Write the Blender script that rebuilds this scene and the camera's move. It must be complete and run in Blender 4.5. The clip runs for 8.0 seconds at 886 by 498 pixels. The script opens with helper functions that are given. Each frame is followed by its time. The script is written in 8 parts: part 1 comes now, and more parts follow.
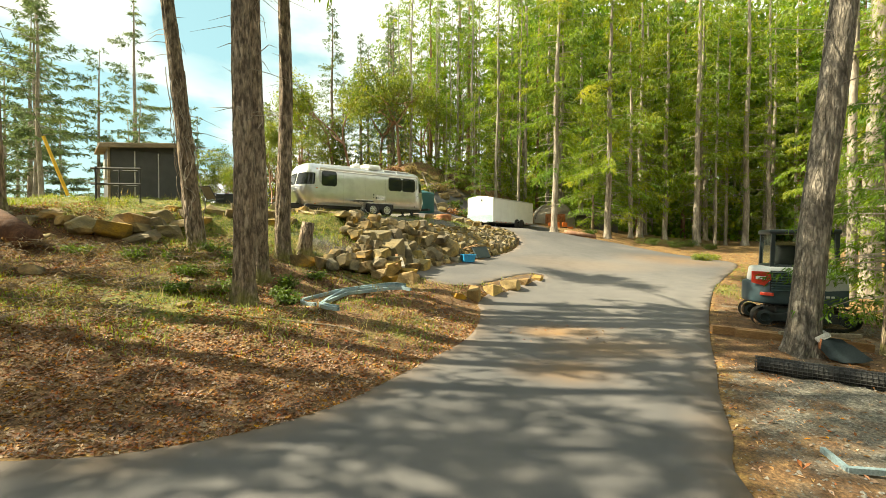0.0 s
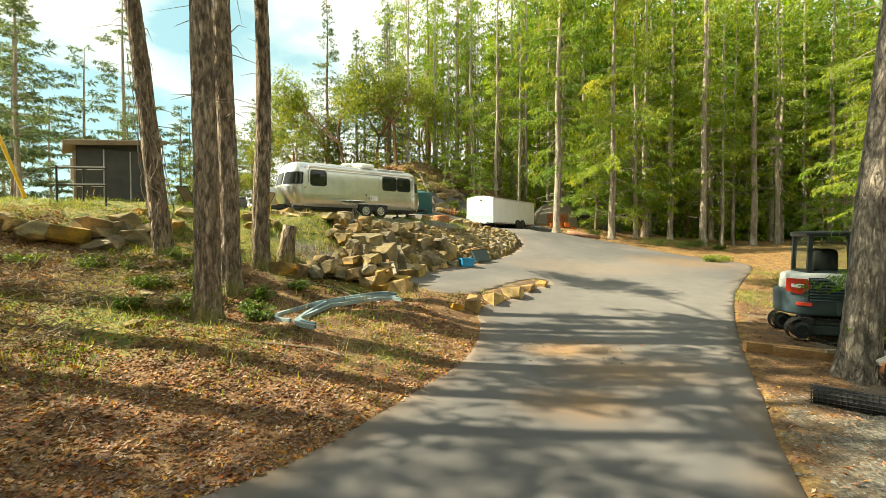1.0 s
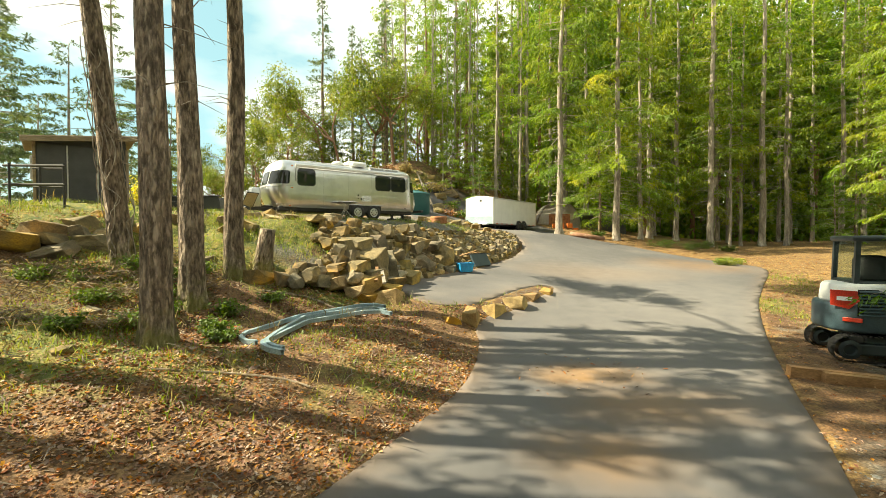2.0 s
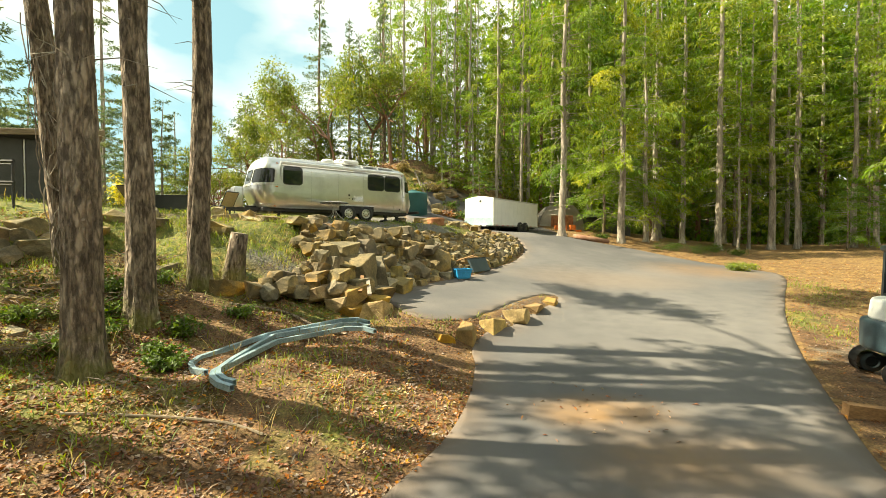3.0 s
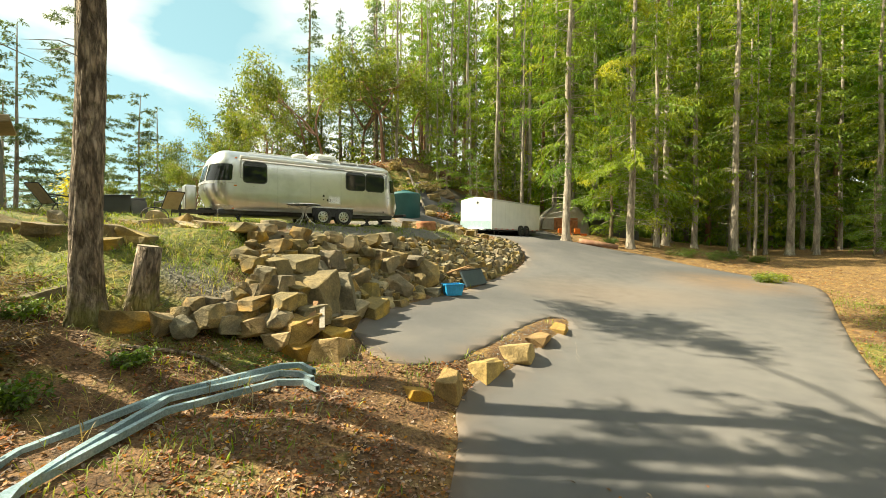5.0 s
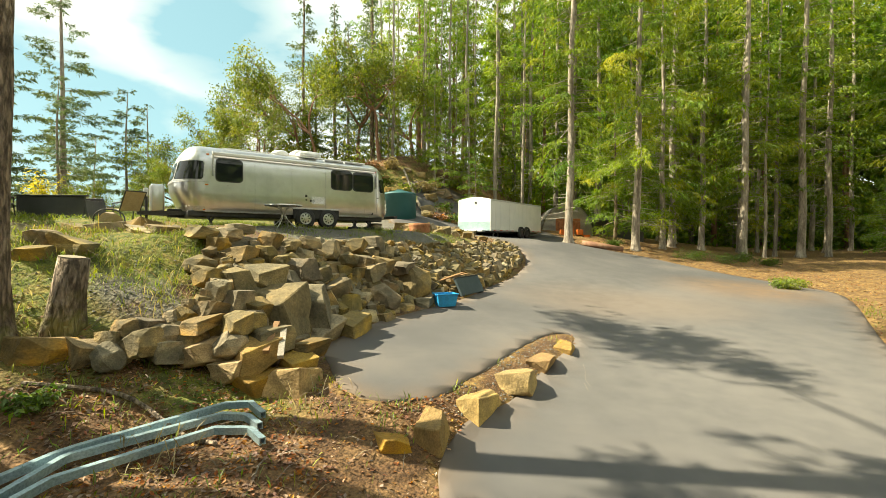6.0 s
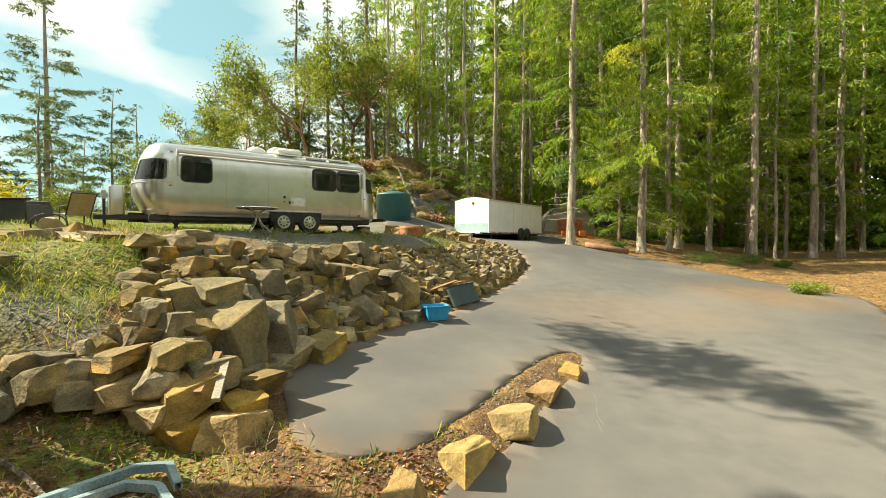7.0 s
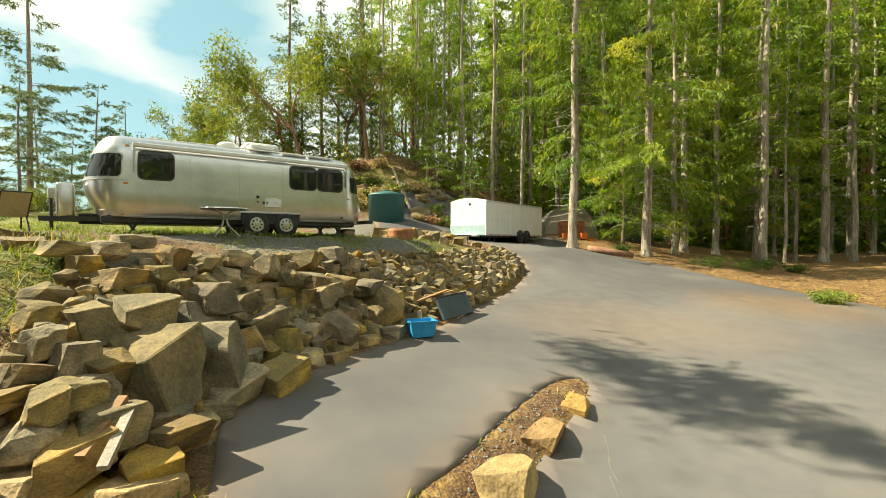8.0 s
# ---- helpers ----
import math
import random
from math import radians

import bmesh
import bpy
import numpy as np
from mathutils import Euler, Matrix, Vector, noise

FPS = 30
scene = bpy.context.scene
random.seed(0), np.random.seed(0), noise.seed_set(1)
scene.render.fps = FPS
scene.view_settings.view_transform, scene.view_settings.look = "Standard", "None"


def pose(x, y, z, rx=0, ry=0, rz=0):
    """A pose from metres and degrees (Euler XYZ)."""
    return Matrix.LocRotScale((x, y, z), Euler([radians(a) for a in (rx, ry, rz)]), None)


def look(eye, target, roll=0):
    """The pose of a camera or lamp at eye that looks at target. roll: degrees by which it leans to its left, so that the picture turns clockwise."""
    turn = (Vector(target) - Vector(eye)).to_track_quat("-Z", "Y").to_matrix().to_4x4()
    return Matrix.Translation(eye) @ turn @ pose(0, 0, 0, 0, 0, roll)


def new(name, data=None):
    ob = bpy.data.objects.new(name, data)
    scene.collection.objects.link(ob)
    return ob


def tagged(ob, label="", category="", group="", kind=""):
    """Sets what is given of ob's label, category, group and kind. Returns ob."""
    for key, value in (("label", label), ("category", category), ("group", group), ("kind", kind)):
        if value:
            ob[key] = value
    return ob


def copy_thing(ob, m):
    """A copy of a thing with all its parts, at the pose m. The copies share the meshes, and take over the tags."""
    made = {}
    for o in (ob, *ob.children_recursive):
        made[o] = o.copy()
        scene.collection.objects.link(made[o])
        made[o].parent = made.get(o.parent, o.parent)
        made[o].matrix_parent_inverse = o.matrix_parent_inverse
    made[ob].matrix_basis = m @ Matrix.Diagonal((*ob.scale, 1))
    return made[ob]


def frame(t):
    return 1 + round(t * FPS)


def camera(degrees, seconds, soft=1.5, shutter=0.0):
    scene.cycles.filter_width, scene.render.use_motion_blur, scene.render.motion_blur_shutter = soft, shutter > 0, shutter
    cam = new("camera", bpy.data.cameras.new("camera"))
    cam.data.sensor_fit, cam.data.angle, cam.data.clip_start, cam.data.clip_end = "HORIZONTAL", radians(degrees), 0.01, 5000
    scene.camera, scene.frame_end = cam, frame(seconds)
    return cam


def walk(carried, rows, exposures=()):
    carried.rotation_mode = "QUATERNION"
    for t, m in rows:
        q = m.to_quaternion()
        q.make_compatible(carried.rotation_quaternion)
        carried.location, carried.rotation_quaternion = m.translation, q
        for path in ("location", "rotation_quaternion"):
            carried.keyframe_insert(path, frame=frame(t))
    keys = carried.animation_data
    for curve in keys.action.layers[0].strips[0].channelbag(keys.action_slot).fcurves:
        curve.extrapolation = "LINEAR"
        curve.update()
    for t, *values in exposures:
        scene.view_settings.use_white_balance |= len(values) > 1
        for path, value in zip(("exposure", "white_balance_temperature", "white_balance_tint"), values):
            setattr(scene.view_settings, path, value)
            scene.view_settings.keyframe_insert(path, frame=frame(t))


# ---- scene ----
# The path: seconds, eye, yaw, pitch, roll
cam = camera(88.0, 8.0, soft=0.6)
ROWS = [
    (0.0, 0.000, 0.000, 2.532, -0.1, -1.28, 0.25),
    (0.5, 0.066, 0.690, 2.580, -0.1, -1.25, 0.18),
    (1.0, 0.137, 1.384, 2.640, -0.1, -1.24, -0.10),
    (1.5, 0.205, 2.075, 2.700, -0.1, -1.22, -0.30),
    (3.0, 0.470, 4.106, 2.920, -0.02, -1.24, 0.03),
    (3.5, 0.570, 4.784, 2.992, 0.0, -1.25, 0.05),
    (4.0, 0.672, 5.464, 3.062, 0.0, -1.24, 0.09),
    (4.5, 0.770, 6.145, 3.125, -0.05, -1.16, 0.20),
    (6.0, 1.137, 8.237, 3.347, 0.06, -1.23, 0.22),
    (6.5, 1.268, 8.945, 3.410, 0.10, -1.20, -0.04),
    (7.0, 1.415, 9.645, 3.466, 0.15, -1.14, -0.14),
    (7.5, 1.567, 10.338, 3.520, 0.20, -1.08, -0.08),
    (8.0, 1.710, 11.018, 3.582, 0.17, -1.06, 0.03),
]
walk(cam, [(t, pose(x, y, z, 90 + pitch, 0, yaw) @ pose(0, 0, 0, 0, 0, roll)) for t, x, y, z, yaw, pitch, roll in ROWS], [(0.0, 1.62, 7400, 0), (2.0, 1.64, 7400, 0), (4.0, 1.58, 7300, 0), (6.0, 1.48, 7200, 0), (8.0, 1.38, 7150, 0)])

# ---- light ----
SUN_AZ, SUN_EL = 275.0, 43.0      # where the sun stands: degrees clockwise from +y, and above the horizon
TO_SUN = Vector((math.sin(radians(SUN_AZ)) * math.cos(radians(SUN_EL)), math.cos(radians(SUN_AZ)) * math.cos(radians(SUN_EL)), math.sin(radians(SUN_EL))))
world = bpy.data.worlds.new("world")
scene.world = world
world.use_nodes = True
wn, wl = world.node_tree.nodes, world.node_tree.links
sky = wn.new("ShaderNodeTexSky")
sky.sky_type, sky.sun_disc = "NISHITA", False
sky.sun_elevation, sky.sun_rotation = radians(SUN_EL), radians(SUN_AZ)
place = wn.new("ShaderNodeTexCoord")
stretch = wn.new("ShaderNodeMapping")
stretch.inputs["Scale"].default_value = (1.0, 1.0, 2.2)
stretch.inputs["Location"].default_value = (0.35, 0.1, 0.3)
puffs = wn.new("ShaderNodeTexNoise")
puffs.inputs["Scale"].default_value, puffs.inputs["Detail"].default_value, puffs.inputs["Roughness"].default_value = 2.6, 6.0, 0.5
cover = wn.new("ShaderNodeValToRGB")
cover.color_ramp.elements[0].position, cover.color_ramp.elements[1].position = 0.28, 0.46
clouds = wn.new("ShaderNodeMixRGB")
clouds.inputs["Color2"].default_value = (7.9, 8.0, 7.9, 1)
wl.new(place.outputs["Generated"], stretch.inputs["Vector"])
wl.new(stretch.outputs["Vector"], puffs.inputs["Vector"])
wl.new(puffs.outputs["Fac"], cover.inputs["Fac"])
rise = wn.new("ShaderNodeSeparateXYZ")     # clouds bank up low down and thin out overhead
thin = wn.new("ShaderNodeMapRange")
thin.inputs["From Min"].default_value, thin.inputs["From Max"].default_value = 0.5, 0.8
thin.inputs["To Min"].default_value, thin.inputs["To Max"].default_value = 1.0, 0.65
open_sky = wn.new("ShaderNodeMath")
open_sky.operation = "MULTIPLY"
wl.new(place.outputs["Generated"], rise.inputs[0])
wl.new(rise.outputs["Z"], thin.inputs["Value"])
wl.new(cover.outputs["Color"], open_sky.inputs[0])
wl.new(thin.outputs["Result"], open_sky.inputs[1])
shut = open_sky.outputs[0]
for way, size in (((-0.405, 0.835, 0.376), 0.15), ((-0.60, 0.785, 0.16), 0.17), ((-0.47, 0.86, 0.20), 0.07)):     # the clear gaps above the caravan and low over the shore
    gap = wn.new("ShaderNodeVectorMath")
    gap.operation = "DISTANCE"
    gap.inputs[1].default_value = way
    wl.new(place.outputs["Generated"], gap.inputs[0])
    ragged = wn.new("ShaderNodeMath")
    ragged.operation = "MULTIPLY_ADD"
    ragged.inputs[1].default_value = -0.5
    wl.new(puffs.outputs["Fac"], ragged.inputs[0])
    wl.new(gap.outputs["Value"], ragged.inputs[2])
    rim = wn.new("ShaderNodeMapRange")
    rim.inputs["From Min"].default_value, rim.inputs["From Max"].default_value = size - 0.29, size - 0.22
    wl.new(ragged.outputs[0], rim.inputs["Value"])
    both = wn.new("ShaderNodeMath")
    both.operation = "MULTIPLY"
    wl.new(shut, both.inputs[0])
    wl.new(rim.outputs["Result"], both.inputs[1])
    shut = both.outputs[0]
wl.new(shut, clouds.inputs["Fac"])
veil = wn.new("ShaderNodeMixRGB")          # thin haze over the clear patches
veil.inputs["Fac"].default_value = 0.6
veil.inputs["Color2"].default_value = (3.2, 5.9, 6.6, 1)
haze = wn.new("ShaderNodeMath")
haze.operation = "MULTIPLY"
haze.inputs[1].default_value = 0.6
wl.new(thin.outputs["Result"], haze.inputs[0])
wl.new(haze.outputs[0], veil.inputs["Fac"])
wl.new(sky.outputs["Color"], veil.inputs["Color1"])
wl.new(veil.outputs["Color"], clouds.inputs["Color1"])
wl.new(clouds.outputs["Color"], wn["Background"].inputs["Color"])
wn["Background"].inputs["Strength"].default_value = 0.058
sun = new("sun", bpy.data.lights.new("sun", "SUN"))
sun.data.energy, sun.data.angle, sun.data.color = 5.0, radians(0.55), (1.0, 0.90, 0.72)
sun.matrix_basis = look(TO_SUN * 90, (0, 0, 0))

# ---- terrain ----
# contours of the land: x, y, z
BANK_TOE = [(-60, 2.6, 0.0), (-8, 5.0, 0.05), (-5.1, 5.35, 0.08), (-2.9, 6.1, 0.08), (-1.2, 7.1, 0.12), (-0.3, 8.5, 0.2), (0.45, 10, 0.26), (0.95, 12, 0.36), (1.05, 13.7, 0.52)]
# the tongue of soil between the drive and the parking bay, which lies higher
TONGUE_FOOT = [(1.05, 13.7, 0.52), (1.44, 14.65, 0.62), (1.84, 15.1, 0.65), (2.3, 15.65, 0.68), (2.97, 16.8, 0.74), (3.55, 17.75, 0.8), (4.1, 18.6, 0.88), (4.5, 19.4, 0.98)]
TONGUE_TOP = [(0.95, 14.45, 0.95), (1.35, 15.15, 1.02), (1.75, 15.7, 1.05), (2.3, 16.5, 1.08), (2.9, 17.4, 1.1), (3.5, 18.3, 1.1), (4.1, 19.2, 1.05)]
BAY = [(0.63, 14.8, 1.05), (0.1, 14.65, 1.08), (-0.4, 15.1, 1.15), (-0.8, 16.0, 1.18), (-1.1, 17.1, 1.22)]
BAY_MID = [(0.3, 16.4, 1.14), (1.2, 17.6, 1.17), (2.4, 19.4, 1.18), (3.6, 21.0, 1.15)]
WALL_TOE = [(-1.1, 17.1, 1.22), (-0.95, 17.75, 1.25), (-0.6, 18.6, 1.3), (-0.2, 19.4, 1.34), (0.45, 20.5, 1.4), (1.3, 21.7, 1.46), (2.0, 23.0, 1.5), (2.8, 25.1, 1.55), (4.0, 27.3, 1.75), (4.95, 29.6, 2.15), (5.15, 30.8, 2.5)]
WALL_MID = [(-1.75, 17.0, 1.5), (-1.6, 17.9, 1.7), (-1.4, 19.0, 1.75), (-0.85, 20.4, 1.85), (-0.05, 21.9, 1.95), (0.8, 23.6, 2.0), (1.9, 25.8, 2.1), (3.2, 28.3, 2.3)]
WALL_CREST = [(-3.6, 18.4, 3.35), (-2.9, 18.9, 3.2), (-2.2, 20.3, 3.1), (-1.1, 22.8, 3.1), (0.2, 25.2, 3.08), (1.7, 27.8, 3.05), (3.2, 30.6, 3.1), (4.3, 32.6, 3.15)]
KNEE = [(-2.0, 15.5, 1.3), (-2.9, 15.3, 1.45), (-4.6, 14.5, 1.75), (-6.6, 12.6, 1.95)]
WALL_FOOT = [(-3.9, 14.2, 1.5), (-2.7, 14.55, 1.2), (-1.8, 14.75, 1.05), (-0.9, 14.75, 1.0)]
NOSE = [(-2.4, 16.6, 2.0), (-3.0, 16.3, 2.15), (-3.7, 16.1, 2.4), (-4.8, 16.2, 2.65), (-6.0, 16.2, 3.1)]
NOSE_TOP = [(-6.6, 17.3, 3.44), (-5.0, 17.6, 3.4), (-4.0, 17.8, 3.38), (-3.6, 18.4, 3.35)]
BANK_MID = [(-24, 9.0, 1.4), (-9.0, 9.0, 1.2), (-5.0, 9.6, 1.05), (-2.5, 10.6, 0.88), (-1.0, 13.2, 0.9)]
RAIL_BED = [(-3.5, 11.0, 0.88), (-3.2, 12.4, 0.88), (-2.6, 13.5, 0.92), (-1.7, 14.2, 0.95)]
BANK_TOP = [(-34, 12.0, 2.6), (-13, 12.2, 2.35), (-9.5, 12.8, 2.3), (-7.8, 14.5, 2.4), (-6.6, 15.2, 2.5)]
SHELF = [(-40, 13.3, 3.4), (-12, 13.3, 3.4), (-9.4, 14.2, 3.42), (-8.0, 16.2, 3.5), (-6.6, 17.3, 3.44)]
SHED_YARD = [(-45, 17, 3.95), (-13, 16.6, 3.95), (-9.2, 16.8, 3.9)]
PLATEAU = [(-45, 20, 3.95), (-14, 20, 3.92), (-9.2, 19.6, 3.86), (-6.8, 21.2, 3.74), (-2.5, 24.3, 3.68), (0.6, 28, 3.6), (2.2, 33, 3.45)]
PLATEAU_BACK = [(-45, 30, 3.9), (-14, 30, 3.8), (-5, 31, 3.75), (-1, 33, 3.85), (2, 37, 3.7)]
UPPER_ROAD = [(6.3, 30.5, 2.35), (6.6, 33, 2.95), (6.5, 36, 3.4), (4.0, 39, 3.5), (9.0, 42, 3.4)]
PAD_EDGE = [(17.5, 28.5, 1.25), (16.5, 33.5, 1.55), (12.0, 36.0, 2.45), (9.6, 38.0, 3.1)]
PAD = [(-12, -30, -1.2), (0, -12, -0.8), (0, 0, -0.2), (2, 7, 0.1), (3.0, 11, 0.26), (3.5, 14, 0.55), (4.7, 18, 0.82), (6.2, 21.8, 1.0), (7.4, 25, 1.25), (11, 28, 1.35)]
RIGHT_EDGE = [(2.9, 4.3, 0.02), (4.3, 7, 0.15), (6, 10, 0.3), (8, 13.4, 0.45), (10, 16.8, 0.72), (12.5, 20.2, 0.88), (16.8, 26, 1.1)]
RIGHT = [(30, -30, -1.5), (14, 0, -0.15), (9, 12, 0.2), (18, 20, 0.8), (24, 42, 1.9), (40, 60, 2.4)]
HILL_FOOT = [(-40, 40, 3.4), (-10, 38, 4.3), (-3.4, 37.6, 4.72), (-0.6, 38.2, 4.7), (2.5, 41.5, 4.4), (7, 45, 3.8)]
HILL = [(-45, 60, 2.0), (-24, 52, 5.0), (-10, 50, 9.0), (-3, 47, 10.6), (3, 50, 9.6), (12, 58, 5.5), (25, 70, 3.0)]
HILL_TOP = [(-20, 75, 6.0), (0, 75, 11.0), (25, 95, 6.0), (70, 90, 3.0)]
CONTOURS = [BANK_TOE, TONGUE_FOOT, TONGUE_TOP, BAY, BAY_MID, WALL_TOE, WALL_MID, WALL_CREST, KNEE, WALL_FOOT, NOSE, NOSE_TOP, RAIL_BED, BANK_MID, BANK_TOP, SHELF, SHED_YARD, PLATEAU, PLATEAU_BACK, UPPER_ROAD, PAD_EDGE, PAD, RIGHT_EDGE, RIGHT, HILL_FOOT, HILL, HILL_TOP]


def contour_blend(x, y):
    """A first height, blended from the contours by nearness, and the distance to the nearest contour."""
    total, weights, closest = np.zeros(x.shape), np.zeros(x.shape), np.full(x.shape, 1e9)
    for line in CONTOURS:
        best, height = np.full(x.shape, 1e9), np.zeros(x.shape)
        for (ax, ay, az), (bx, by, bz) in zip(line, line[1:]):
            span = (bx - ax) ** 2 + (by - ay) ** 2
            f = np.clip(((x - ax) * (bx - ax) + (y - ay) * (by - ay)) / span, 0, 1)
            d = (x - ax - f * (bx - ax)) ** 2 + (y - ay - f * (by - ay)) ** 2
            near = d < best
            best, height = np.where(near, d, best), np.where(near, az + f * (bz - az), height)
        w = 1 / (best + 0.02) ** 1.5
        total, weights, closest = total + w * height, weights + w, np.minimum(closest, best)
    return total / weights, np.sqrt(closest)


CELL, LOW_X, LOW_Y = 0.3, -62.0, -32.0
lx, ly = np.meshgrid(np.arange(LOW_X, 72, CELL), np.arange(LOW_Y, 100, CELL))
LAND, apart = contour_blend(lx, ly)
held, first = apart < 0.2, LAND.copy()
for _ in range(900):
    LAND[1:-1, 1:-1] = (LAND[:-2, 1:-1] + LAND[2:, 1:-1] + LAND[1:-1, :-2] + LAND[1:-1, 2:]) / 4
    LAND = np.where(held, first, LAND)
for _ in range(2):
    LAND[1:-1, 1:-1] = LAND[1:-1, 1:-1] * 0.5 + (LAND[:-2, 1:-1] + LAND[2:, 1:-1] + LAND[1:-1, :-2] + LAND[1:-1, 2:]) / 8


def land(x, y):
    """Height of the land: evenly stretched between the contours."""
    u = np.clip((np.asarray(x, float) - LOW_X) / CELL, 0, LAND.shape[1] - 1.001)
    v = np.clip((np.asarray(y, float) - LOW_Y) / CELL, 0, LAND.shape[0] - 1.001)
    i, j = u.astype(int), v.astype(int)
    u, v = u - i, v - j
    return LAND[j, i] * (1 - u) * (1 - v) + LAND[j, i + 1] * u * (1 - v) + LAND[j + 1, i] * (1 - u) * v + LAND[j + 1, i + 1] * u * v


def ground_z(x, y):
    return float(land(np.array([x]), np.array([y]))[0])


# ---- tools ----
def mesh_of(name, verts, faces, smooth=False):
    me = bpy.data.meshes.new(name)
    me.from_pydata([tuple(v) for v in verts], [], [tuple(f) for f in faces])
    if smooth:
        me.polygons.foreach_set("use_smooth", [True] * len(me.polygons))
    me.update()
    return me


def from_bm(name, bm, smooth=False):
    me = bpy.data.meshes.new(name)
    bmesh.ops.recalc_face_normals(bm, faces=bm.faces)
    bm.to_mesh(me)
    bm.free()
    if smooth:
        me.polygons.foreach_set("use_smooth", [True] * len(me.polygons))
    return me


def part(name, shape, material, parent=None, label="", smooth=False, m=None):
    """One mesh object, under a thing or a part."""
    me = from_bm(name, shape, smooth) if isinstance(shape, bmesh.types.BMesh) else shape
    if not me.materials:
        me.materials.append(material)
    ob = new(name, me)
    ob.parent = parent
    if m is not None:
        ob.matrix_basis = m
    return tagged(ob, label=label)


def thing(name, m, label, category, group="", kind=""):
    ob = new(name)
    ob.empty_display_size = 0.2
    ob.matrix_basis = m
    return tagged(ob, label, category, group, kind)


def block(sx, sy, sz, bevel=0.0, segments=2, m=None, bm=None):
    """A box about its centre, with rounded edges."""
    bm = bm or bmesh.new()
    own = bmesh.new()
    bmesh.ops.create_cube(own, size=1.0, matrix=Matrix.Diagonal((sx, sy, sz, 1)))
    if bevel:
        bmesh.ops.bevel(own, geom=own.edges[:], offset=bevel, segments=segments, affect="EDGES", profile=0.5)
    if m is not None:
        own.transform(m)
    tmp = bpy.data.meshes.new("tmp")
    own.to_mesh(tmp)
    own.free()
    bm.from_mesh(tmp)
    bpy.data.meshes.remove(tmp)
    return bm


def lathe(profile, sides=24, m=None, bm=None, cap=True):
    """Turn (radius, z) points about z."""
    bm = bm or bmesh.new()
    rings = []
    for r, z in profile:
        ring = [bm.verts.new((m or Matrix()) @ Vector((r * math.cos(2 * math.pi * k / sides), r * math.sin(2 * math.pi * k / sides), z))) for k in range(sides)]
        rings.append(ring)
    for a, b in zip(rings, rings[1:]):
        for k in range(sides):
            bm.faces.new((a[k], a[(k + 1) % sides], b[(k + 1) % sides], b[k]))
    if cap:
        bm.faces.new(rings[0][::-1])
        bm.faces.new(rings[-1])
    return bm


def tube(points, radius, sides=8, bm=None, square=0.0):
    """A bar along points; radius may be a list. square: height of a rectangular bar whose half-width is radius."""
    bm = bm or bmesh.new()
    pts = [Vector(p) for p in points]
    rings = []
    for i, p in enumerate(pts):
        d = (pts[min(i + 1, len(pts) - 1)] - pts[max(i - 1, 0)]).normalized()
        side = d.cross(Vector((0, 0, 1)))
        side = side.normalized() if side.length > 1e-3 else Vector((1, 0, 0))
        up = side.cross(d).normalized()
        r = radius[i] if isinstance(radius, (list, tuple)) else radius
        if square:
            ring = [p + side * a * r + up * b * square / 2 for a, b in ((-1, -1), (1, -1), (1, 1), (-1, 1))]
        else:
            ring = [p + r * (math.cos(2 * math.pi * k / sides) * side + math.sin(2 * math.pi * k / sides) * up) for k in range(sides)]
        rings.append([bm.verts.new(v) for v in ring])
    n = len(rings[0])
    for a, b in zip(rings, rings[1:]):
        for k in range(n):
            bm.faces.new((a[k], a[(k + 1) % n], b[(k + 1) % n], b[k]))
    bm.faces.new(rings[0][::-1])
    bm.faces.new(rings[-1])
    return bm


def smooth_line(points, n=6, closed=False):
    """Catmull-Rom through points."""
    pts = [Vector(p) for p in points]
    out, count = [], len(pts)
    for i in range(count if closed else count - 1):
        if closed:
            a, b, c, d = (pts[(i + k) % count] for k in (-1, 0, 1, 2))
        else:
            a, b, c, d = pts[max(i - 1, 0)], pts[i], pts[i + 1], pts[min(i + 2, count - 1)]
        for k in range(n):
            t = k / n
            out.append(0.5 * (2 * b + (c - a) * t + (2 * a - 5 * b + 4 * c - d) * t * t + (3 * b - a - 3 * c + d) * t ** 3))
    if not closed:
        out.append(pts[-1])
    return out


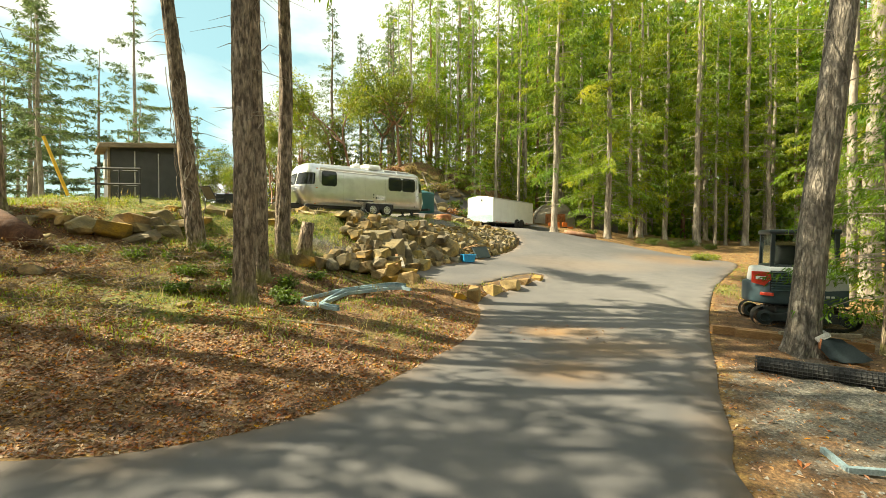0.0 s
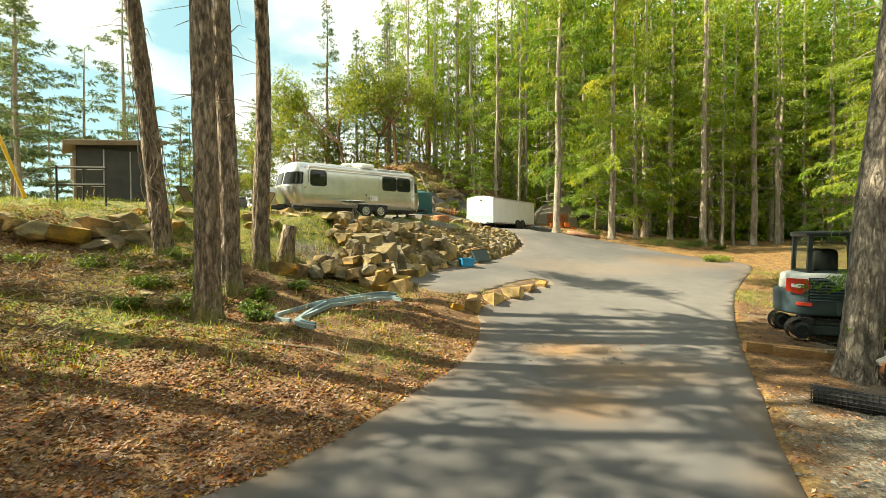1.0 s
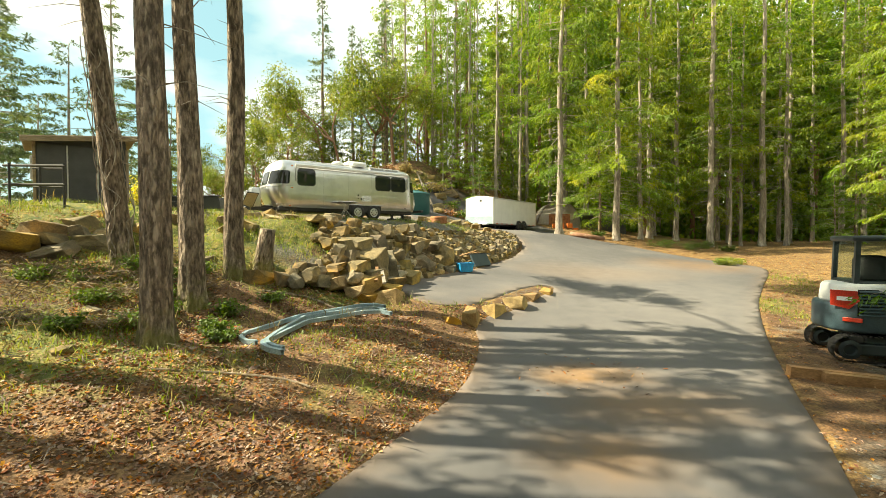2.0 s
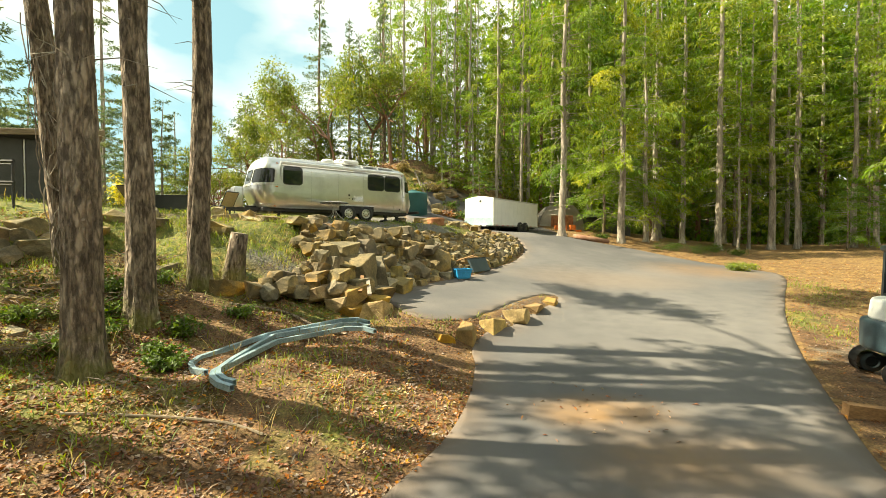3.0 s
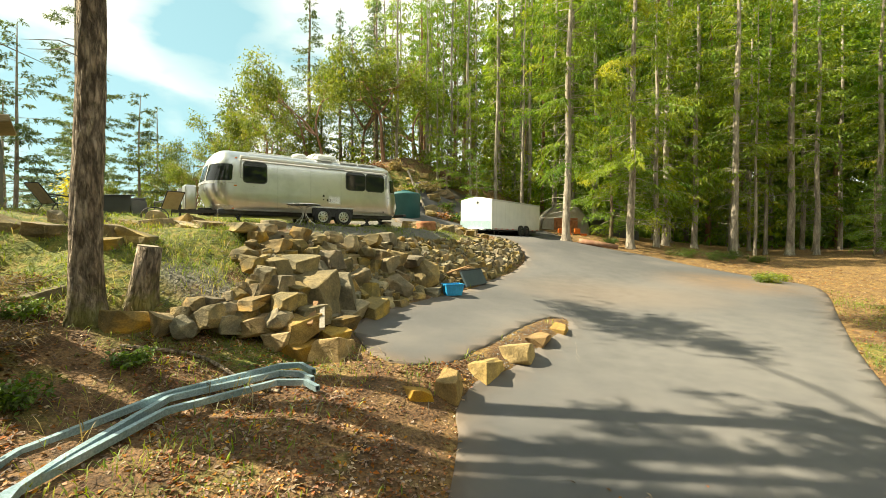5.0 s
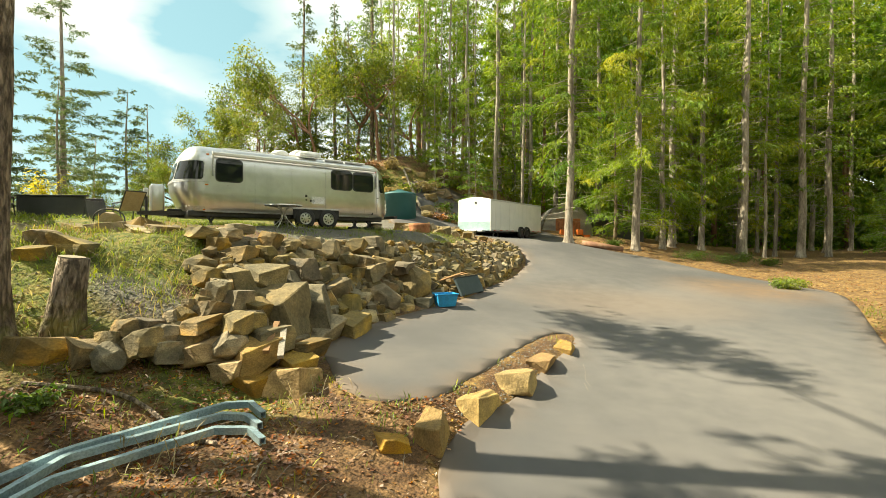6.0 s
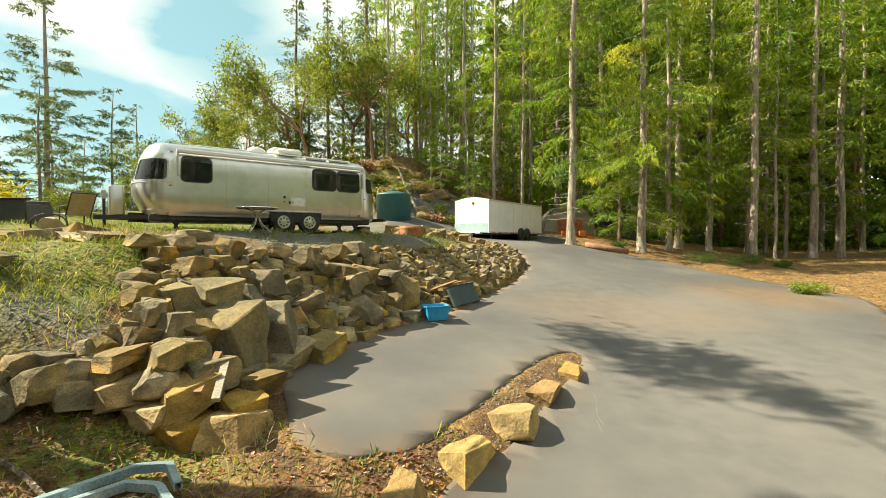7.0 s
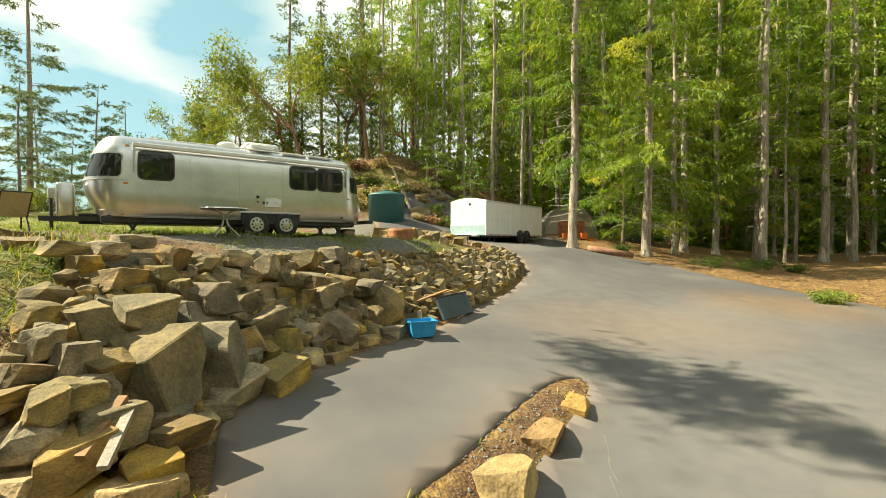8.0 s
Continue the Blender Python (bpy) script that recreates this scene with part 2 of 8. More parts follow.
# ---- materials ----
def material(name, colours, scale=3.0, rough=0.7, metal=0.0, bump=0.0, bump_scale=None, grain=0.25, grain_scale=40.0, random_hue=0.0, stretch=(1, 1, 1),
             translucent=0.0, coords="Object", detail=5.0, distance=0.02, specular=0.5, island=False, each=0.0):
    """A surface of two to four colours in large patches, a fine grain over it, and relief."""
    mat = bpy.data.materials.new(name)
    mat.use_nodes = True
    nt = mat.node_tree
    n, l = nt.nodes, nt.links
    bsdf = n["Principled BSDF"]
    tc = n.new("ShaderNodeTexCoord")
    mp = n.new("ShaderNodeMapping")
    mp.inputs["Scale"].default_value = stretch
    l.new(tc.outputs[coords], mp.inputs["Vector"])
    patch = n.new("ShaderNodeTexNoise")
    patch.inputs["Scale"].default_value, patch.inputs["Detail"].default_value, patch.inputs["Roughness"].default_value = scale, detail, 0.6
    l.new(mp.outputs["Vector"], patch.inputs["Vector"])
    ramp = n.new("ShaderNodeValToRGB")
    el = ramp.color_ramp.elements
    while len(el) < len(colours):
        el.new(0.5)
    for k, c in enumerate(colours):
        el[k].position = 0.32 + 0.36 * k / max(1, len(colours) - 1)
        el[k].color = (*c, 1)
    l.new(patch.outputs["Fac"], ramp.inputs["Fac"])
    fine = n.new("ShaderNodeTexNoise")
    fine.inputs["Scale"].default_value, fine.inputs["Detail"].default_value = grain_scale, 3.0
    l.new(mp.outputs["Vector"], fine.inputs["Vector"])
    spread = n.new("ShaderNodeMapRange")
    spread.inputs["From Min"].default_value, spread.inputs["From Max"].default_value = 0.3, 0.7
    spread.inputs["To Min"].default_value, spread.inputs["To Max"].default_value = 1 - grain, 1 + grain
    l.new(fine.outputs["Fac"], spread.inputs["Value"])
    mul = n.new("ShaderNodeVectorMath")
    mul.operation = "SCALE"
    l.new(ramp.outputs["Color"], mul.inputs[0])
    l.new(spread.outputs["Result"], mul.inputs["Scale"])
    colour = mul.outputs["Vector"]
    if random_hue:
        hsv = n.new("ShaderNodeHueSaturation")
        if island:
            info = n.new("ShaderNodeNewGeometry")
            source = info.outputs["Random Per Island"]
        else:
            info = n.new("ShaderNodeObjectInfo")
            source = info.outputs["Random"]
        for socket, low, high in (("Hue", 0.5 - 0.025 * random_hue, 0.5 + 0.025 * random_hue), ("Value", 1 - 0.6 * random_hue, 1 + 0.6 * random_hue), ("Saturation", 1 - 0.8 * random_hue, 1 + 0.5 * random_hue)):
            mr = n.new("ShaderNodeMapRange")
            mr.inputs["To Min"].default_value, mr.inputs["To Max"].default_value = low, high
            if socket != "Hue":
                shuffle = n.new("ShaderNodeMath")
                shuffle.operation = "MULTIPLY"
                shuffle.inputs[1].default_value = 7.31 if socket == "Value" else 13.7
                wrap = n.new("ShaderNodeMath")
                wrap.operation = "FRACT"
                l.new(source, shuffle.inputs[0])
                l.new(shuffle.outputs[0], wrap.inputs[0])
                l.new(wrap.outputs[0], mr.inputs["Value"])
            else:
                l.new(source, mr.inputs["Value"])
            l.new(mr.outputs["Result"], hsv.inputs[socket])
        l.new(colour, hsv.inputs["Color"])
        colour = hsv.outputs["Color"]
    if each:
        whole = n.new("ShaderNodeObjectInfo")
        tone = n.new("ShaderNodeHueSaturation")
        for socket, low, high in (("Hue", 0.5 - 0.03 * each, 0.5 + 0.03 * each), ("Value", 1 - 0.5 * each, 1 + 0.5 * each)):
            mr = n.new("ShaderNodeMapRange")
            mr.inputs["To Min"].default_value, mr.inputs["To Max"].default_value = (high, low) if socket == "Hue" else (low, high)
            l.new(whole.outputs["Random"], mr.inputs["Value"])
            l.new(mr.outputs["Result"], tone.inputs[socket])
        l.new(colour, tone.inputs["Color"])
        colour = tone.outputs["Color"]
    l.new(colour, bsdf.inputs["Base Color"])
    bsdf.inputs["Roughness"].default_value, bsdf.inputs["Metallic"].default_value = rough, metal
    bsdf.inputs["Specular IOR Level"].default_value = specular
    if bump:
        b = n.new("ShaderNodeBump")
        b.inputs["Strength"].default_value, b.inputs["Distance"].default_value = bump, distance
        h = n.new("ShaderNodeTexNoise")
        h.inputs["Scale"].default_value, h.inputs["Detail"].default_value = bump_scale or grain_scale, 6.0
        l.new(mp.outputs["Vector"], h.inputs["Vector"])
        l.new(h.outputs["Fac"], b.inputs["Height"])
        l.new(b.outputs["Normal"], bsdf.inputs["Normal"])
    if translucent:
        tr = n.new("ShaderNodeBsdfTranslucent")
        mix = n.new("ShaderNodeMixShader")
        mix.inputs["Fac"].default_value = translucent
        bright = n.new("ShaderNodeVectorMath")          # light that has gone through a leaf comes out yellower and stronger
        bright.operation = "MULTIPLY"
        bright.inputs[1].default_value = (1.65, 1.6, 0.9)
        l.new(colour, bright.inputs[0])
        l.new(bright.outputs["Vector"], tr.inputs["Color"])
        l.new(bsdf.outputs["BSDF"], mix.inputs[1])
        l.new(tr.outputs["BSDF"], mix.inputs[2])
        l.new(mix.outputs["Shader"], n["Material Output"].inputs["Surface"])
    return mat


M = {}
def add_stain(mat, layer, tone):
    """Let a painted layer of the mesh tint a material where dust and needles have gathered."""
    n, l = mat.node_tree.nodes, mat.node_tree.links
    base = n["Principled BSDF"].inputs["Base Color"]
    attr = n.new("ShaderNodeVertexColor")
    attr.layer_name = layer
    patch = n.new("ShaderNodeTexNoise")
    patch.inputs["Scale"].default_value, patch.inputs["Detail"].default_value = 2.2, 6
    tc = n.new("ShaderNodeTexCoord")
    l.new(tc.outputs["Object"], patch.inputs["Vector"])
    mul = n.new("ShaderNodeMath")
    mul.operation = "MULTIPLY"
    l.new(attr.outputs["Color"], mul.inputs[0])
    l.new(patch.outputs["Fac"], mul.inputs[1])
    mix = n.new("ShaderNodeMixRGB")
    mix.inputs["Color2"].default_value = (*tone, 1)
    l.new(mul.outputs[0], mix.inputs["Fac"])
    l.new(base.links[0].from_socket, mix.inputs["Color1"])
    l.new(mix.outputs["Color"], base)


M["asphalt"] = material("asphalt", [(0.062, 0.061, 0.065), (0.085, 0.082, 0.086), (0.122, 0.112, 0.109)], 0.3, 0.85, bump=0.35, bump_scale=130, grain=0.16, grain_scale=160, distance=0.01)
def mossy(mat):
    """Yellow-green moss in ragged patches near the foot of a trunk."""
    n, l = mat.node_tree.nodes, mat.node_tree.links
    base = n["Principled BSDF"].inputs["Base Color"]
    tc = n.new("ShaderNodeTexCoord")
    sep = n.new("ShaderNodeSeparateXYZ")
    l.new(tc.outputs["Object"], sep.inputs[0])
    low = n.new("ShaderNodeMapRange")
    low.inputs["From Min"].default_value, low.inputs["From Max"].default_value = 1.3, 0.05
    l.new(sep.outputs["Z"], low.inputs["Value"])
    patch = n.new("ShaderNodeTexNoise")
    patch.inputs["Scale"].default_value, patch.inputs["Detail"].default_value = 4.0, 6
    l.new(tc.outputs["Object"], patch.inputs["Vector"])
    add = n.new("ShaderNodeMath")
    add.operation = "MULTIPLY"
    l.new(low.outputs["Result"], add.inputs[0])
    l.new(patch.outputs["Fac"], add.inputs[1])
    edge = n.new("ShaderNodeMapRange")
    edge.inputs["From Min"].default_value, edge.inputs["From Max"].default_value, edge.inputs["To Max"].default_value = 0.28, 0.5, 0.75
    l.new(add.outputs[0], edge.inputs["Value"])
    mix = n.new("ShaderNodeMixRGB")
    mix.inputs["Color2"].default_value = (0.15, 0.145, 0.025, 1)
    l.new(edge.outputs["Result"], mix.inputs["Fac"])
    l.new(base.links[0].from_socket, mix.inputs["Color1"])
    l.new(mix.outputs["Color"], base)


M["bark"] = material("bark", [(0.17, 0.12, 0.085), (0.30, 0.225, 0.165), (0.42, 0.335, 0.26)], 6.0, 0.95, bump=1.0, bump_scale=9, grain=0.2, grain_scale=22, stretch=(1, 1, 0.3), distance=0.06)
def furrow(mat, scale, depth):
    """Dark fissures between long plates of bark."""
    n, l = mat.node_tree.nodes, mat.node_tree.links
    tc = n.new("ShaderNodeTexCoord")
    warp = n.new("ShaderNodeTexNoise")
    warp.inputs["Scale"].default_value = 5.0
    warp.inputs["Detail"].default_value = 4
    mixv = n.new("ShaderNodeMixRGB")
    mixv.inputs["Fac"].default_value = 0.08
    mp = n.new("ShaderNodeMapping")
    mp.inputs["Scale"].default_value = (1, 1, 0.2)
    cell = n.new("ShaderNodeTexVoronoi")
    cell.feature = "DISTANCE_TO_EDGE"
    cell.inputs["Scale"].default_value = scale
    l.new(tc.outputs["Object"], warp.inputs["Vector"])
    l.new(tc.outputs["Object"], mixv.inputs["Color1"])
    l.new(warp.outputs["Color"], mixv.inputs["Color2"])
    l.new(mixv.outputs["Color"], mp.inputs["Vector"])
    l.new(mp.outputs["Vector"], cell.inputs["Vector"])
    ramp = n.new("ShaderNodeValToRGB")
    ramp.color_ramp.elements[0].color = (0.5 + 0.5 * depth,) * 3 + (1,)
    ramp.color_ramp.elements[0].position, ramp.color_ramp.elements[1].position = 0.02, 0.2
    l.new(cell.outputs["Distance"], ramp.inputs["Fac"])
    crack = n.new("ShaderNodeTexNoise")
    crack.inputs["Scale"].default_value, crack.inputs["Detail"].default_value, crack.inputs["Roughness"].default_value = scale * 0.8, 7, 0.62
    tall = n.new("ShaderNodeMapping")
    tall.inputs["Scale"].default_value = (1, 1, 0.3)
    l.new(tc.outputs["Object"], tall.inputs["Vector"])
    l.new(tall.outputs["Vector"], crack.inputs["Vector"])
    split = n.new("ShaderNodeValToRGB")
    split.color_ramp.elements[0].color = (0.3 + 0.5 * depth,) * 3 + (1,)
    split.color_ramp.elements[0].position, split.color_ramp.elements[1].position = 0.40, 0.53
    l.new(crack.outputs["Fac"], split.inputs["Fac"])
    both = n.new("ShaderNodeMixRGB")
    both.blend_type = "MULTIPLY"
    both.inputs["Fac"].default_value = 1.0
    l.new(ramp.outputs["Color"], both.inputs["Color1"])
    l.new(split.outputs["Color"], both.inputs["Color2"])
    ramp = both
    base = n["Principled BSDF"].inputs["Base Color"]
    mul = n.new("ShaderNodeMixRGB")
    mul.blend_type = "MULTIPLY"
    mul.inputs["Fac"].default_value = 1.0
    l.new(base.links[0].from_socket, mul.inputs["Color1"])
    l.new(ramp.outputs["Color"], mul.inputs["Color2"])
    l.new(mul.outputs["Color"], base)
    bump = [k for k in n if k.type == "BUMP"][0]
    add = n.new("ShaderNodeMath")
    l.new(bump.inputs["Height"].links[0].from_socket, add.inputs[0])
    l.new(ramp.outputs["Color"], add.inputs[1])
    l.new(add.outputs[0], bump.inputs["Height"])


furrow(M["bark"], 15.0, 0.32)
mossy(M["bark"])
M["bark_grey"] = material("grey_plated_bark", [(0.19, 0.16, 0.13), (0.27, 0.235, 0.195), (0.36, 0.315, 0.265)], 5.0, 0.95, bump=1.0, bump_scale=12, grain=0.3, grain_scale=30, stretch=(1, 1, 0.3), distance=0.06)
furrow(M["bark_grey"], 14.0, 0.3)
M["bark_pale"] = material("pale_bark", [(0.14, 0.112, 0.09), (0.27, 0.23, 0.19), (0.42, 0.37, 0.31)], 5.0, 0.95, bump=0.8, bump_scale=9, grain=0.3, grain_scale=25, stretch=(1, 1, 0.2), distance=0.04)
M["bark_red"] = material("red_bark", [(0.16, 0.075, 0.045), (0.24, 0.12, 0.07), (0.3, 0.19, 0.12)], 3.0, 0.8, bump=0.5, bump_scale=8, stretch=(1, 1, 0.25))
M["needles"] = material("needles", [(0.075, 0.165, 0.024), (0.15, 0.245, 0.028), (0.27, 0.32, 0.032)], 0.3, 0.6, grain=0.25, grain_scale=3, translucent=0.4, random_hue=0.35, island=True, specular=0.2, each=0.4)
M["cedar"] = material("cedar_foliage", [(0.085, 0.17, 0.024), (0.18, 0.255, 0.028), (0.34, 0.34, 0.034)], 0.28, 0.55, grain=0.25, grain_scale=3, translucent=0.4, random_hue=0.3, island=True, specular=0.2, each=0.3)
# far needles are greyer, with the bluish cast of distance put into their colour
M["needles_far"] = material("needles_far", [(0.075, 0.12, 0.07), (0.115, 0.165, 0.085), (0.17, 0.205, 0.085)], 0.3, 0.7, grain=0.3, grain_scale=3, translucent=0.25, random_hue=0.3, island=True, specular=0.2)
M["leaves"] = material("broad_leaves", [(0.09, 0.14, 0.022), (0.17, 0.22, 0.028), (0.30, 0.29, 0.035)], 0.6, 0.45, grain=0.25, grain_scale=4, translucent=0.35, random_hue=0.35, island=True, specular=0.3)
M["twig"] = material("twig", [(0.18, 0.155, 0.13), (0.42, 0.37, 0.31)], 5.0, 0.9)
M["stone"] = material("sandstone", [(0.085, 0.073, 0.042), (0.20, 0.149, 0.072), (0.46, 0.30, 0.10)], 0.9, 0.92, bump=0.6, bump_scale=8, grain=0.25, grain_scale=24, random_hue=0.42, distance=0.045)
M["stone_ochre"] = material("iron_stained_sandstone", [(0.15, 0.10, 0.04), (0.32, 0.20, 0.07), (0.52, 0.32, 0.09)], 0.9, 0.92, bump=0.6, bump_scale=8, grain=0.25, grain_scale=24, random_hue=0.35, distance=0.045)
M["steel"] = material("galvanised_steel", [(0.42, 0.45, 0.46), (0.55, 0.58, 0.59)], 4.0, 0.42, 0.75, bump=0.05)
M["alu"] = material("brushed_aluminium", [(0.50, 0.505, 0.51), (0.62, 0.625, 0.63), (0.55, 0.555, 0.56)], 0.9, 0.3, 1.0, bump=0.04, bump_scale=2.5, grain=0.03, grain_scale=60, distance=0.01)
M["white"] = material("white_paint", [(0.63, 0.64, 0.63), (0.72, 0.72, 0.70)], 1.2, 0.4, grain=0.03)
M["black"] = material("black_rubber", [(0.018, 0.018, 0.019), (0.035, 0.034, 0.033)], 5.0, 0.8, grain=0.2, bump=0.1)
M["dark_steel"] = material("dark_steel", [(0.03, 0.031, 0.033), (0.055, 0.055, 0.056)], 4.0, 0.5, 0.3)
M["glass"] = material("dark_glass", [(0.012, 0.015, 0.017), (0.018, 0.021, 0.023)], 1.0, 0.03, specular=0.5, grain=0.0)

# ---- ground and road ----
def lines(low, high, step, reach, growth=1.22):
    out = list(np.arange(low, high + step / 2, step))
    d, a, b = step, out[0], out[-1]
    head, tail = [], []
    while b < reach:
        d *= growth
        a, b = a - d, b + d
        head.append(a), tail.append(b)
    return np.array(head[::-1] + out + tail)


ROAD_OUTLINE = [(-60, 2.4), (-8, 4.75), (-5.1, 4.9), (-3.4, 5.2), (-1.85, 6.2), (-0.8, 7.7), (-0.2, 8.75), (0.5, 10.1), (0.9, 11.5), (1.1, 13.0), (1.1, 13.8), (1.44, 14.65), (1.84, 15.1), (2.3, 15.65), (2.97, 16.8), (3.55, 17.75), (4.05, 18.6), (4.3, 19.25),
                (4.1, 19.5), (3.45, 18.85), (2.6, 17.5), (1.95, 16.35), (1.47, 15.65), (1.08, 15.05), (0.63, 14.8), (0.15, 14.7), (-0.4, 15.1), (-0.8, 16.0), (-1.05, 16.6),
                (-1.12, 17.1), (-0.95, 17.75), (-0.6, 18.6), (-0.2, 19.4), (0.45, 20.4), (1.3, 21.6), (2.0, 22.9), (2.8, 25.0), (4.0, 27.2), (4.85, 29.2), (5.1, 30.6), (4.95, 31.8), (4.3, 34.0),
                (2.0, 36.0), (-2.0, 36.2), (-2.0, 44.5), (6.0, 46.0), (9.8, 43.0), (9.6, 38.6), (11.5, 37.2), (14.0, 35.6), (15.9, 32.6), (16.9, 28.8), (16.9, 26.2),
                (12.5, 20.2), (10.0, 16.8), (7.9, 13.5), (6.0, 10.2), (5.0, 8.3), (4.27, 7.0), (3.6, 5.6), (3.0, 4.3), (2.6, 0), (3.5, -8), (8, -20), (-6, -24), (-14, -8), (-60, -5)]
road_line = [(p.x, p.y) for p in smooth_line([(x, y, 0) for x, y in ROAD_OUTLINE], 4, True)]


def inside(x, y, line):
    hit = np.zeros(x.shape, bool)
    for (ax, ay), (bx, by) in zip(line, line[1:] + line[:1]):
        cross = (ay > y) != (by > y)
        if ay != by:
            hit ^= cross & (x < ax + (y - ay) * (bx - ax) / (by - ay))
    return hit


def road_distance(x, y):
    best = np.full(x.shape, 1e9)
    for (ax, ay), (bx, by) in zip(road_line, road_line[1:] + road_line[:1]):
        span = (bx - ax) ** 2 + (by - ay) ** 2 + 1e-9
        f = np.clip(((x - ax) * (bx - ax) + (y - ay) * (by - ay)) / span, 0, 1)
        best = np.minimum(best, (x - ax - f * (bx - ax)) ** 2 + (y - ay - f * (by - ay)) ** 2)
    return np.sqrt(best)


def ripple(x, y):
    """Small unevenness of the soil."""
    return 0.05 * np.sin(1.7 * x + 0.9 * y) * np.sin(1.3 * y - 0.6 * x) + 0.03 * np.sin(4.1 * x + 1) * np.sin(3.7 * y) + 0.02 * np.sin(9.3 * x + 2 * y) * np.sin(8.1 * y + x)


OFF_ROAD = np.where(inside(lx, ly, road_line), 0, road_distance(lx, ly))


def off_road(x, y):
    """About how far a place lies from the road."""
    i = np.clip(np.rint((x - LOW_X) / CELL).astype(int), 0, LAND.shape[1] - 1)
    j = np.clip(np.rint((y - LOW_Y) / CELL).astype(int), 0, LAND.shape[0] - 1)
    return OFF_ROAD[j, i]


def soil(x, y):
    """Height of the soil, with its unevenness off the road and its fall towards the shore."""
    x, y = np.asarray(x, float), np.asarray(y, float)
    z = land(x, y) + ripple(x, y) * np.clip(off_road(x, y) / 1.5, 0, 1)
    fall = np.clip((-x - 14) / 30, 0, 1) * np.clip((y - 31) / 18, 0, 1)
    z = z + 0.95 * np.clip((y - 25) / 6, 0, 1) * np.clip((-x - 5.5) / 6, 0, 1) * np.clip((44 - y) / 8, 0, 1)
    far = np.clip((np.hypot(x, y - 20) - 110) / 200, 0, 1)
    return z - 9 * fall - 14 * far * (x < 0)


def soil_z(x, y):
    return float(soil(np.array([x]), np.array([y]))[0])


gx, gy = lines(-16, 19, 0.22, 3000), lines(3, 40, 0.22, 3000)
GX, GY = np.meshgrid(gx, gy)
on_road = inside(GX, GY, road_line)
edge = road_distance(GX, GY)
GZ = soil(GX, GY) - np.where(on_road, np.clip(edge * 0.4, 0.01, 0.06), -0.015)
nx, ny = len(gx), len(gy)
faces = [(j * nx + i, j * nx + i + 1, (j + 1) * nx + i + 1, (j + 1) * nx + i) for j in range(ny - 1) for i in range(nx - 1)]
ground_mesh = mesh_of("ground", np.stack([GX.ravel(), GY.ravel(), GZ.ravel()], 1).tolist(), faces, True)


def near_box(x, y, cx, cy, rx, ry):
    return np.clip(1.35 - np.hypot((x - cx) / rx, (y - cy) / ry), 0, 1)


# what covers the soil: red grass, green gravel, blue needle litter; bare leaf litter where none
fx, fy = GX.ravel(), GY.ravel()
edge_f = edge.ravel()
grass = np.maximum.reduce([near_box(fx, fy, -11, 15.5, 9, 2.3), 0.95 * near_box(fx, fy, -4.7, 17.1, 1.9, 1.2), 0.7 * near_box(fx, fy, -6.5, 9.8, 4.5, 1.8), 0.62 * near_box(fx, fy, -6.8, 12.4, 3.2, 1.4), 0.7 * near_box(fx, fy, -2.0, 14.6, 1.8, 0.8),
                           near_box(fx, fy, -8, 28, 14, 6), 0.9 * near_box(fx, fy, -8.5, 19.6, 3.5, 2.2), 0.45 * near_box(fx, fy, -1.0, 10.5, 1.5, 2.5), 0.6 * near_box(fx, fy, 10.2, 17.5, 1.4, 3), 0.5 * near_box(fx, fy, 15, 23, 4, 4), near_box(fx, fy, -25, 25, 14, 12), 0.7 * near_box(fx, fy, -1, 43, 8, 5)])
gravel = np.maximum.reduce([0.7 * near_box(fx, fy, -3.9, 16.0, 1.4, 0.8), 1.1 * near_box(fx, fy, -3.6, 23.2, 5, 1.7), near_box(fx, fy, -0.6, 29, 2, 5), near_box(fx, fy, -2.0, 35.5, 4, 3.5),
                            0.62 * near_box(fx, fy, 7, 5.5, 4.5, 4.2), 0.5 * near_box(fx, fy, 10, 12, 3, 4)])
litter = np.maximum.reduce([0.62 * np.clip(1 - edge_f / 0.5, 0, 1), 0.62 * np.clip((fx - 9) / 4, 0, 1), 0.6 * np.clip((fy - 36) / 3, 0, 1) * (fx > 3)])
layer = ground_mesh.color_attributes.new("cover", "FLOAT_COLOR", "POINT")
layer.data.foreach_set("color", np.stack([grass, gravel, litter, np.ones_like(grass)], 1).astype("f").ravel())


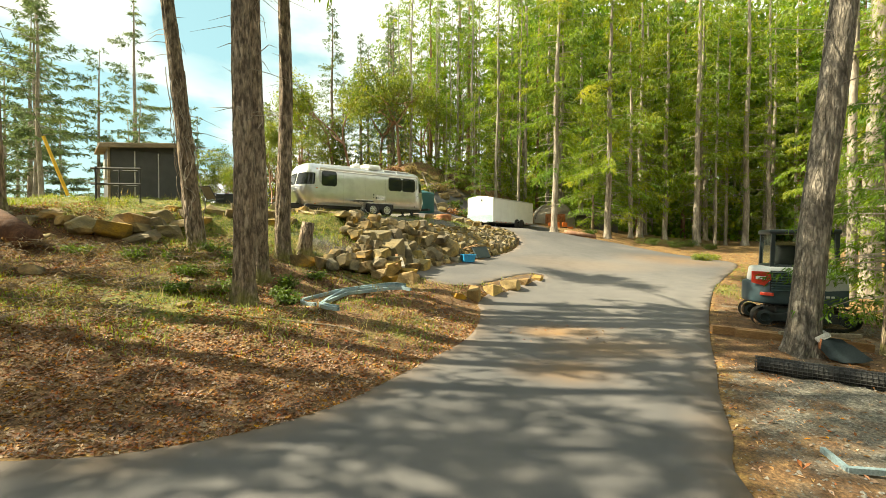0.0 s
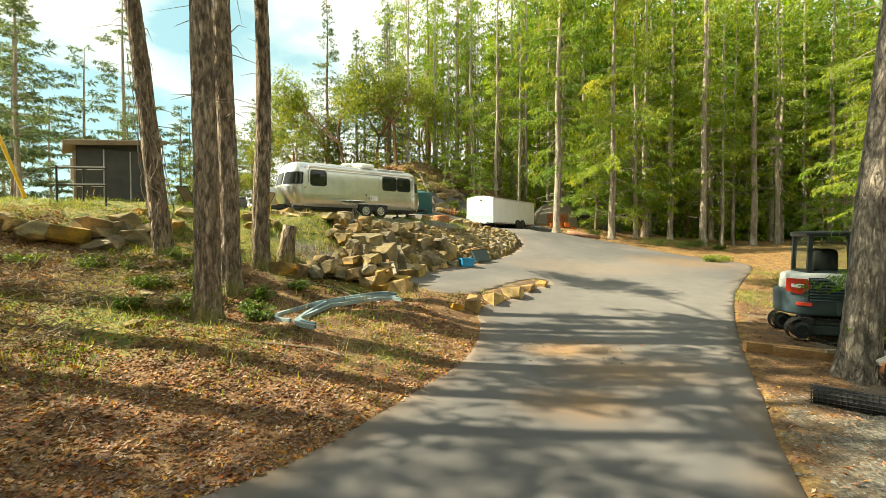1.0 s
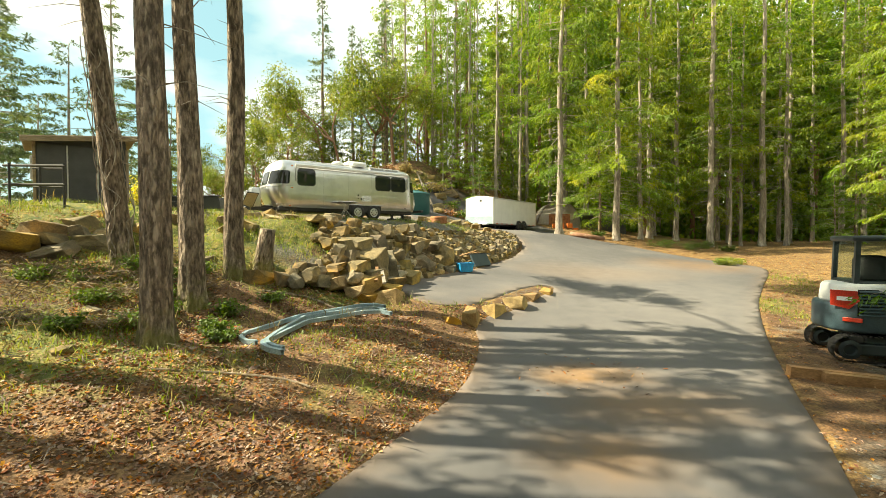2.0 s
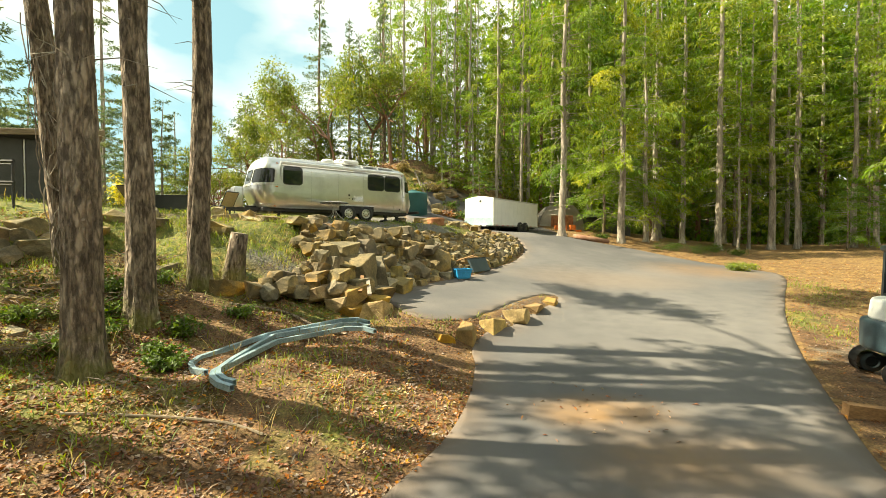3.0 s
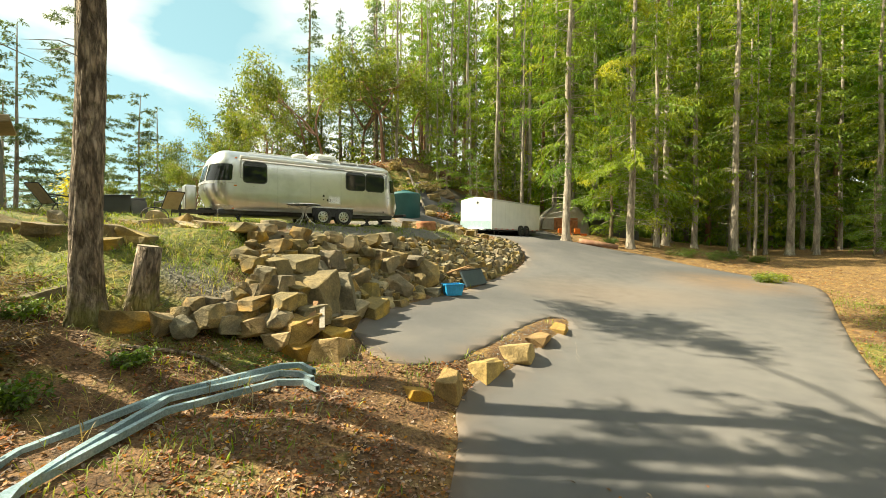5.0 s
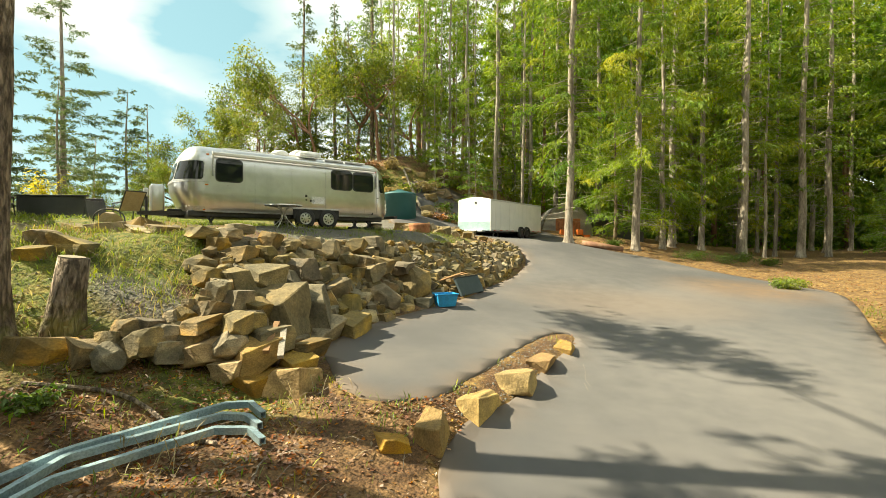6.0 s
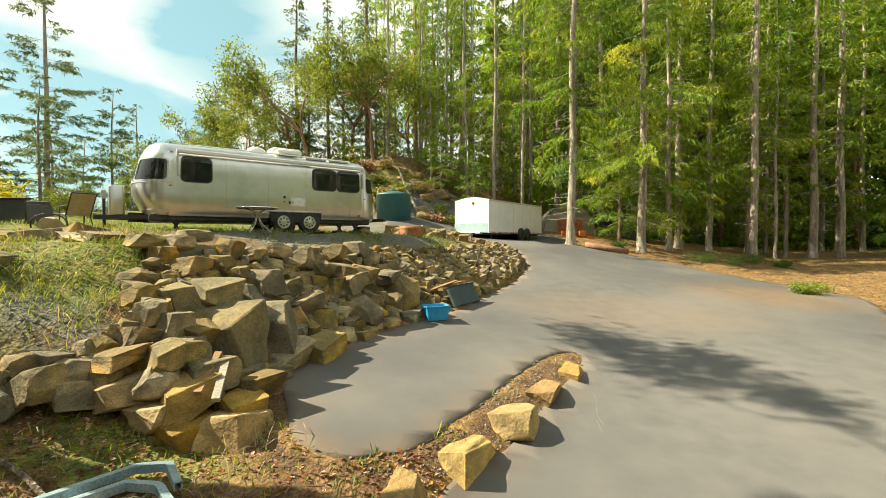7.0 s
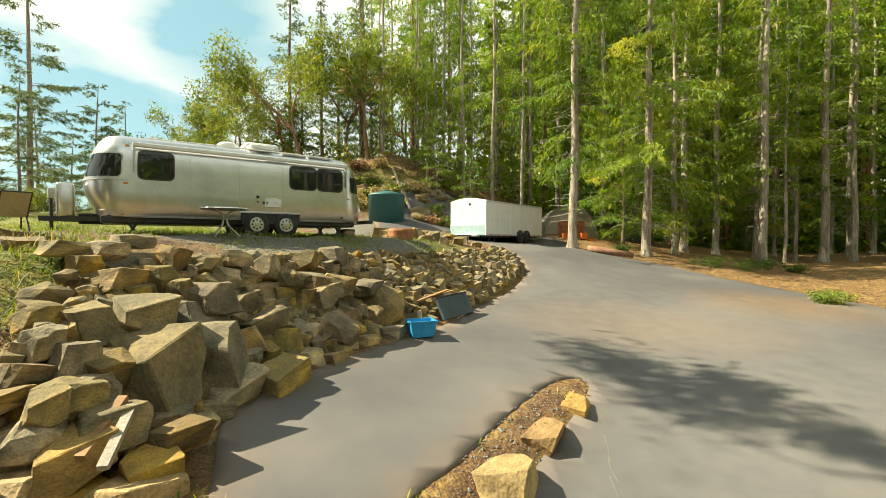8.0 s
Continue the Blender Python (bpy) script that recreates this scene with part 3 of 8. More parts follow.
def ground_material():
    mat = material("soil", [(0.06, 0.031, 0.014), (0.13, 0.068, 0.030), (0.20, 0.118, 0.052)], 2.2, 0.95, bump=0.9, bump_scale=16, grain=0.45, grain_scale=26, distance=0.06)
    n, l = mat.node_tree.nodes, mat.node_tree.links
    base = n["Principled BSDF"].inputs["Base Color"]
    attr = n.new("ShaderNodeVertexColor")
    attr.layer_name = "cover"
    split = n.new("ShaderNodeSeparateColor")
    l.new(attr.outputs["Color"], split.inputs["Color"])
    tc = n.new("ShaderNodeTexCoord")
    colour = base.links[0].from_socket
    for k, (tones, scale, sharp) in enumerate([([(0.065, 0.085, 0.014), (0.125, 0.135, 0.022), (0.22, 0.175, 0.045)], 5, 1.6), ([(0.07, 0.064, 0.055), (0.13, 0.12, 0.10), (0.21, 0.195, 0.165)], 22, 2.0), ([(0.085, 0.046, 0.018), (0.185, 0.105, 0.034), (0.29, 0.185, 0.06)], 7, 1.5)]):
        tex = n.new("ShaderNodeTexNoise")
        tex.inputs["Scale"].default_value, tex.inputs["Detail"].default_value = scale, 5
        l.new(tc.outputs["Object"], tex.inputs["Vector"])
        ramp = n.new("ShaderNodeValToRGB")
        ramp.color_ramp.elements.new(0.5)
        for i, c in enumerate(tones):
            ramp.color_ramp.elements[i].position = 0.35 + 0.15 * i
            ramp.color_ramp.elements[i].color = (*c, 1)
        l.new(tex.outputs["Fac"], ramp.inputs["Fac"])
        patch = n.new("ShaderNodeTexNoise")
        patch.inputs["Scale"].default_value, patch.inputs["Detail"].default_value = 1.6, 6
        l.new(tc.outputs["Object"], patch.inputs["Vector"])
        add = n.new("ShaderNodeMath")
        add.operation = "ADD"
        l.new(split.outputs[k], add.inputs[0])
        l.new(patch.outputs["Fac"], add.inputs[1])
        limit = n.new("ShaderNodeMapRange")
        limit.inputs["From Min"].default_value, limit.inputs["From Max"].default_value = 0.85, 1.15
        l.new(add.outputs[0], limit.inputs["Value"])
        mix = n.new("ShaderNodeMixRGB")
        l.new(limit.outputs["Result"], mix.inputs["Fac"])
        l.new(colour, mix.inputs["Color1"])
        l.new(ramp.outputs["Color"], mix.inputs["Color2"])
        colour = mix.outputs["Color"]
    speck = n.new("ShaderNodeTexNoise")
    speck.inputs["Scale"].default_value, speck.inputs["Detail"].default_value, speck.inputs["Roughness"].default_value = 30, 8, 0.75
    l.new(tc.outputs["Object"], speck.inputs["Vector"])
    vary = n.new("ShaderNodeMapRange")
    vary.inputs["From Min"].default_value, vary.inputs["From Max"].default_value = 0.3, 0.7
    vary.inputs["To Min"].default_value, vary.inputs["To Max"].default_value = 0.35, 1.6
    l.new(speck.outputs["Fac"], vary.inputs["Value"])
    times = n.new("ShaderNodeVectorMath")
    times.operation = "SCALE"
    l.new(colour, times.inputs[0])
    l.new(vary.outputs["Result"], times.inputs["Scale"])
    l.new(times.outputs["Vector"], base)
    return mat


M["soil"] = ground_material()
ground = tagged(part("ground", ground_mesh, M["soil"]), "leaf-strewn soil with grass, gravel and needle litter", "ground", kind="structure")

bm = bmesh.new()
bm.faces.new([bm.verts.new((x, y, 0)) for x, y in road_line])
bmesh.ops.triangulate(bm, faces=bm.faces[:])
for axis, low, high, step in ((0, -14, 17, 0.45), (1, -4, 44, 0.45)):
    for v in np.arange(low, high, step):
        n = Vector((1, 0, 0)) if axis == 0 else Vector((0, 1, 0))
        bmesh.ops.bisect_plane(bm, geom=bm.verts[:] + bm.edges[:] + bm.faces[:], plane_co=n * v, plane_no=n)
heights = land(np.array([v.co.x for v in bm.verts]), np.array([v.co.y for v in bm.verts]))
for v, z in zip(bm.verts, heights):
    v.co.z = z + 0.022
rim = [e for e in bm.edges if e.is_boundary]
skirt = bmesh.ops.extrude_edge_only(bm, edges=rim)["geom"]
for v in skirt:
    if isinstance(v, bmesh.types.BMVert):
        v.co.z -= 0.09
road_mesh = from_bm("road", bm, True)
rv = np.array([v.co[:] for v in road_mesh.vertices])
stain = np.maximum.reduce([1.6 * near_box(rv[:, 0], rv[:, 1], 2.9, 11.0, 1.0, 0.6), 0.9 * near_box(rv[:, 0], rv[:, 1], 3.6, 9.6, 1.4, 0.8), 0.8 * near_box(rv[:, 0], rv[:, 1], 2.2, 8.2, 0.9, 0.7), 0.8 * near_box(rv[:, 0], rv[:, 1], 13.5, 27, 3, 2.5),
                           0.7 * near_box(rv[:, 0], rv[:, 1], 7.5, 24, 3.5, 2.5), 0.5 * np.clip(1 - road_distance(rv[:, 0], rv[:, 1]) / 0.5, 0, 1)])
road_layer = road_mesh.color_attributes.new("stain", "FLOAT_COLOR", "POINT")
road_layer.data.foreach_set("color", np.stack([stain, stain, stain, np.ones_like(stain)], 1).astype("f").ravel())
add_stain(M["asphalt"], "stain", (0.24, 0.13, 0.045))
pale = np.maximum.reduce([1.3 * near_box(rv[:, 0], rv[:, 1], 7.5, 16.5, 5.5, 7.5), 1.0 * near_box(rv[:, 0], rv[:, 1], 8, 25, 5, 6)])
pale_layer = road_mesh.color_attributes.new("dust", "FLOAT_COLOR", "POINT")
pale_layer.data.foreach_set("color", np.stack([pale, pale, pale, np.ones_like(pale)], 1).astype("f").ravel())
add_stain(M["asphalt"], "dust", (0.148, 0.139, 0.136))
road = tagged(part("road", road_mesh, M["asphalt"], smooth=True), "grey asphalt driveway with a worn, dusty surface", "road", kind="structure")

# ---- caravan ----
def caravan_shell(p, z, off=0.0):
    """A point of the caravan's skin. p: 0 to 4 round the plan (side, tail, far side, nose); z above the ground."""
    L, W, R = 7.75, 2.48, 0.92
    side, end, turn = L - 2 * R, W - 2 * R, math.pi / 2 * R
    total = 2 * (side + end) + 4 * turn
    s = (p % 4) / 4 * total
    for k, (length, c, n0) in enumerate(((side, (R, 0), -90), (turn, (L - R, R), -90), (end, (L, R), 0), (turn, (L - R, W - R), 0), (side, (L - R, W), 90), (turn, (R, W - R), 90), (end, (0, W - R), 180), (turn, (R, R), 180))):
        if s <= length or k == 7:
            break
        s -= length
    if k % 2:
        a = radians(n0 + 90 * s / turn)
        x, y, n = c[0] + R * math.cos(a), c[1] + R * math.sin(a), (math.cos(a), math.sin(a))
    else:
        n = (math.cos(radians(n0)), math.sin(radians(n0)))
        x, y = c[0] - n[1] * s, c[1] + n[0] * s
    zb, zt, top = 0.46, 1.95, 2.52
    low = max(0.0, (0.85 - z) / 0.4)
    inset = 0.10 * low * low + off * -1
    if z > zt:
        f = min(1, (z - zt) / (top - zt))
        inset += 0.62 * (1 - math.sqrt(max(0, 1 - f * f)))
    x, y = x - n[0] * inset, y - n[1] * inset
    nose = max(0.0, (1.9 - x) / 1.9)
    tail = max(0.0, (x - (L - 1.2)) / 1.2)
    x += nose * nose * (0.24 + 0.36 * max(0, z - 1.25) / 1.4 + 0.42 * max(0, 1.2 - z)) - tail * tail * (0.34 * max(0, z - 0.9) / 1.4 - 0.10 * min(0.45, max(0, z - 0.46)))
    return Vector((x, y, z))


def skin_patch(p0, p1, z0, z1, off, nu=8, nv=6, corner=0.0):
    """A piece that follows the skin, set proud of it, with a folded-in rim and rounded corners."""
    bm = bmesh.new()
    grid = []
    for j in range(nv + 1):
        row = []
        for i in range(nu + 1):
            u, v = i / nu, j / nv
            cu, cv = min(u, 1 - u), min(v, 1 - v)
            if corner and cu < corner and cv < corner:
                k = corner - math.hypot(corner - cu, corner - cv)
                if k < 0:
                    shift = -k * 0.72
                    u += shift if u < 0.5 else -shift
                    v += shift if v < 0.5 else -shift
            row.append(bm.verts.new(caravan_shell(p0 + (p1 - p0) * u, z0 + (z1 - z0) * v, off)))
        grid.append(row)
    for j in range(nv):
        for i in range(nu):
            bm.faces.new((grid[j][i], grid[j][i + 1], grid[j + 1][i + 1], grid[j + 1][i]))
    rim = [e for e in bm.edges if e.is_boundary]
    middle = caravan_shell((p0 + p1) / 2, (z0 + z1) / 2, 0)
    inner = caravan_shell((p0 + p1) / 2, (z0 + z1) / 2, off + 1.0)
    inward = (middle - inner).normalized()
    for g in bmesh.ops.extrude_edge_only(bm, edges=rim)["geom"]:
        if isinstance(g, bmesh.types.BMVert):
            g.co += inward * (off + 0.015)
    return bm


SIDE_TOTAL = 2 * (7.75 - 1.84 + 2.48 - 1.84) + 4 * math.pi / 2 * 0.92


def sp(x):
    """Plan parameter of a place x metres along the near side, from the nose."""
    return (x - 0.92) / SIDE_TOTAL * 4


def wheel(parent, m, radius=0.36, width=0.22, rim_mat=None, rim=0.21, group=""):
    w = part("wheel", lathe([(radius * 0.6, -width / 2), (radius * 0.92, -width / 2), (radius, -width * 0.36), (radius, width * 0.36), (radius * 0.92, width / 2), (radius * 0.6, width / 2)], 28, Matrix.Rotation(radians(90), 4, "X"), cap=False), M["black"], parent, "black rubber tyre", True, m)
    disc = lathe([(rim, -width * 0.42), (rim, width * 0.45), (rim * 0.92, width * 0.5), (rim * 0.82, width * 0.40), (rim * 0.3, width * 0.44), (rim * 0.22, width * 0.52), (0.001, width * 0.53)], 24, Matrix.Rotation(radians(90), 4, "X"))
    part("rim", disc, rim_mat or M["alu"], w, "silver wheel rim")
    holes = bmesh.new()
    for k in range(8):
        a = 2 * math.pi * k / 8
        lathe([(rim * 0.13, 0), (rim * 0.13, 0.004)], 8, Matrix.Rotation(radians(90), 4, "X") @ Matrix.Translation((rim * 0.6 * math.cos(a), rim * 0.6 * math.sin(a), width * 0.425)), holes)
    tagged(part("rim_holes", holes, M["black"], w), kind="stuff")
    return w


M["rotten"] = material("rotten_wood", [(0.05, 0.024, 0.016), (0.10, 0.045, 0.028), (0.17, 0.085, 0.05)], 3.0, 0.9, bump=0.8, bump_scale=8, grain=0.35, stretch=(1, 1, 0.4), distance=0.04)
M["trim"] = material("grey_trim", [(0.45, 0.46, 0.46), (0.53, 0.53, 0.53)], 3, 0.4, 0.4)
M["amber"] = material("amber_lens", [(0.55, 0.16, 0.01), (0.65, 0.2, 0.02)], 3, 0.25)
M["red"] = material("red_lens", [(0.5, 0.03, 0.02), (0.62, 0.05, 0.03)], 3, 0.3)
M["cloud"] = material("pale_plastic", [(0.62, 0.62, 0.6), (0.72, 0.72, 0.7)], 2, 0.5)
M["panel"] = material("roof_panel", [(0.25, 0.27, 0.29), (0.33, 0.35, 0.37)], 2, 0.3)

# its near side runs from the nose at (-6.85, 21.6) to the tail; y of its own frame points away from the drive
AX = Vector((math.sin(radians(52.65)), math.cos(radians(52.65)), 0))
caravan_at = Matrix.Translation((-5.863 - 1.36 * AX.x, 22.371 - 1.36 * AX.y, 3.70)) @ Matrix.Rotation(radians(90 - 52.65), 4, "Z")
caravan = thing("caravan", caravan_at, "rounded polished-aluminium travel trailer parked on the gravel terrace", "caravan")
bm = bmesh.new()
levels = [0.46, 0.5, 0.62, 0.85, 1.1, 1.4, 1.7, 1.95, 2.08, 2.2, 2.3, 2.38, 2.44, 2.49, 2.515, 2.52]
N = 128
rows = [[bm.verts.new(caravan_shell(4 * k / N, z)) for k in range(N)] for z in levels]
for a, b in zip(rows, rows[1:]):
    for k in range(N):
        bm.faces.new((a[k], a[(k + 1) % N], b[(k + 1) % N], b[k]))
roof_mid = []
for k in range(N):
    v = rows[-1][k].co
    roof_mid.append(bm.verts.new((min(max(v.x, 1.9), 6.3), 1.24 + (v.y - 1.24) * 0.3, 2.56)))
for k in range(N):
    bm.faces.new((rows[-1][k], rows[-1][(k + 1) % N], roof_mid[(k + 1) % N], roof_mid[k]))
bm.faces.new(roof_mid)
bm.faces.new(rows[0][::-1])
part("shell", bm, M["alu"], caravan, "brushed aluminium shell", True)
part("belly", block(6.7, 2.1, 0.18, 0.04, m=Matrix.Translation((3.95, 1.24, 0.40))), M["dark_steel"], caravan, "dark underbody")
# windows: (from, to, low, high)
for a, b, z0, z1 in ((1.34, 2.12, 1.42, 2.10), (5.13, 5.92, 1.42, 2.08), (5.98, 6.78, 1.42, 2.08)):
    f = part("window", skin_patch(sp(a - 0.03), sp(b + 0.03), z0 - 0.03, z1 + 0.03, 0.012, 12, 10, 0.18), M["dark_steel"], caravan, "dark window frame")
    part("pane", skin_patch(sp(a), sp(b), z0, z1, 0.018, 12, 10, 0.18), M["glass"], f, "tinted window pane")
# wrap-round nose windows, far corner, middle, near corner
for a, b in ((3.565, 3.735), (3.75, 4.0)):
    f = part("nose_window", skin_patch(a - 0.008, b + 0.008, 1.40, 2.02, 0.012, 14, 8, 0.12), M["trim"], caravan, "bright window surround")
    part("pane", skin_patch(a, b, 1.43, 1.99, 0.018, 14, 8, 0.12), M["glass"], f, "curved tinted pane")
f = part("nose_window", skin_patch(3.30, 3.55, 1.40, 2.02, 0.012, 14, 8, 0.12), M["trim"], caravan, "bright window surround")
part("pane", skin_patch(3.31, 3.545, 1.43, 1.99, 0.018, 14, 8, 0.12), M["glass"], f, "curved tinted pane")
f = part("tail_window", skin_patch(sp(7.08), sp(7.62), 1.38, 1.95, 0.012, 10, 8, 0.14), M["trim"], caravan, "bright window surround")
part("pane", skin_patch(sp(7.11), sp(7.59), 1.41, 1.92, 0.018, 10, 8, 0.14), M["glass"], f, "curved tinted pane")
# awning along the eave
part("awning", block(5.7, 0.10, 0.11, 0.03, m=Matrix.Translation((4.1, -0.03, 2.24))), M["white"], caravan, "rolled white awning tube")
for x in (1.28, 6.92):
    part("awning_arm", block(0.05, 0.05, 0.75, 0.012, m=Matrix.Translation((x, -0.03, 1.93))), M["trim"], caravan)
part("belt_trim", skin_patch(sp(0.92), sp(6.9), 0.455, 0.49, 0.02, 20, 1), M["trim"], caravan)
part("nose_guard", skin_patch(3.32, 3.99, 0.50, 0.62, 0.02, 24, 2), M["trim"], caravan, "bright stone guard")
part("belt_trim", skin_patch(3.30, 4.03, 1.345, 1.375, 0.025, 30, 1), M["trim"], caravan)
for x in (2.5, 3.7, 4.9, 6.95):
    part("panel_seam", skin_patch(sp(x), sp(x + 0.018), 0.5, 2.15, 0.004, 1, 10), M["trim"], caravan)
# wheel housing, wheels
arch = bmesh.new()
block(1.66, 0.06, 0.36, 0.03, m=Matrix.Translation((4.585, 0.02, 0.50)), bm=arch)
part("wheel_arch", arch, M["black"], caravan, "black wheel housing")
part("arch_trim", block(1.74, 0.05, 0.05, 0.015, m=Matrix.Translation((4.58, -0.005, 0.675))), M["trim"], caravan)
for x in (4.17, 5.00):
    wheel(caravan, Matrix.Translation((x, 0.07, 0.34)) @ Matrix.Rotation(math.pi, 4, "Z") @ Matrix.Rotation(math.pi, 4, "Z"), 0.345, 0.22)
    wheel(caravan, Matrix.Translation((x, 2.36, 0.34)), 0.345, 0.22)
# service hatches and fittings on the side
for x, z, w, h, mat, word in ((4.63, 0.98, 0.46, 0.26, "cloud", "pale service hatch"), (4.20, 1.12, 0.07, 0.08, "black", "black inlet"), (4.20, 0.98, 0.05, 0.04, "black", ""), (4.36, 0.96, 0.06, 0.08, "dark_steel", ""), (4.45, 0.96, 0.06, 0.08, "dark_steel", ""),
                              (6.65, 0.62, 0.42, 0.22, "alu", "aluminium hatch"), (6.78, 0.60, 0.06, 0.07, "dark_steel", ""), (3.1, 0.72, 0.42, 0.14, "alu", "aluminium hatch"), (7.0, 1.20, 0.09, 0.025, "dark_steel", ""), (1.75, 1.29, 0.18, 0.03, "trim", "")):
    part("hatch" if w > 0.1 else "fitting", skin_patch(sp(x - w / 2), sp(x + w / 2), z - h / 2, z + h / 2, 0.012, 3, 3), M[mat], caravan, word)
for x, z in ((1.05, 2.22), (7.0, 2.18), (1.05, 1.28), (0.88, 0.52)):
    part("marker_light", skin_patch(sp(x - 0.05), sp(x + 0.05), z - 0.018, z + 0.018, 0.02, 2, 2), M["amber"] if z != 2.18 else M["red"], caravan, "small marker lens")
# roof: air conditioner, vent dome, skylights
ac = part("air_conditioner", block(1.0, 0.72, 0.26, 0.11, 3, Matrix.Translation((4.55, 1.05, 2.68))), M["white"], caravan, "white roof air conditioner", True)
part("air_conditioner_shroud", block(0.66, 0.5, 0.16, 0.06, 3, Matrix.Translation((4.42, 0.55, 2.6))), M["white"], caravan, "", True)
part("roof_dome", lathe([(0.28, 2.55), (0.28, 2.66), (0.2, 2.72), (0.05, 2.74)], 20, Matrix.Translation((3.6, 0.9, 0))), M["white"], caravan, "white satellite dome", True)
for x in (5.35, 6.15):
    part("roof_panel", block(0.72, 0.34, 0.05, 0.015, m=Matrix.Translation((x, 0.42, 2.50)) @ Matrix.Rotation(radians(16), 4, "X")), M["panel"], caravan, "grey solar panel")
for x in (2.7, 5.8):
    part("roof_vent", block(0.42, 0.42, 0.09, 0.03, m=Matrix.Translation((x, 1.25, 2.6))), M["cloud"], caravan)
part("roof_rail", tube([(1.6, 0.28, 2.48), (4.6, 0.26, 2.5), (6.6, 0.28, 2.49)], 0.02), M["cloud"], caravan)
# tongue, gas cover, jack
for side in (-1, 1):
    part("tongue", tube([(1.1, 1.24 + side * 0.75, 0.42), (-0.58, 1.24 + side * 0.06, 0.42)], 0.045, square=0.12), M["dark_steel"], caravan, "black steel drawbar")
part("gas_cover", block(0.36, 0.62, 0.84, 0.06, 3, Matrix.Translation((-0.08, 1.24, 0.88))), M["alu"], caravan, "polished gas-bottle cover", True)
part("tongue_jack", tube([(-0.36, 1.24, 0.05), (-0.36, 1.24, 0.95)], 0.04), M["dark_steel"], caravan)
part("jack_head", block(0.13, 0.13, 0.26, 0.03, m=Matrix.Translation((-0.36, 1.24, 1.05))), M["trim"], caravan)
part("battery_box", block(0.5, 0.34, 0.26, 0.03, m=Matrix.Translation((0.42, 1.0, 0.42))), M["black"], caravan)
part("jack_foot", block(0.3, 0.3, 0.06, 0.01, m=Matrix.Translation((-0.36, 1.24, 0.05))), M["dark_steel"], caravan)
part("bumper", block(0.16, 2.3, 0.12, 0.03, m=Matrix.Translation((7.86, 1.24, 0.5))), M["dark_steel"], caravan, "dark rear bumper")
for x in (1.25, 6.15, 6.75):
    legs = tube([(x - 0.16, 0.25, 0.44), (x + 0.06, 0.25, 0.08)], 0.035, square=0.06)
    tube([(x + 0.16, 0.25, 0.44), (x - 0.06, 0.25, 0.08)], 0.035, bm=legs, square=0.06)
    block(0.4, 0.3, 0.09, 0.015, m=Matrix.Translation((x, 0.25, 0.05)), bm=legs)
    part("stabiliser_jack", legs, M["black"], caravan, "black stabiliser jack")

# ---- cargo trailer ----
M["pale_guard"] = material("pale_tread_plate", [(0.30, 0.43, 0.46), (0.40, 0.52, 0.55)], 3, 0.4, 0.2, bump=0.15, bump_scale=40)
cargo_axis = Vector((4.45, 6.1, 0)).normalized()
cargo = thing("cargo_trailer", Matrix.Translation((3.98, 36.05, 3.44)) @ Matrix.Rotation(math.atan2(cargo_axis.y, cargo_axis.x), 4, "Z"), "white enclosed box trailer with tandem wheels parked beside the drive", "trailer")
# x runs back from its front, y away from the drive
W, L, Z0, Z1 = 2.4, 7.3, 0.42, 2.52
bm = bmesh.new()
ring0 = []
for x, grow in ((0.0, -0.05), (0.06, 0.0), (L - 0.04, 0.0), (L, -0.03)):
    outline = [(-grow, Z0 - grow)] + [(-grow + 0.0, Z1 - 0.22)] + [(0.03 + (W - 0.06) * k / 8, Z1 - 0.16 + 0.16 * math.sin(math.pi * k / 8) + grow) for k in range(9)] + [(W + grow, Z1 - 0.22), (W + grow, Z0 - grow)]
    ring0.append([bm.verts.new((x, y, z)) for y, z in outline])
for a, b in zip(ring0, ring0[1:]):
    for k in range(len(a)):
        bm.faces.new((a[k], a[(k + 1) % len(a)], b[(k + 1) % len(a)], b[k]))
bm.faces.new(ring0[0][::-1])
bm.faces.new(ring0[-1])
part("body", bm, M["white"], cargo, "white ribbed box body")
for k in range(1, 12):
    part("panel_rib", block(0.03, 0.008, Z1 - Z0 - 0.36, 0.003, m=Matrix.Translation((k * L / 12, -0.005, (Z0 + Z1) / 2 - 0.1))), M["white"], cargo)
part("top_rail", block(L - 0.05, 0.04, 0.09, 0.012, m=Matrix.Translation((L / 2, -0.01, Z1 - 0.2))), M["trim"], cargo, "dull aluminium top rail")
part("bottom_rail", block(L - 0.05, 0.04, 0.1, 0.012, m=Matrix.Translation((L / 2, -0.01, Z0 + 0.04))), M["trim"], cargo)
for k in range(9):
    if not 4 <= k <= 5:
        part("reflector_strip", block(0.3, 0.006, 0.04, m=Matrix.Translation((0.5 + k * 0.78, -0.034, Z0 + 0.04))), M["red"], cargo)
part("corner_post", block(0.06, 0.06, Z1 - Z0 - 0.2, 0.015, m=Matrix.Translation((0.0, 0.0, (Z0 + Z1) / 2 - 0.1))), M["white"], cargo)
part("stone_guard", block(0.02, W - 0.04, 0.56, 0.006, m=Matrix.Translation((-0.012, W / 2, Z0 + 0.3))), M["pale_guard"], cargo, "pale tread-plate stone guard")
part("front_bench", block(0.34, W - 0.5, 0.12, 0.02, m=Matrix.Translation((-0.2, W / 2 + 0.1, Z0 + 0.0))), M["steel"], cargo)
part("emblem", lathe([(0.08, 0), (0.08, 0.01)], 16, Matrix.Translation((-0.006, W / 2 - 0.15, Z1 - 0.36)) @ Matrix.Rotation(radians(-90), 4, "Y")), M["dark_steel"], cargo)
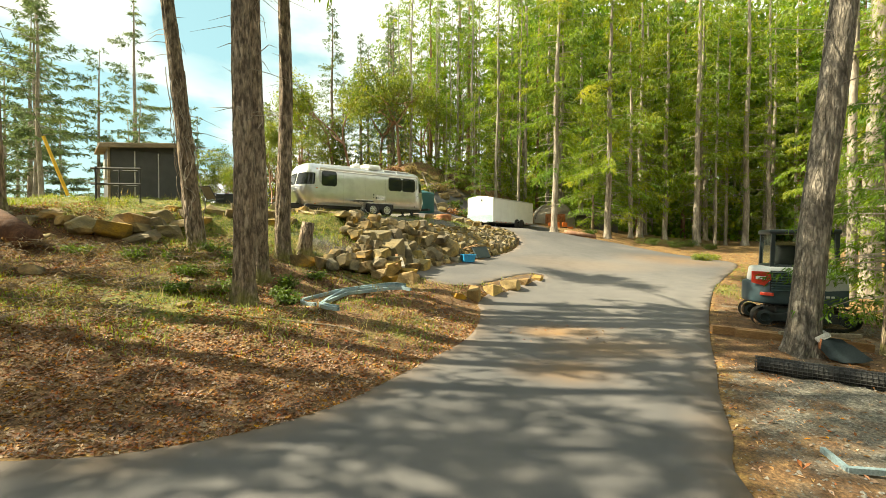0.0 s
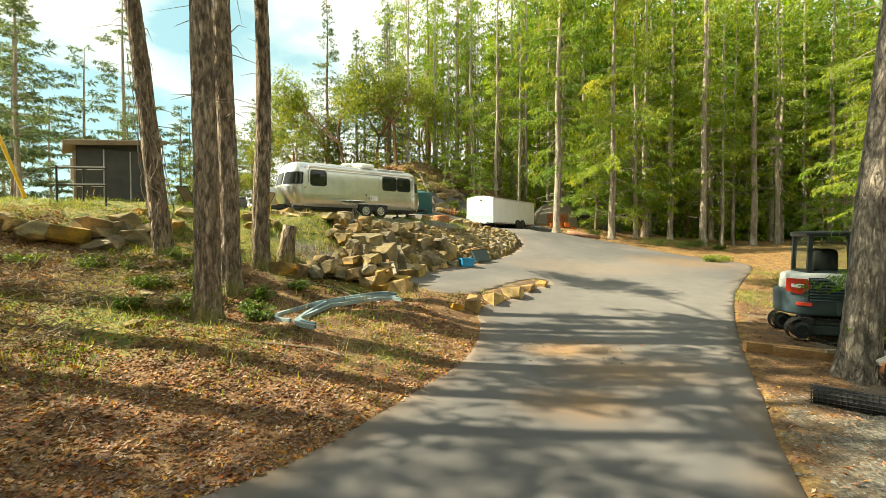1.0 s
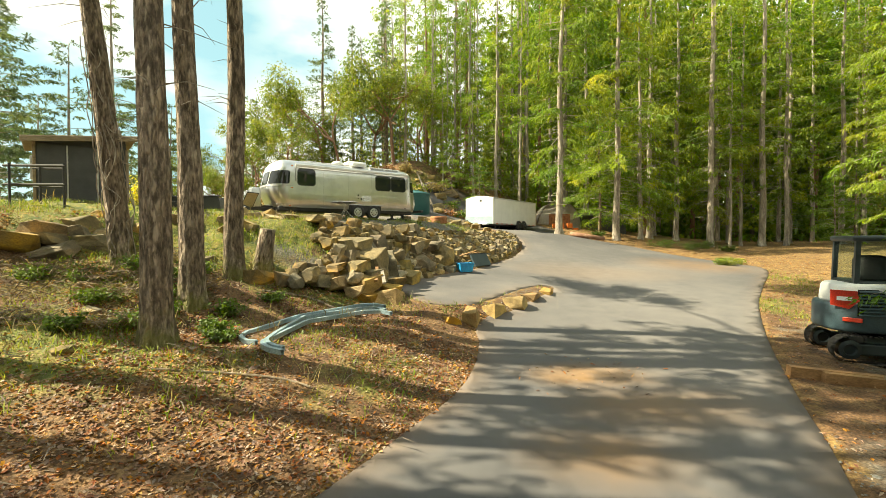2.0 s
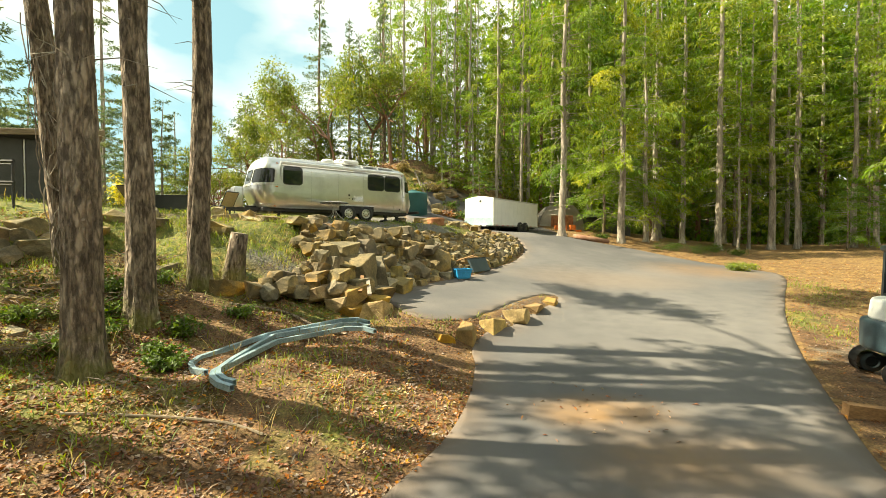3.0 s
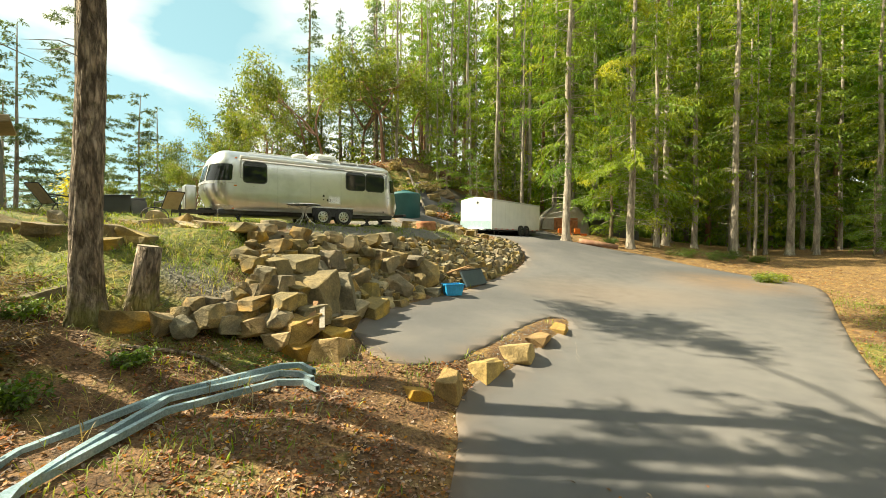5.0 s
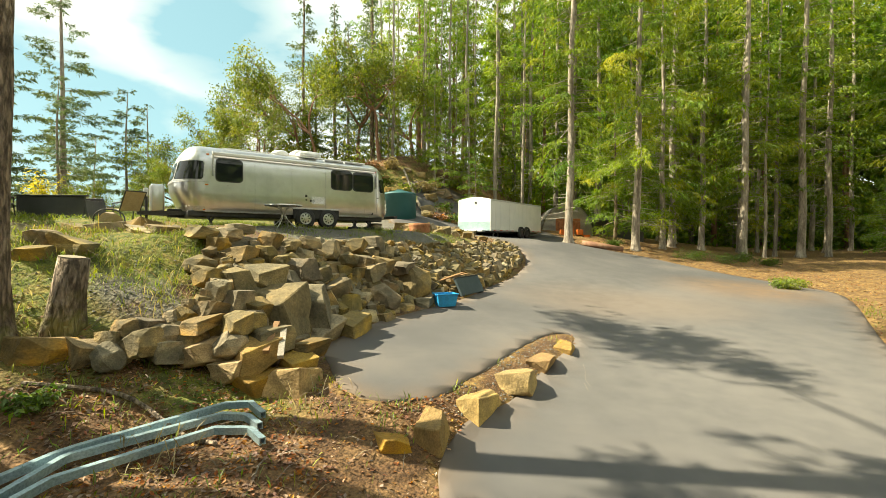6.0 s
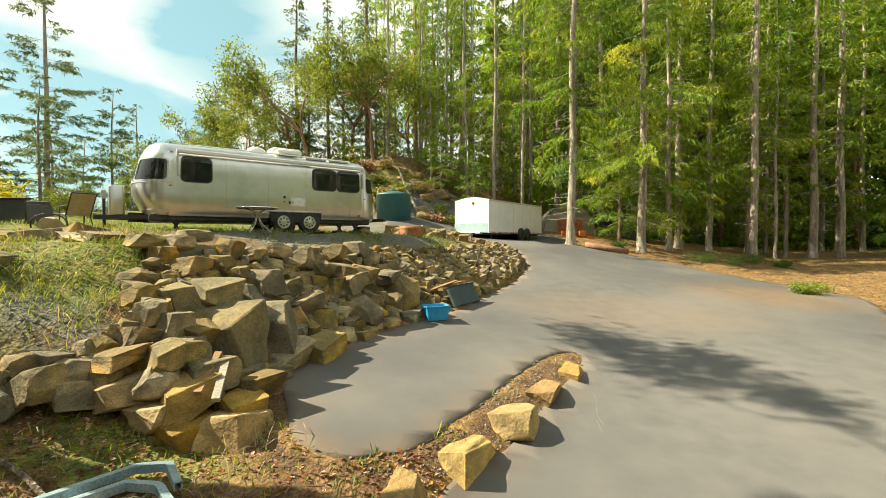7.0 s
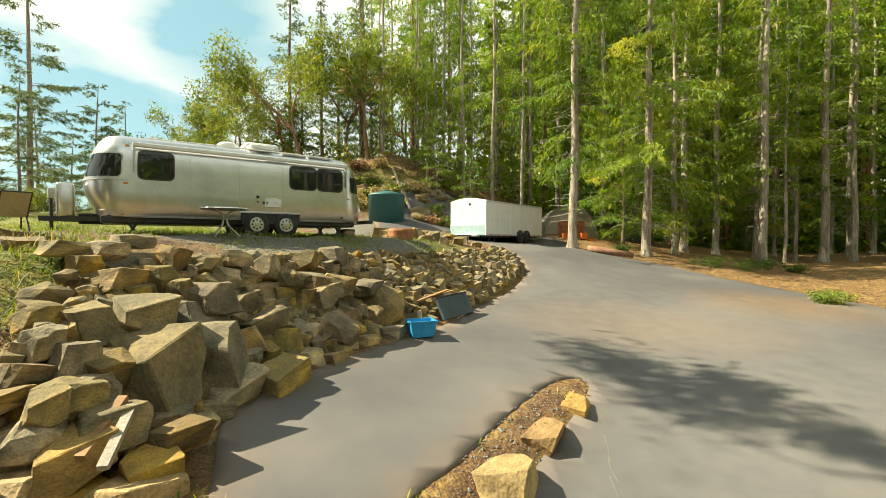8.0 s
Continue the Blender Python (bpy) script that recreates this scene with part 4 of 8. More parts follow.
part("chassis", block(L - 0.3, W - 0.5, 0.1, 0.02, m=Matrix.Translation((L / 2, W / 2, Z0 - 0.06))), M["dark_steel"], cargo, "black chassis")
for side in (-1, 1):
    part("drawbar", tube([(0.4, W / 2 + side * 0.8, 0.38), (-1.25, W / 2, 0.38)], 0.05, square=0.12), M["dark_steel"], cargo)
for x in (4.0, 4.86):
    wheel(cargo, Matrix.Translation((x, -0.03, 0.36)), 0.41, 0.2, M["dark_steel"])
    wheel(cargo, Matrix.Translation((x, W + 0.03, 0.36)), 0.41, 0.2, M["dark_steel"])
part("jockey_leg", tube([(0.8, 0.3, 0.0), (0.8, 0.3, 0.4)], 0.08), M["dark_steel"], cargo)
part("jockey_leg", tube([(1.5, 0.3, 0.0), (1.3, 0.3, 0.4)], 0.06), M["dark_steel"], cargo)

# ---- stones ----
def stone_mesh(seed, cuts=9):
    """A broken boulder of unit size: a block with corners and edges split off, and chipped rims."""
    rng = np.random.default_rng(seed)
    bm = bmesh.new()
    if seed % 5:
        bmesh.ops.create_cube(bm, size=1.0)
        skew = rng.uniform(-0.22, 0.22, 3)
        for v in bm.verts:
            v.co += Vector((skew[0] * v.co.z, skew[1] * v.co.z, skew[2] * v.co.x)) + Vector(rng.uniform(-0.13, 0.13, 3))
    else:
        bmesh.ops.create_icosphere(bm, subdivisions=1, radius=0.6)
    for _ in range(cuts):
        n = Vector(rng.normal(0, 1, 3)).normalized()
        far = max(n.dot(v.co) for v in bm.verts)
        bmesh.ops.bisect_plane(bm, geom=bm.verts[:] + bm.edges[:] + bm.faces[:], plane_co=n * far * rng.uniform(0.64, 0.9), plane_no=n, clear_outer=True)
        rim = [e for e in bm.edges if e.is_boundary]
        if rim:
            bmesh.ops.contextual_create(bm, geom=rim)
    bmesh.ops.remove_doubles(bm, verts=bm.verts[:], dist=0.03)
    bmesh.ops.dissolve_limit(bm, angle_limit=radians(13), verts=bm.verts[:], edges=bm.edges[:])
    bmesh.ops.bevel(bm, geom=bm.edges[:], offset=0.024, segments=1, affect="EDGES", profile=0.6, clamp_overlap=True)
    bmesh.ops.triangulate(bm, faces=bm.faces[:])
    bmesh.ops.subdivide_edges(bm, edges=[e for e in bm.edges if e.calc_length() > 0.2], cuts=1, use_grid_fill=True)
    bmesh.ops.triangulate(bm, faces=bm.faces[:])
    shift = Vector(rng.uniform(0, 50, 3))
    for v in bm.verts:
        v.co += v.co.normalized() * (0.07 * noise.noise(v.co * 2.6 + shift) + 0.03 * noise.noise(v.co * 8 + shift))
    low = [min(v.co[k] for v in bm.verts) for k in range(3)]
    high = [max(v.co[k] for v in bm.verts) for k in range(3)]
    for v in bm.verts:
        v.co = [(v.co[k] - low[k]) / (high[k] - low[k]) - 0.5 for k in range(3)]
    me = from_bm("stone", bm)
    me.materials.append(M["stone"])
    return me


STONES = [stone_mesh(100 + k, (4, 6, 9)[k % 3]) for k in range(30)]
KERB_STONES = [stone_mesh(151 + k, 6) for k in range(4)]
for me in KERB_STONES:
    me.materials[0] = M["stone_ochre"]
stone_rng = np.random.default_rng(77)


def stone(parent, x, y, z, w, h, depth=None, tilt=14, name="stone", turn=None):
    """One boulder w wide and h high, its middle at z."""
    ob = new(name, STONES[stone_rng.integers(len(STONES))])
    ob.parent = parent
    d = depth or w * stone_rng.uniform(0.75, 1.0)
    spin = stone_rng.choice((0, 180)) + stone_rng.uniform(-25, 25) if turn is None else turn
    ob.matrix_basis = pose(x, y, z, stone_rng.uniform(-tilt, tilt), stone_rng.uniform(-tilt, tilt), spin) @ Matrix.Diagonal((w * 1.02, d * 1.05, h * 1.08, 1))
    return ob


wall = tagged(thing("rock_wall", Matrix(), "stacked sandstone boulder wall holding up the gravel terrace", "rock wall"), kind="structure")
GREAT_STONES = [(-3.1, 17.75, 2.9, 0.93, 0.5), (-2.13, 17.93, 2.26, 0.93, 0.73), (-1.56, 17.47, 1.95, 0.82, 0.8), (-1.88, 16.63, 1.89, 0.84, 1.0), (-1.41, 17.36, 1.45, 0.99, 0.49), (-1.23, 19.68, 1.69, 1.26, 0.73), (-0.42, 20.25, 1.78, 0.96, 0.69),
                (0.2, 21.72, 1.96, 1.1, 1.03), (-1.18, 15.2, 1.1, 0.81, 0.55)]
FACE_STONES = [(-2.4, 17.15, 2.57, 0.68, 0.56), (-2.65, 16.68, 2.54, 0.59, 0.41), (-2.11, 16.23, 2.09, 0.56, 0.38), (-2.39, 16.07, 2.25, 0.43, 0.41), (-2.67, 16.03, 2.45, 0.36, 0.34), (-3.07, 16.38, 2.64, 0.46, 0.29), (-3.55, 17.08, 2.83, 0.58, 0.35),
               (-2.26, 18.0, 2.76, 0.32, 0.41), (-1.95, 18.17, 2.68, 0.66, 0.5), (-2.34, 19.25, 2.9, 0.56, 0.44), (-1.81, 18.65, 2.28, 0.43, 0.3), (-1.83, 19.02, 2.5, 0.6, 0.35), (-1.78, 19.77, 2.51, 0.64, 0.45), (-2.1, 19.92, 2.89, 0.78, 0.35),
               (-1.49, 18.94, 2.17, 0.77, 0.4), (-1.33, 20.09, 2.1, 0.79, 0.48)]
SIDE_STONES = [(-0.73, 20.34, 2.09, 0.59, 0.34), (0.5, 21.18, 1.44, 0.81, 0.47), (-0.88, 18.18, 1.46, 0.9, 0.42), (-0.31, 19.4, 1.39, 0.55, 0.29), (0.03, 20.43, 1.41, 0.53, 0.37), (-1.51, 20.06, 2.48, 0.55, 0.44), (-1.18, 20.21, 2.41, 0.54, 0.38),
               (-0.73, 20.46, 2.43, 0.6, 0.41), (-1.29, 20.02, 2.8, 0.46, 0.39), (-0.99, 20.67, 2.69, 0.77, 0.35), (-0.56, 20.89, 2.6, 0.7, 0.41), (-0.03, 21.53, 2.48, 0.64, 0.38), (0.35, 23.79, 2.35, 0.71, 0.56), (0.76, 22.97, 1.99, 0.64, 0.44),
               (-2.78, 16.18, 2.47, 0.31, 0.33), (-3.16, 16.55, 2.69, 0.47, 0.24)]
TOP_STONES = [(-3.81, 17.73, 3.45, 0.7, 0.21), (-4.83, 18.07, 3.51, 0.69, 0.26), (-3.47, 18.02, 3.43, 0.56, 0.27), (-3.5, 18.67, 3.56, 0.58, 0.21), (-3.47, 17.58, 3.2, 0.37, 0.34), (-3.43, 18.24, 3.23, 0.67, 0.26), (-3.51, 17.33, 3.07, 0.32, 0.2),
              (-3.3, 17.5, 3.02, 0.35, 0.17), (-2.79, 18.58, 3.21, 0.42, 0.5), (-2.52, 19.1, 3.15, 0.59, 0.39), (-2.67, 18.08, 2.97, 0.36, 0.4), (-2.18, 19.54, 3.25, 0.5, 0.27), (-1.78, 19.97, 3.04, 0.39, 0.46), (-1.27, 21.02, 3.11, 0.49, 0.44),
              (-1.01, 22.24, 3.14, 0.63, 0.49)]
FOOT_STONES = [(-2.66, 15.79, 2.15, 0.61, 0.34), (-2.1, 15.83, 1.93, 0.6, 0.39), (-2.03, 15.26, 2.0, 0.32, 0.37), (-1.61, 15.5, 1.74, 0.68, 0.33), (-2.09, 15.19, 1.72, 0.52, 0.4), (-1.74, 15.22, 1.57, 0.64, 0.41), (-1.14, 15.45, 1.32, 0.5, 0.39),
               (-1.07, 15.79, 1.52, 0.61, 0.3), (-4.48, 14.53, 1.72, 0.79, 0.5), (-3.81, 14.53, 1.76, 0.35, 0.37), (-3.51, 14.61, 1.68, 0.45, 0.39)]
CORNER_STONES = [(-3.19, 14.8, 1.83, 0.48, 0.38), (-3.09, 15.08, 1.88, 0.55, 0.32), (-3.43, 14.89, 2.06, 0.36, 0.23), (-3.29, 15.11, 2.04, 0.44, 0.22), (-2.96, 15.04, 1.65, 0.48, 0.35), (-2.53, 15.25, 1.59, 0.7, 0.37), (-1.95, 15.18, 1.34, 0.66, 0.39),
                 (-1.65, 15.1, 1.17, 0.6, 0.37), (-2.63, 15.34, 2.03, 0.62, 0.17), (-2.77, 15.18, 1.75, 0.34, 0.26), (-2.06, 15.57, 1.99, 0.59, 0.36)]
taken = []
for x, y, z, w, h in GREAT_STONES + FACE_STONES + SIDE_STONES + TOP_STONES + FOOT_STONES + CORNER_STONES:
    ob = stone(wall, x, y, z, w * 1.05, h * 1.1, depth=0.5 * (w + h) * 1.1, tilt=9, turn=stone_rng.choice((0, 180)) + (stone_rng.uniform(46, 80) if w < 0.8 else stone_rng.uniform(70, 95)))
    if y < 15.6 and z < 1.6 and x > -2.7:
        ob.data = KERB_STONES[len(taken) % 4]
    taken.append((x, y, z, (w + h) / 4))


def along(line, u):
    """A point at the fraction u of a line's points."""
    u = min(max(u, 0), 0.9999) * (len(line) - 1)
    a, b = line[int(u)], line[int(u) + 1]
    return [p + (q - p) * (u - int(u)) for p, q in zip(a, b)]


def fill_wall(parent, toe, crest, tries, big, small, rng, limit, squeeze=0.78):
    """Stones of mixed size between the ones already laid, on the sloping face from toe to crest."""
    made = 0
    for k in range(tries):
        u, v = rng.random(), rng.random()
        a, b = along(toe, u), along(crest, u)
        x, y, z = (p + (q - p) * v for p, q in zip(a, b))
        size = (big + (small - big) * u ** 0.8) * rng.uniform(0.7, 1.35) * (1.15 - 0.35 * v) * (1.0 if k < tries * 0.4 else 0.62)
        if any((x - p) ** 2 + (y - q) ** 2 + (z - r) ** 2 < ((size * 0.5 + s) * squeeze) ** 2 for p, q, r, s in taken):
            continue
        taken.append((x, y, z, size * 0.5))
        stone(parent, x, y, z - size * 0.08, size * rng.uniform(0.95, 1.2), size * rng.uniform(0.75, 1.05), tilt=22, turn=rng.choice((0, 180)) + rng.uniform(10, 90))
        made += 1
        if made >= limit:
            break


FACE_TOE = [(-1.35, 17.1, 1.3), (-1.0, 18.2, 1.35), (-0.35, 19.6, 1.4), (0.4, 20.9, 1.45), (1.25, 22.2, 1.55), (2.1, 24.0, 1.62), (3.2, 26.3, 1.75), (4.4, 28.7, 2.15), (4.85, 30.4, 2.6), (4.7, 31.6, 2.95)]
FACE_CREST = [(-3.0, 18.5, 3.3), (-2.5, 19.6, 3.25), (-1.8, 21.0, 3.25), (-1.1, 22.5, 3.25), (-0.3, 24.0, 3.22), (0.6, 25.6, 3.18), (1.6, 27.4, 3.15), (2.6, 29.3, 3.15), (3.6, 31.2, 3.18), (4.2, 32.6, 3.2)]
fill_wall(wall, FACE_TOE, FACE_CREST, 9000, 0.46, 0.36, np.random.default_rng(8), 210)
rubble = tagged(thing("rubble_slope", Matrix(), "smaller angular sandstone rubble packed between the wall's boulders", "rubble"), kind="structure")
fill_wall(rubble, FACE_TOE, FACE_CREST, 9000, 0.26, 0.24, np.random.default_rng(18), 290, 0.66)
corner_heap = tagged(thing("rock_heap", Matrix(), "loose tumbled sandstone at the corner of the boulder wall", "rock heap"), kind="structure")
fill_wall(corner_heap, [(-3.9, 14.5, 1.75), (-3.3, 14.7, 1.7), (-2.6, 15.05, 1.5), (-1.8, 15.4, 1.35), (-1.3, 16.2, 1.3), (-1.3, 17.0, 1.35)], [(-3.5, 14.9, 1.95), (-3.1, 15.4, 2.15), (-2.85, 16.0, 2.45), (-3.05, 16.8, 2.8), (-3.15, 17.6, 3.1), (-3.0, 18.4, 3.25)], 2500, 0.34, 0.34, np.random.default_rng(9), 80, 0.7)
crest_stones = tagged(thing("terrace_edging", Matrix(), "flat pale sandstone slabs along the edge of the terrace", "edging stones"), kind="structure")
rng = np.random.default_rng(10)
for k in range(17):
    x, y = along([(-6.4, 18.3), (-5.2, 18.2), (-4.2, 18.4), (-3.2, 19.2), (-2.2, 20.9), (-0.8, 23.3), (1.0, 26.6)], (k + rng.uniform(0.2, 0.8)) / 17)[:2]
    w = rng.uniform(0.5, 0.95)
    stone(crest_stones, x, y, soil_z(x, y) - 0.02, w, rng.uniform(0.16, 0.3), tilt=8)
for x, y, w, h in ((-1.7, 26.6, 0.8, 0.45), (-0.4, 28.4, 0.7, 0.5), (0.9, 29.5, 0.6, 0.4), (-0.9, 29.6, 0.9, 0.55), (1.7, 30.4, 0.5, 0.35), (0.5, 31.0, 0.7, 0.4), (2.3, 31.5, 0.6, 0.4), (-0.2, 31.6, 0.8, 0.5), (1.4, 32.6, 0.7, 0.4), (2.6, 33.6, 0.6, 0.4), (3.2, 32.4, 0.5, 0.3)):
    stone(crest_stones, x, y, soil_z(x, y) + h * 0.25, w, h)
rng = np.random.default_rng(41)
for k in range(36):
    x = rng.uniform(-0.4, 2.3)
    y, w = 29.6 + 1.3 * x + rng.uniform(0, 3.2), rng.uniform(0.3, 0.7)
    stone(crest_stones, x, y, soil_z(x, y) + w * rng.uniform(0.1, 0.4), w, w * rng.uniform(0.6, 0.9), tilt=20)
# boulders that hold the upper lawn
bank_wall = tagged(thing("boulder_bank", Matrix(), "mossy sandstone boulders holding the grassy upper bank", "boulder bank"), kind="structure")
SHELF_STONES = [(-11.42, 13.38, 3.16, 0.91, 0.41), (-11.77, 13.02, 2.95, 0.64, 0.4), (-10.3, 13.1, 2.84, 1.0, 0.6), (-9.5, 13.25, 2.72, 0.95, 0.6), (-9.37, 13.84, 3.0, 0.94, 0.51), (-9.17, 13.74, 2.8, 0.85, 0.3), (-8.97, 14.38, 3.12, 0.71, 0.53), (-8.86, 14.2, 2.9, 0.7, 0.44), (-8.9, 15.16, 3.4, 0.56, 0.37),
                (-8.12, 16.04, 3.3, 0.95, 0.75), (-8.52, 14.24, 2.7, 0.88, 0.44), (-8.97, 13.56, 2.5, 1.0, 0.42), (-7.86, 16.31, 3.25, 0.63, 0.44), (-7.62, 16.83, 3.36, 0.37, 0.85), (-7.4, 15.97, 2.76, 0.67, 0.61), (-7.11, 16.45, 2.7, 0.6, 0.45), (-6.03, 14.57, 2.13, 0.83, 0.36),
                (-6.15, 16.55, 3.3, 0.7, 0.36), (-5.65, 16.6, 3.2, 0.75, 0.34), (-5.9, 16.0, 3.0, 0.6, 0.4)]
for x, y, z, w, h in SHELF_STONES:
    stone(bank_wall, x, y + 0.1, z, w, h, tilt=8)
    taken.append((x, y, z, w * 0.4))
rng = np.random.default_rng(12)
for k in range(60):
    x, y = along([(-15, 12.9), (-12.6, 12.9), (-10.6, 13.1), (-9.2, 13.9), (-8.2, 15.2), (-7.5, 16.6), (-6.7, 18.0), (-5.6, 18.6)], rng.random())[:2]
    x, y = x + rng.normal(0, 0.25), y + rng.normal(0, 0.25)
    z, w = soil_z(x, y), rng.uniform(0.45, 1.0)
    if any((x - p) ** 2 + (y - q) ** 2 + (z - r) ** 2 < (w * 0.4 + s * 0.7) ** 2 for p, q, r, s in taken):
        continue
    taken.append((x, y, z, w * 0.45))
    stone(bank_wall, x, y, z, w, w * rng.uniform(0.45, 0.65), tilt=10)
# the row of boulders on the tongue of soil between drive and parking bay
for k, (x, y, z, w, h, d, turn) in enumerate(((3.82, 18.25, 0.9, 0.62, 0.34, 0.42, 58), (3.12, 17.32, 0.84, 1.1, 0.46, 0.44, 64), (2.42, 16.1, 0.8, 0.9, 0.6, 0.6, 66), (1.68, 15.16, 0.76, 0.9, 0.56, 0.44, 62), (1.02, 14.2, 0.72, 0.55, 0.66, 0.4, 68), (0.52, 14.0, 0.68, 0.5, 0.4, 0.46, 20))):
    ob = stone(None, x, y, z, w, h, d, name="boulder", tilt=5, turn=turn)
    ob.data = KERB_STONES[k % 4]
    tagged(ob, "rough yellow sandstone boulder edging the drive", "boulder", "boulders along the drive")
for x, y, w in ((-7.0, 12.2, 0.42), (-6.2, 11.2, 0.3), (-5.4, 9.6, 0.35), (-9.6, 10.8, 0.5)):
    tagged(stone(None, x, y, soil_z(x, y) + w * 0.1, w, w * 0.5, name="boulder"), "weathered sandstone lying in the leaf litter", "boulder")

# ---- trees ----
def trunk_shape(height, radius, rng, lean=(0, 0), sides=12, flare=1.5, top=0.12, wobble=0.06, sink=0.3, rugged=0.0):
    """A tapered trunk with a flared, lobed foot. Returns the mesh data and the axis."""
    levels = [-sink, 0.0, 0.12, 0.3, 0.6, 1.1] + list(np.linspace(2.0, height, max(7, int(height / 1.6))))
    if rugged:
        sides = 44
        levels = [-sink] + list(np.arange(0, 10.5, 0.13)) + list(np.linspace(11, height, 8))
    verts, faces, axis = [], [], []
    p1, p2 = rng.uniform(0, 6.28, 2)
    lobes = rng.uniform(0, 6.28)
    for z in levels:
        f = max(0, z) / height
        cx = lean[0] * z + wobble * math.sin(0.5 * z + p1) * min(1, max(0, z) / 3)
        cy = lean[1] * z + wobble * math.sin(0.43 * z + p2) * min(1, max(0, z) / 3)
        axis.append((cx, cy, z))
        r = radius * ((1 - f) ** 0.8 * (1 - top) + top) * (1 + (flare - 1) * math.exp(-max(0, z) / 0.28))
        for k in range(sides):
            a = 2 * math.pi * k / sides
            rr = r * (1 + 0.16 * math.exp(-max(0, z) / 0.4) * math.sin(5 * a + lobes) + rng.uniform(-0.035, 0.035))
            if rugged:
                q = Vector((2.6 * math.cos(a) + p1, 2.6 * math.sin(a), 0.55 * z + p2))
                rr = r * (1 + 0.16 * math.exp(-max(0, z) / 0.4) * math.sin(5 * a + lobes)) + rugged * (0.9 - 2.2 * abs(noise.noise(q * 1.5))) + 0.3 * rugged * noise.noise(q * 5)
            verts.append((cx + rr * math.cos(a), cy + rr * math.sin(a), z))
    n = len(levels)
    for j in range(n - 1):
        for k in range(sides):
            faces.append((j * sides + k, j * sides + (k + 1) % sides, (j + 1) * sides + (k + 1) % sides, (j + 1) * sides + k))
    faces.append(tuple(range((n - 1) * sides, n * sides)))
    return verts, faces, np.array(axis)


def on_axis(axis, z):
    return np.array([np.interp(z, axis[:, 2], axis[:, 0]), np.interp(z, axis[:, 2], axis[:, 1]), z])


def add_stick(verts, faces, a, b, ra, rb):
    a, b = np.array(a, float), np.array(b, float)
    d = (b - a) / (np.linalg.norm(b - a) + 1e-9)
    s = np.cross(d, (0.1, 0.2, 1.0))
    s /= np.linalg.norm(s) + 1e-9
    u = np.cross(s, d)
    base = len(verts)
    for p, r in ((a, ra), (b, rb)):
        for ang in (0, 2.094, 4.189):
            verts.append(tuple(p + r * (math.cos(ang) * s + math.sin(ang) * u)))
    for k in range(3):
        faces.append((base + k, base + (k + 1) % 3, base + 3 + (k + 1) % 3, base + 3 + k))


def sprays_mesh(p, d, length, width, rng, droop):
    """Small ragged sprays of foliage, each one bent four-sided blade. All arguments but droop are arrays."""
    n = len(p)
    d = d / (np.linalg.norm(d, axis=1, keepdims=True) + 1e-9)
    s = np.cross(d, np.concatenate([rng.normal(0, 0.7, (n, 2)), np.ones((n, 1))], 1))
    s /= np.linalg.norm(s, axis=1, keepdims=True) + 1e-9
    w = (width / 2)[:, None]
    mid = p + d * (length * rng.uniform(0.35, 0.6, n))[:, None]
    tip = p + d * length[:, None]
    tip[:, 2] -= droop * length
    verts = np.stack([p, mid + s * w, tip, mid - s * w * rng.uniform(0.5, 1.1, (n, 1))], 1).reshape(-1, 3)
    return verts.tolist(), np.arange(4 * n).reshape(-1, 4).tolist()


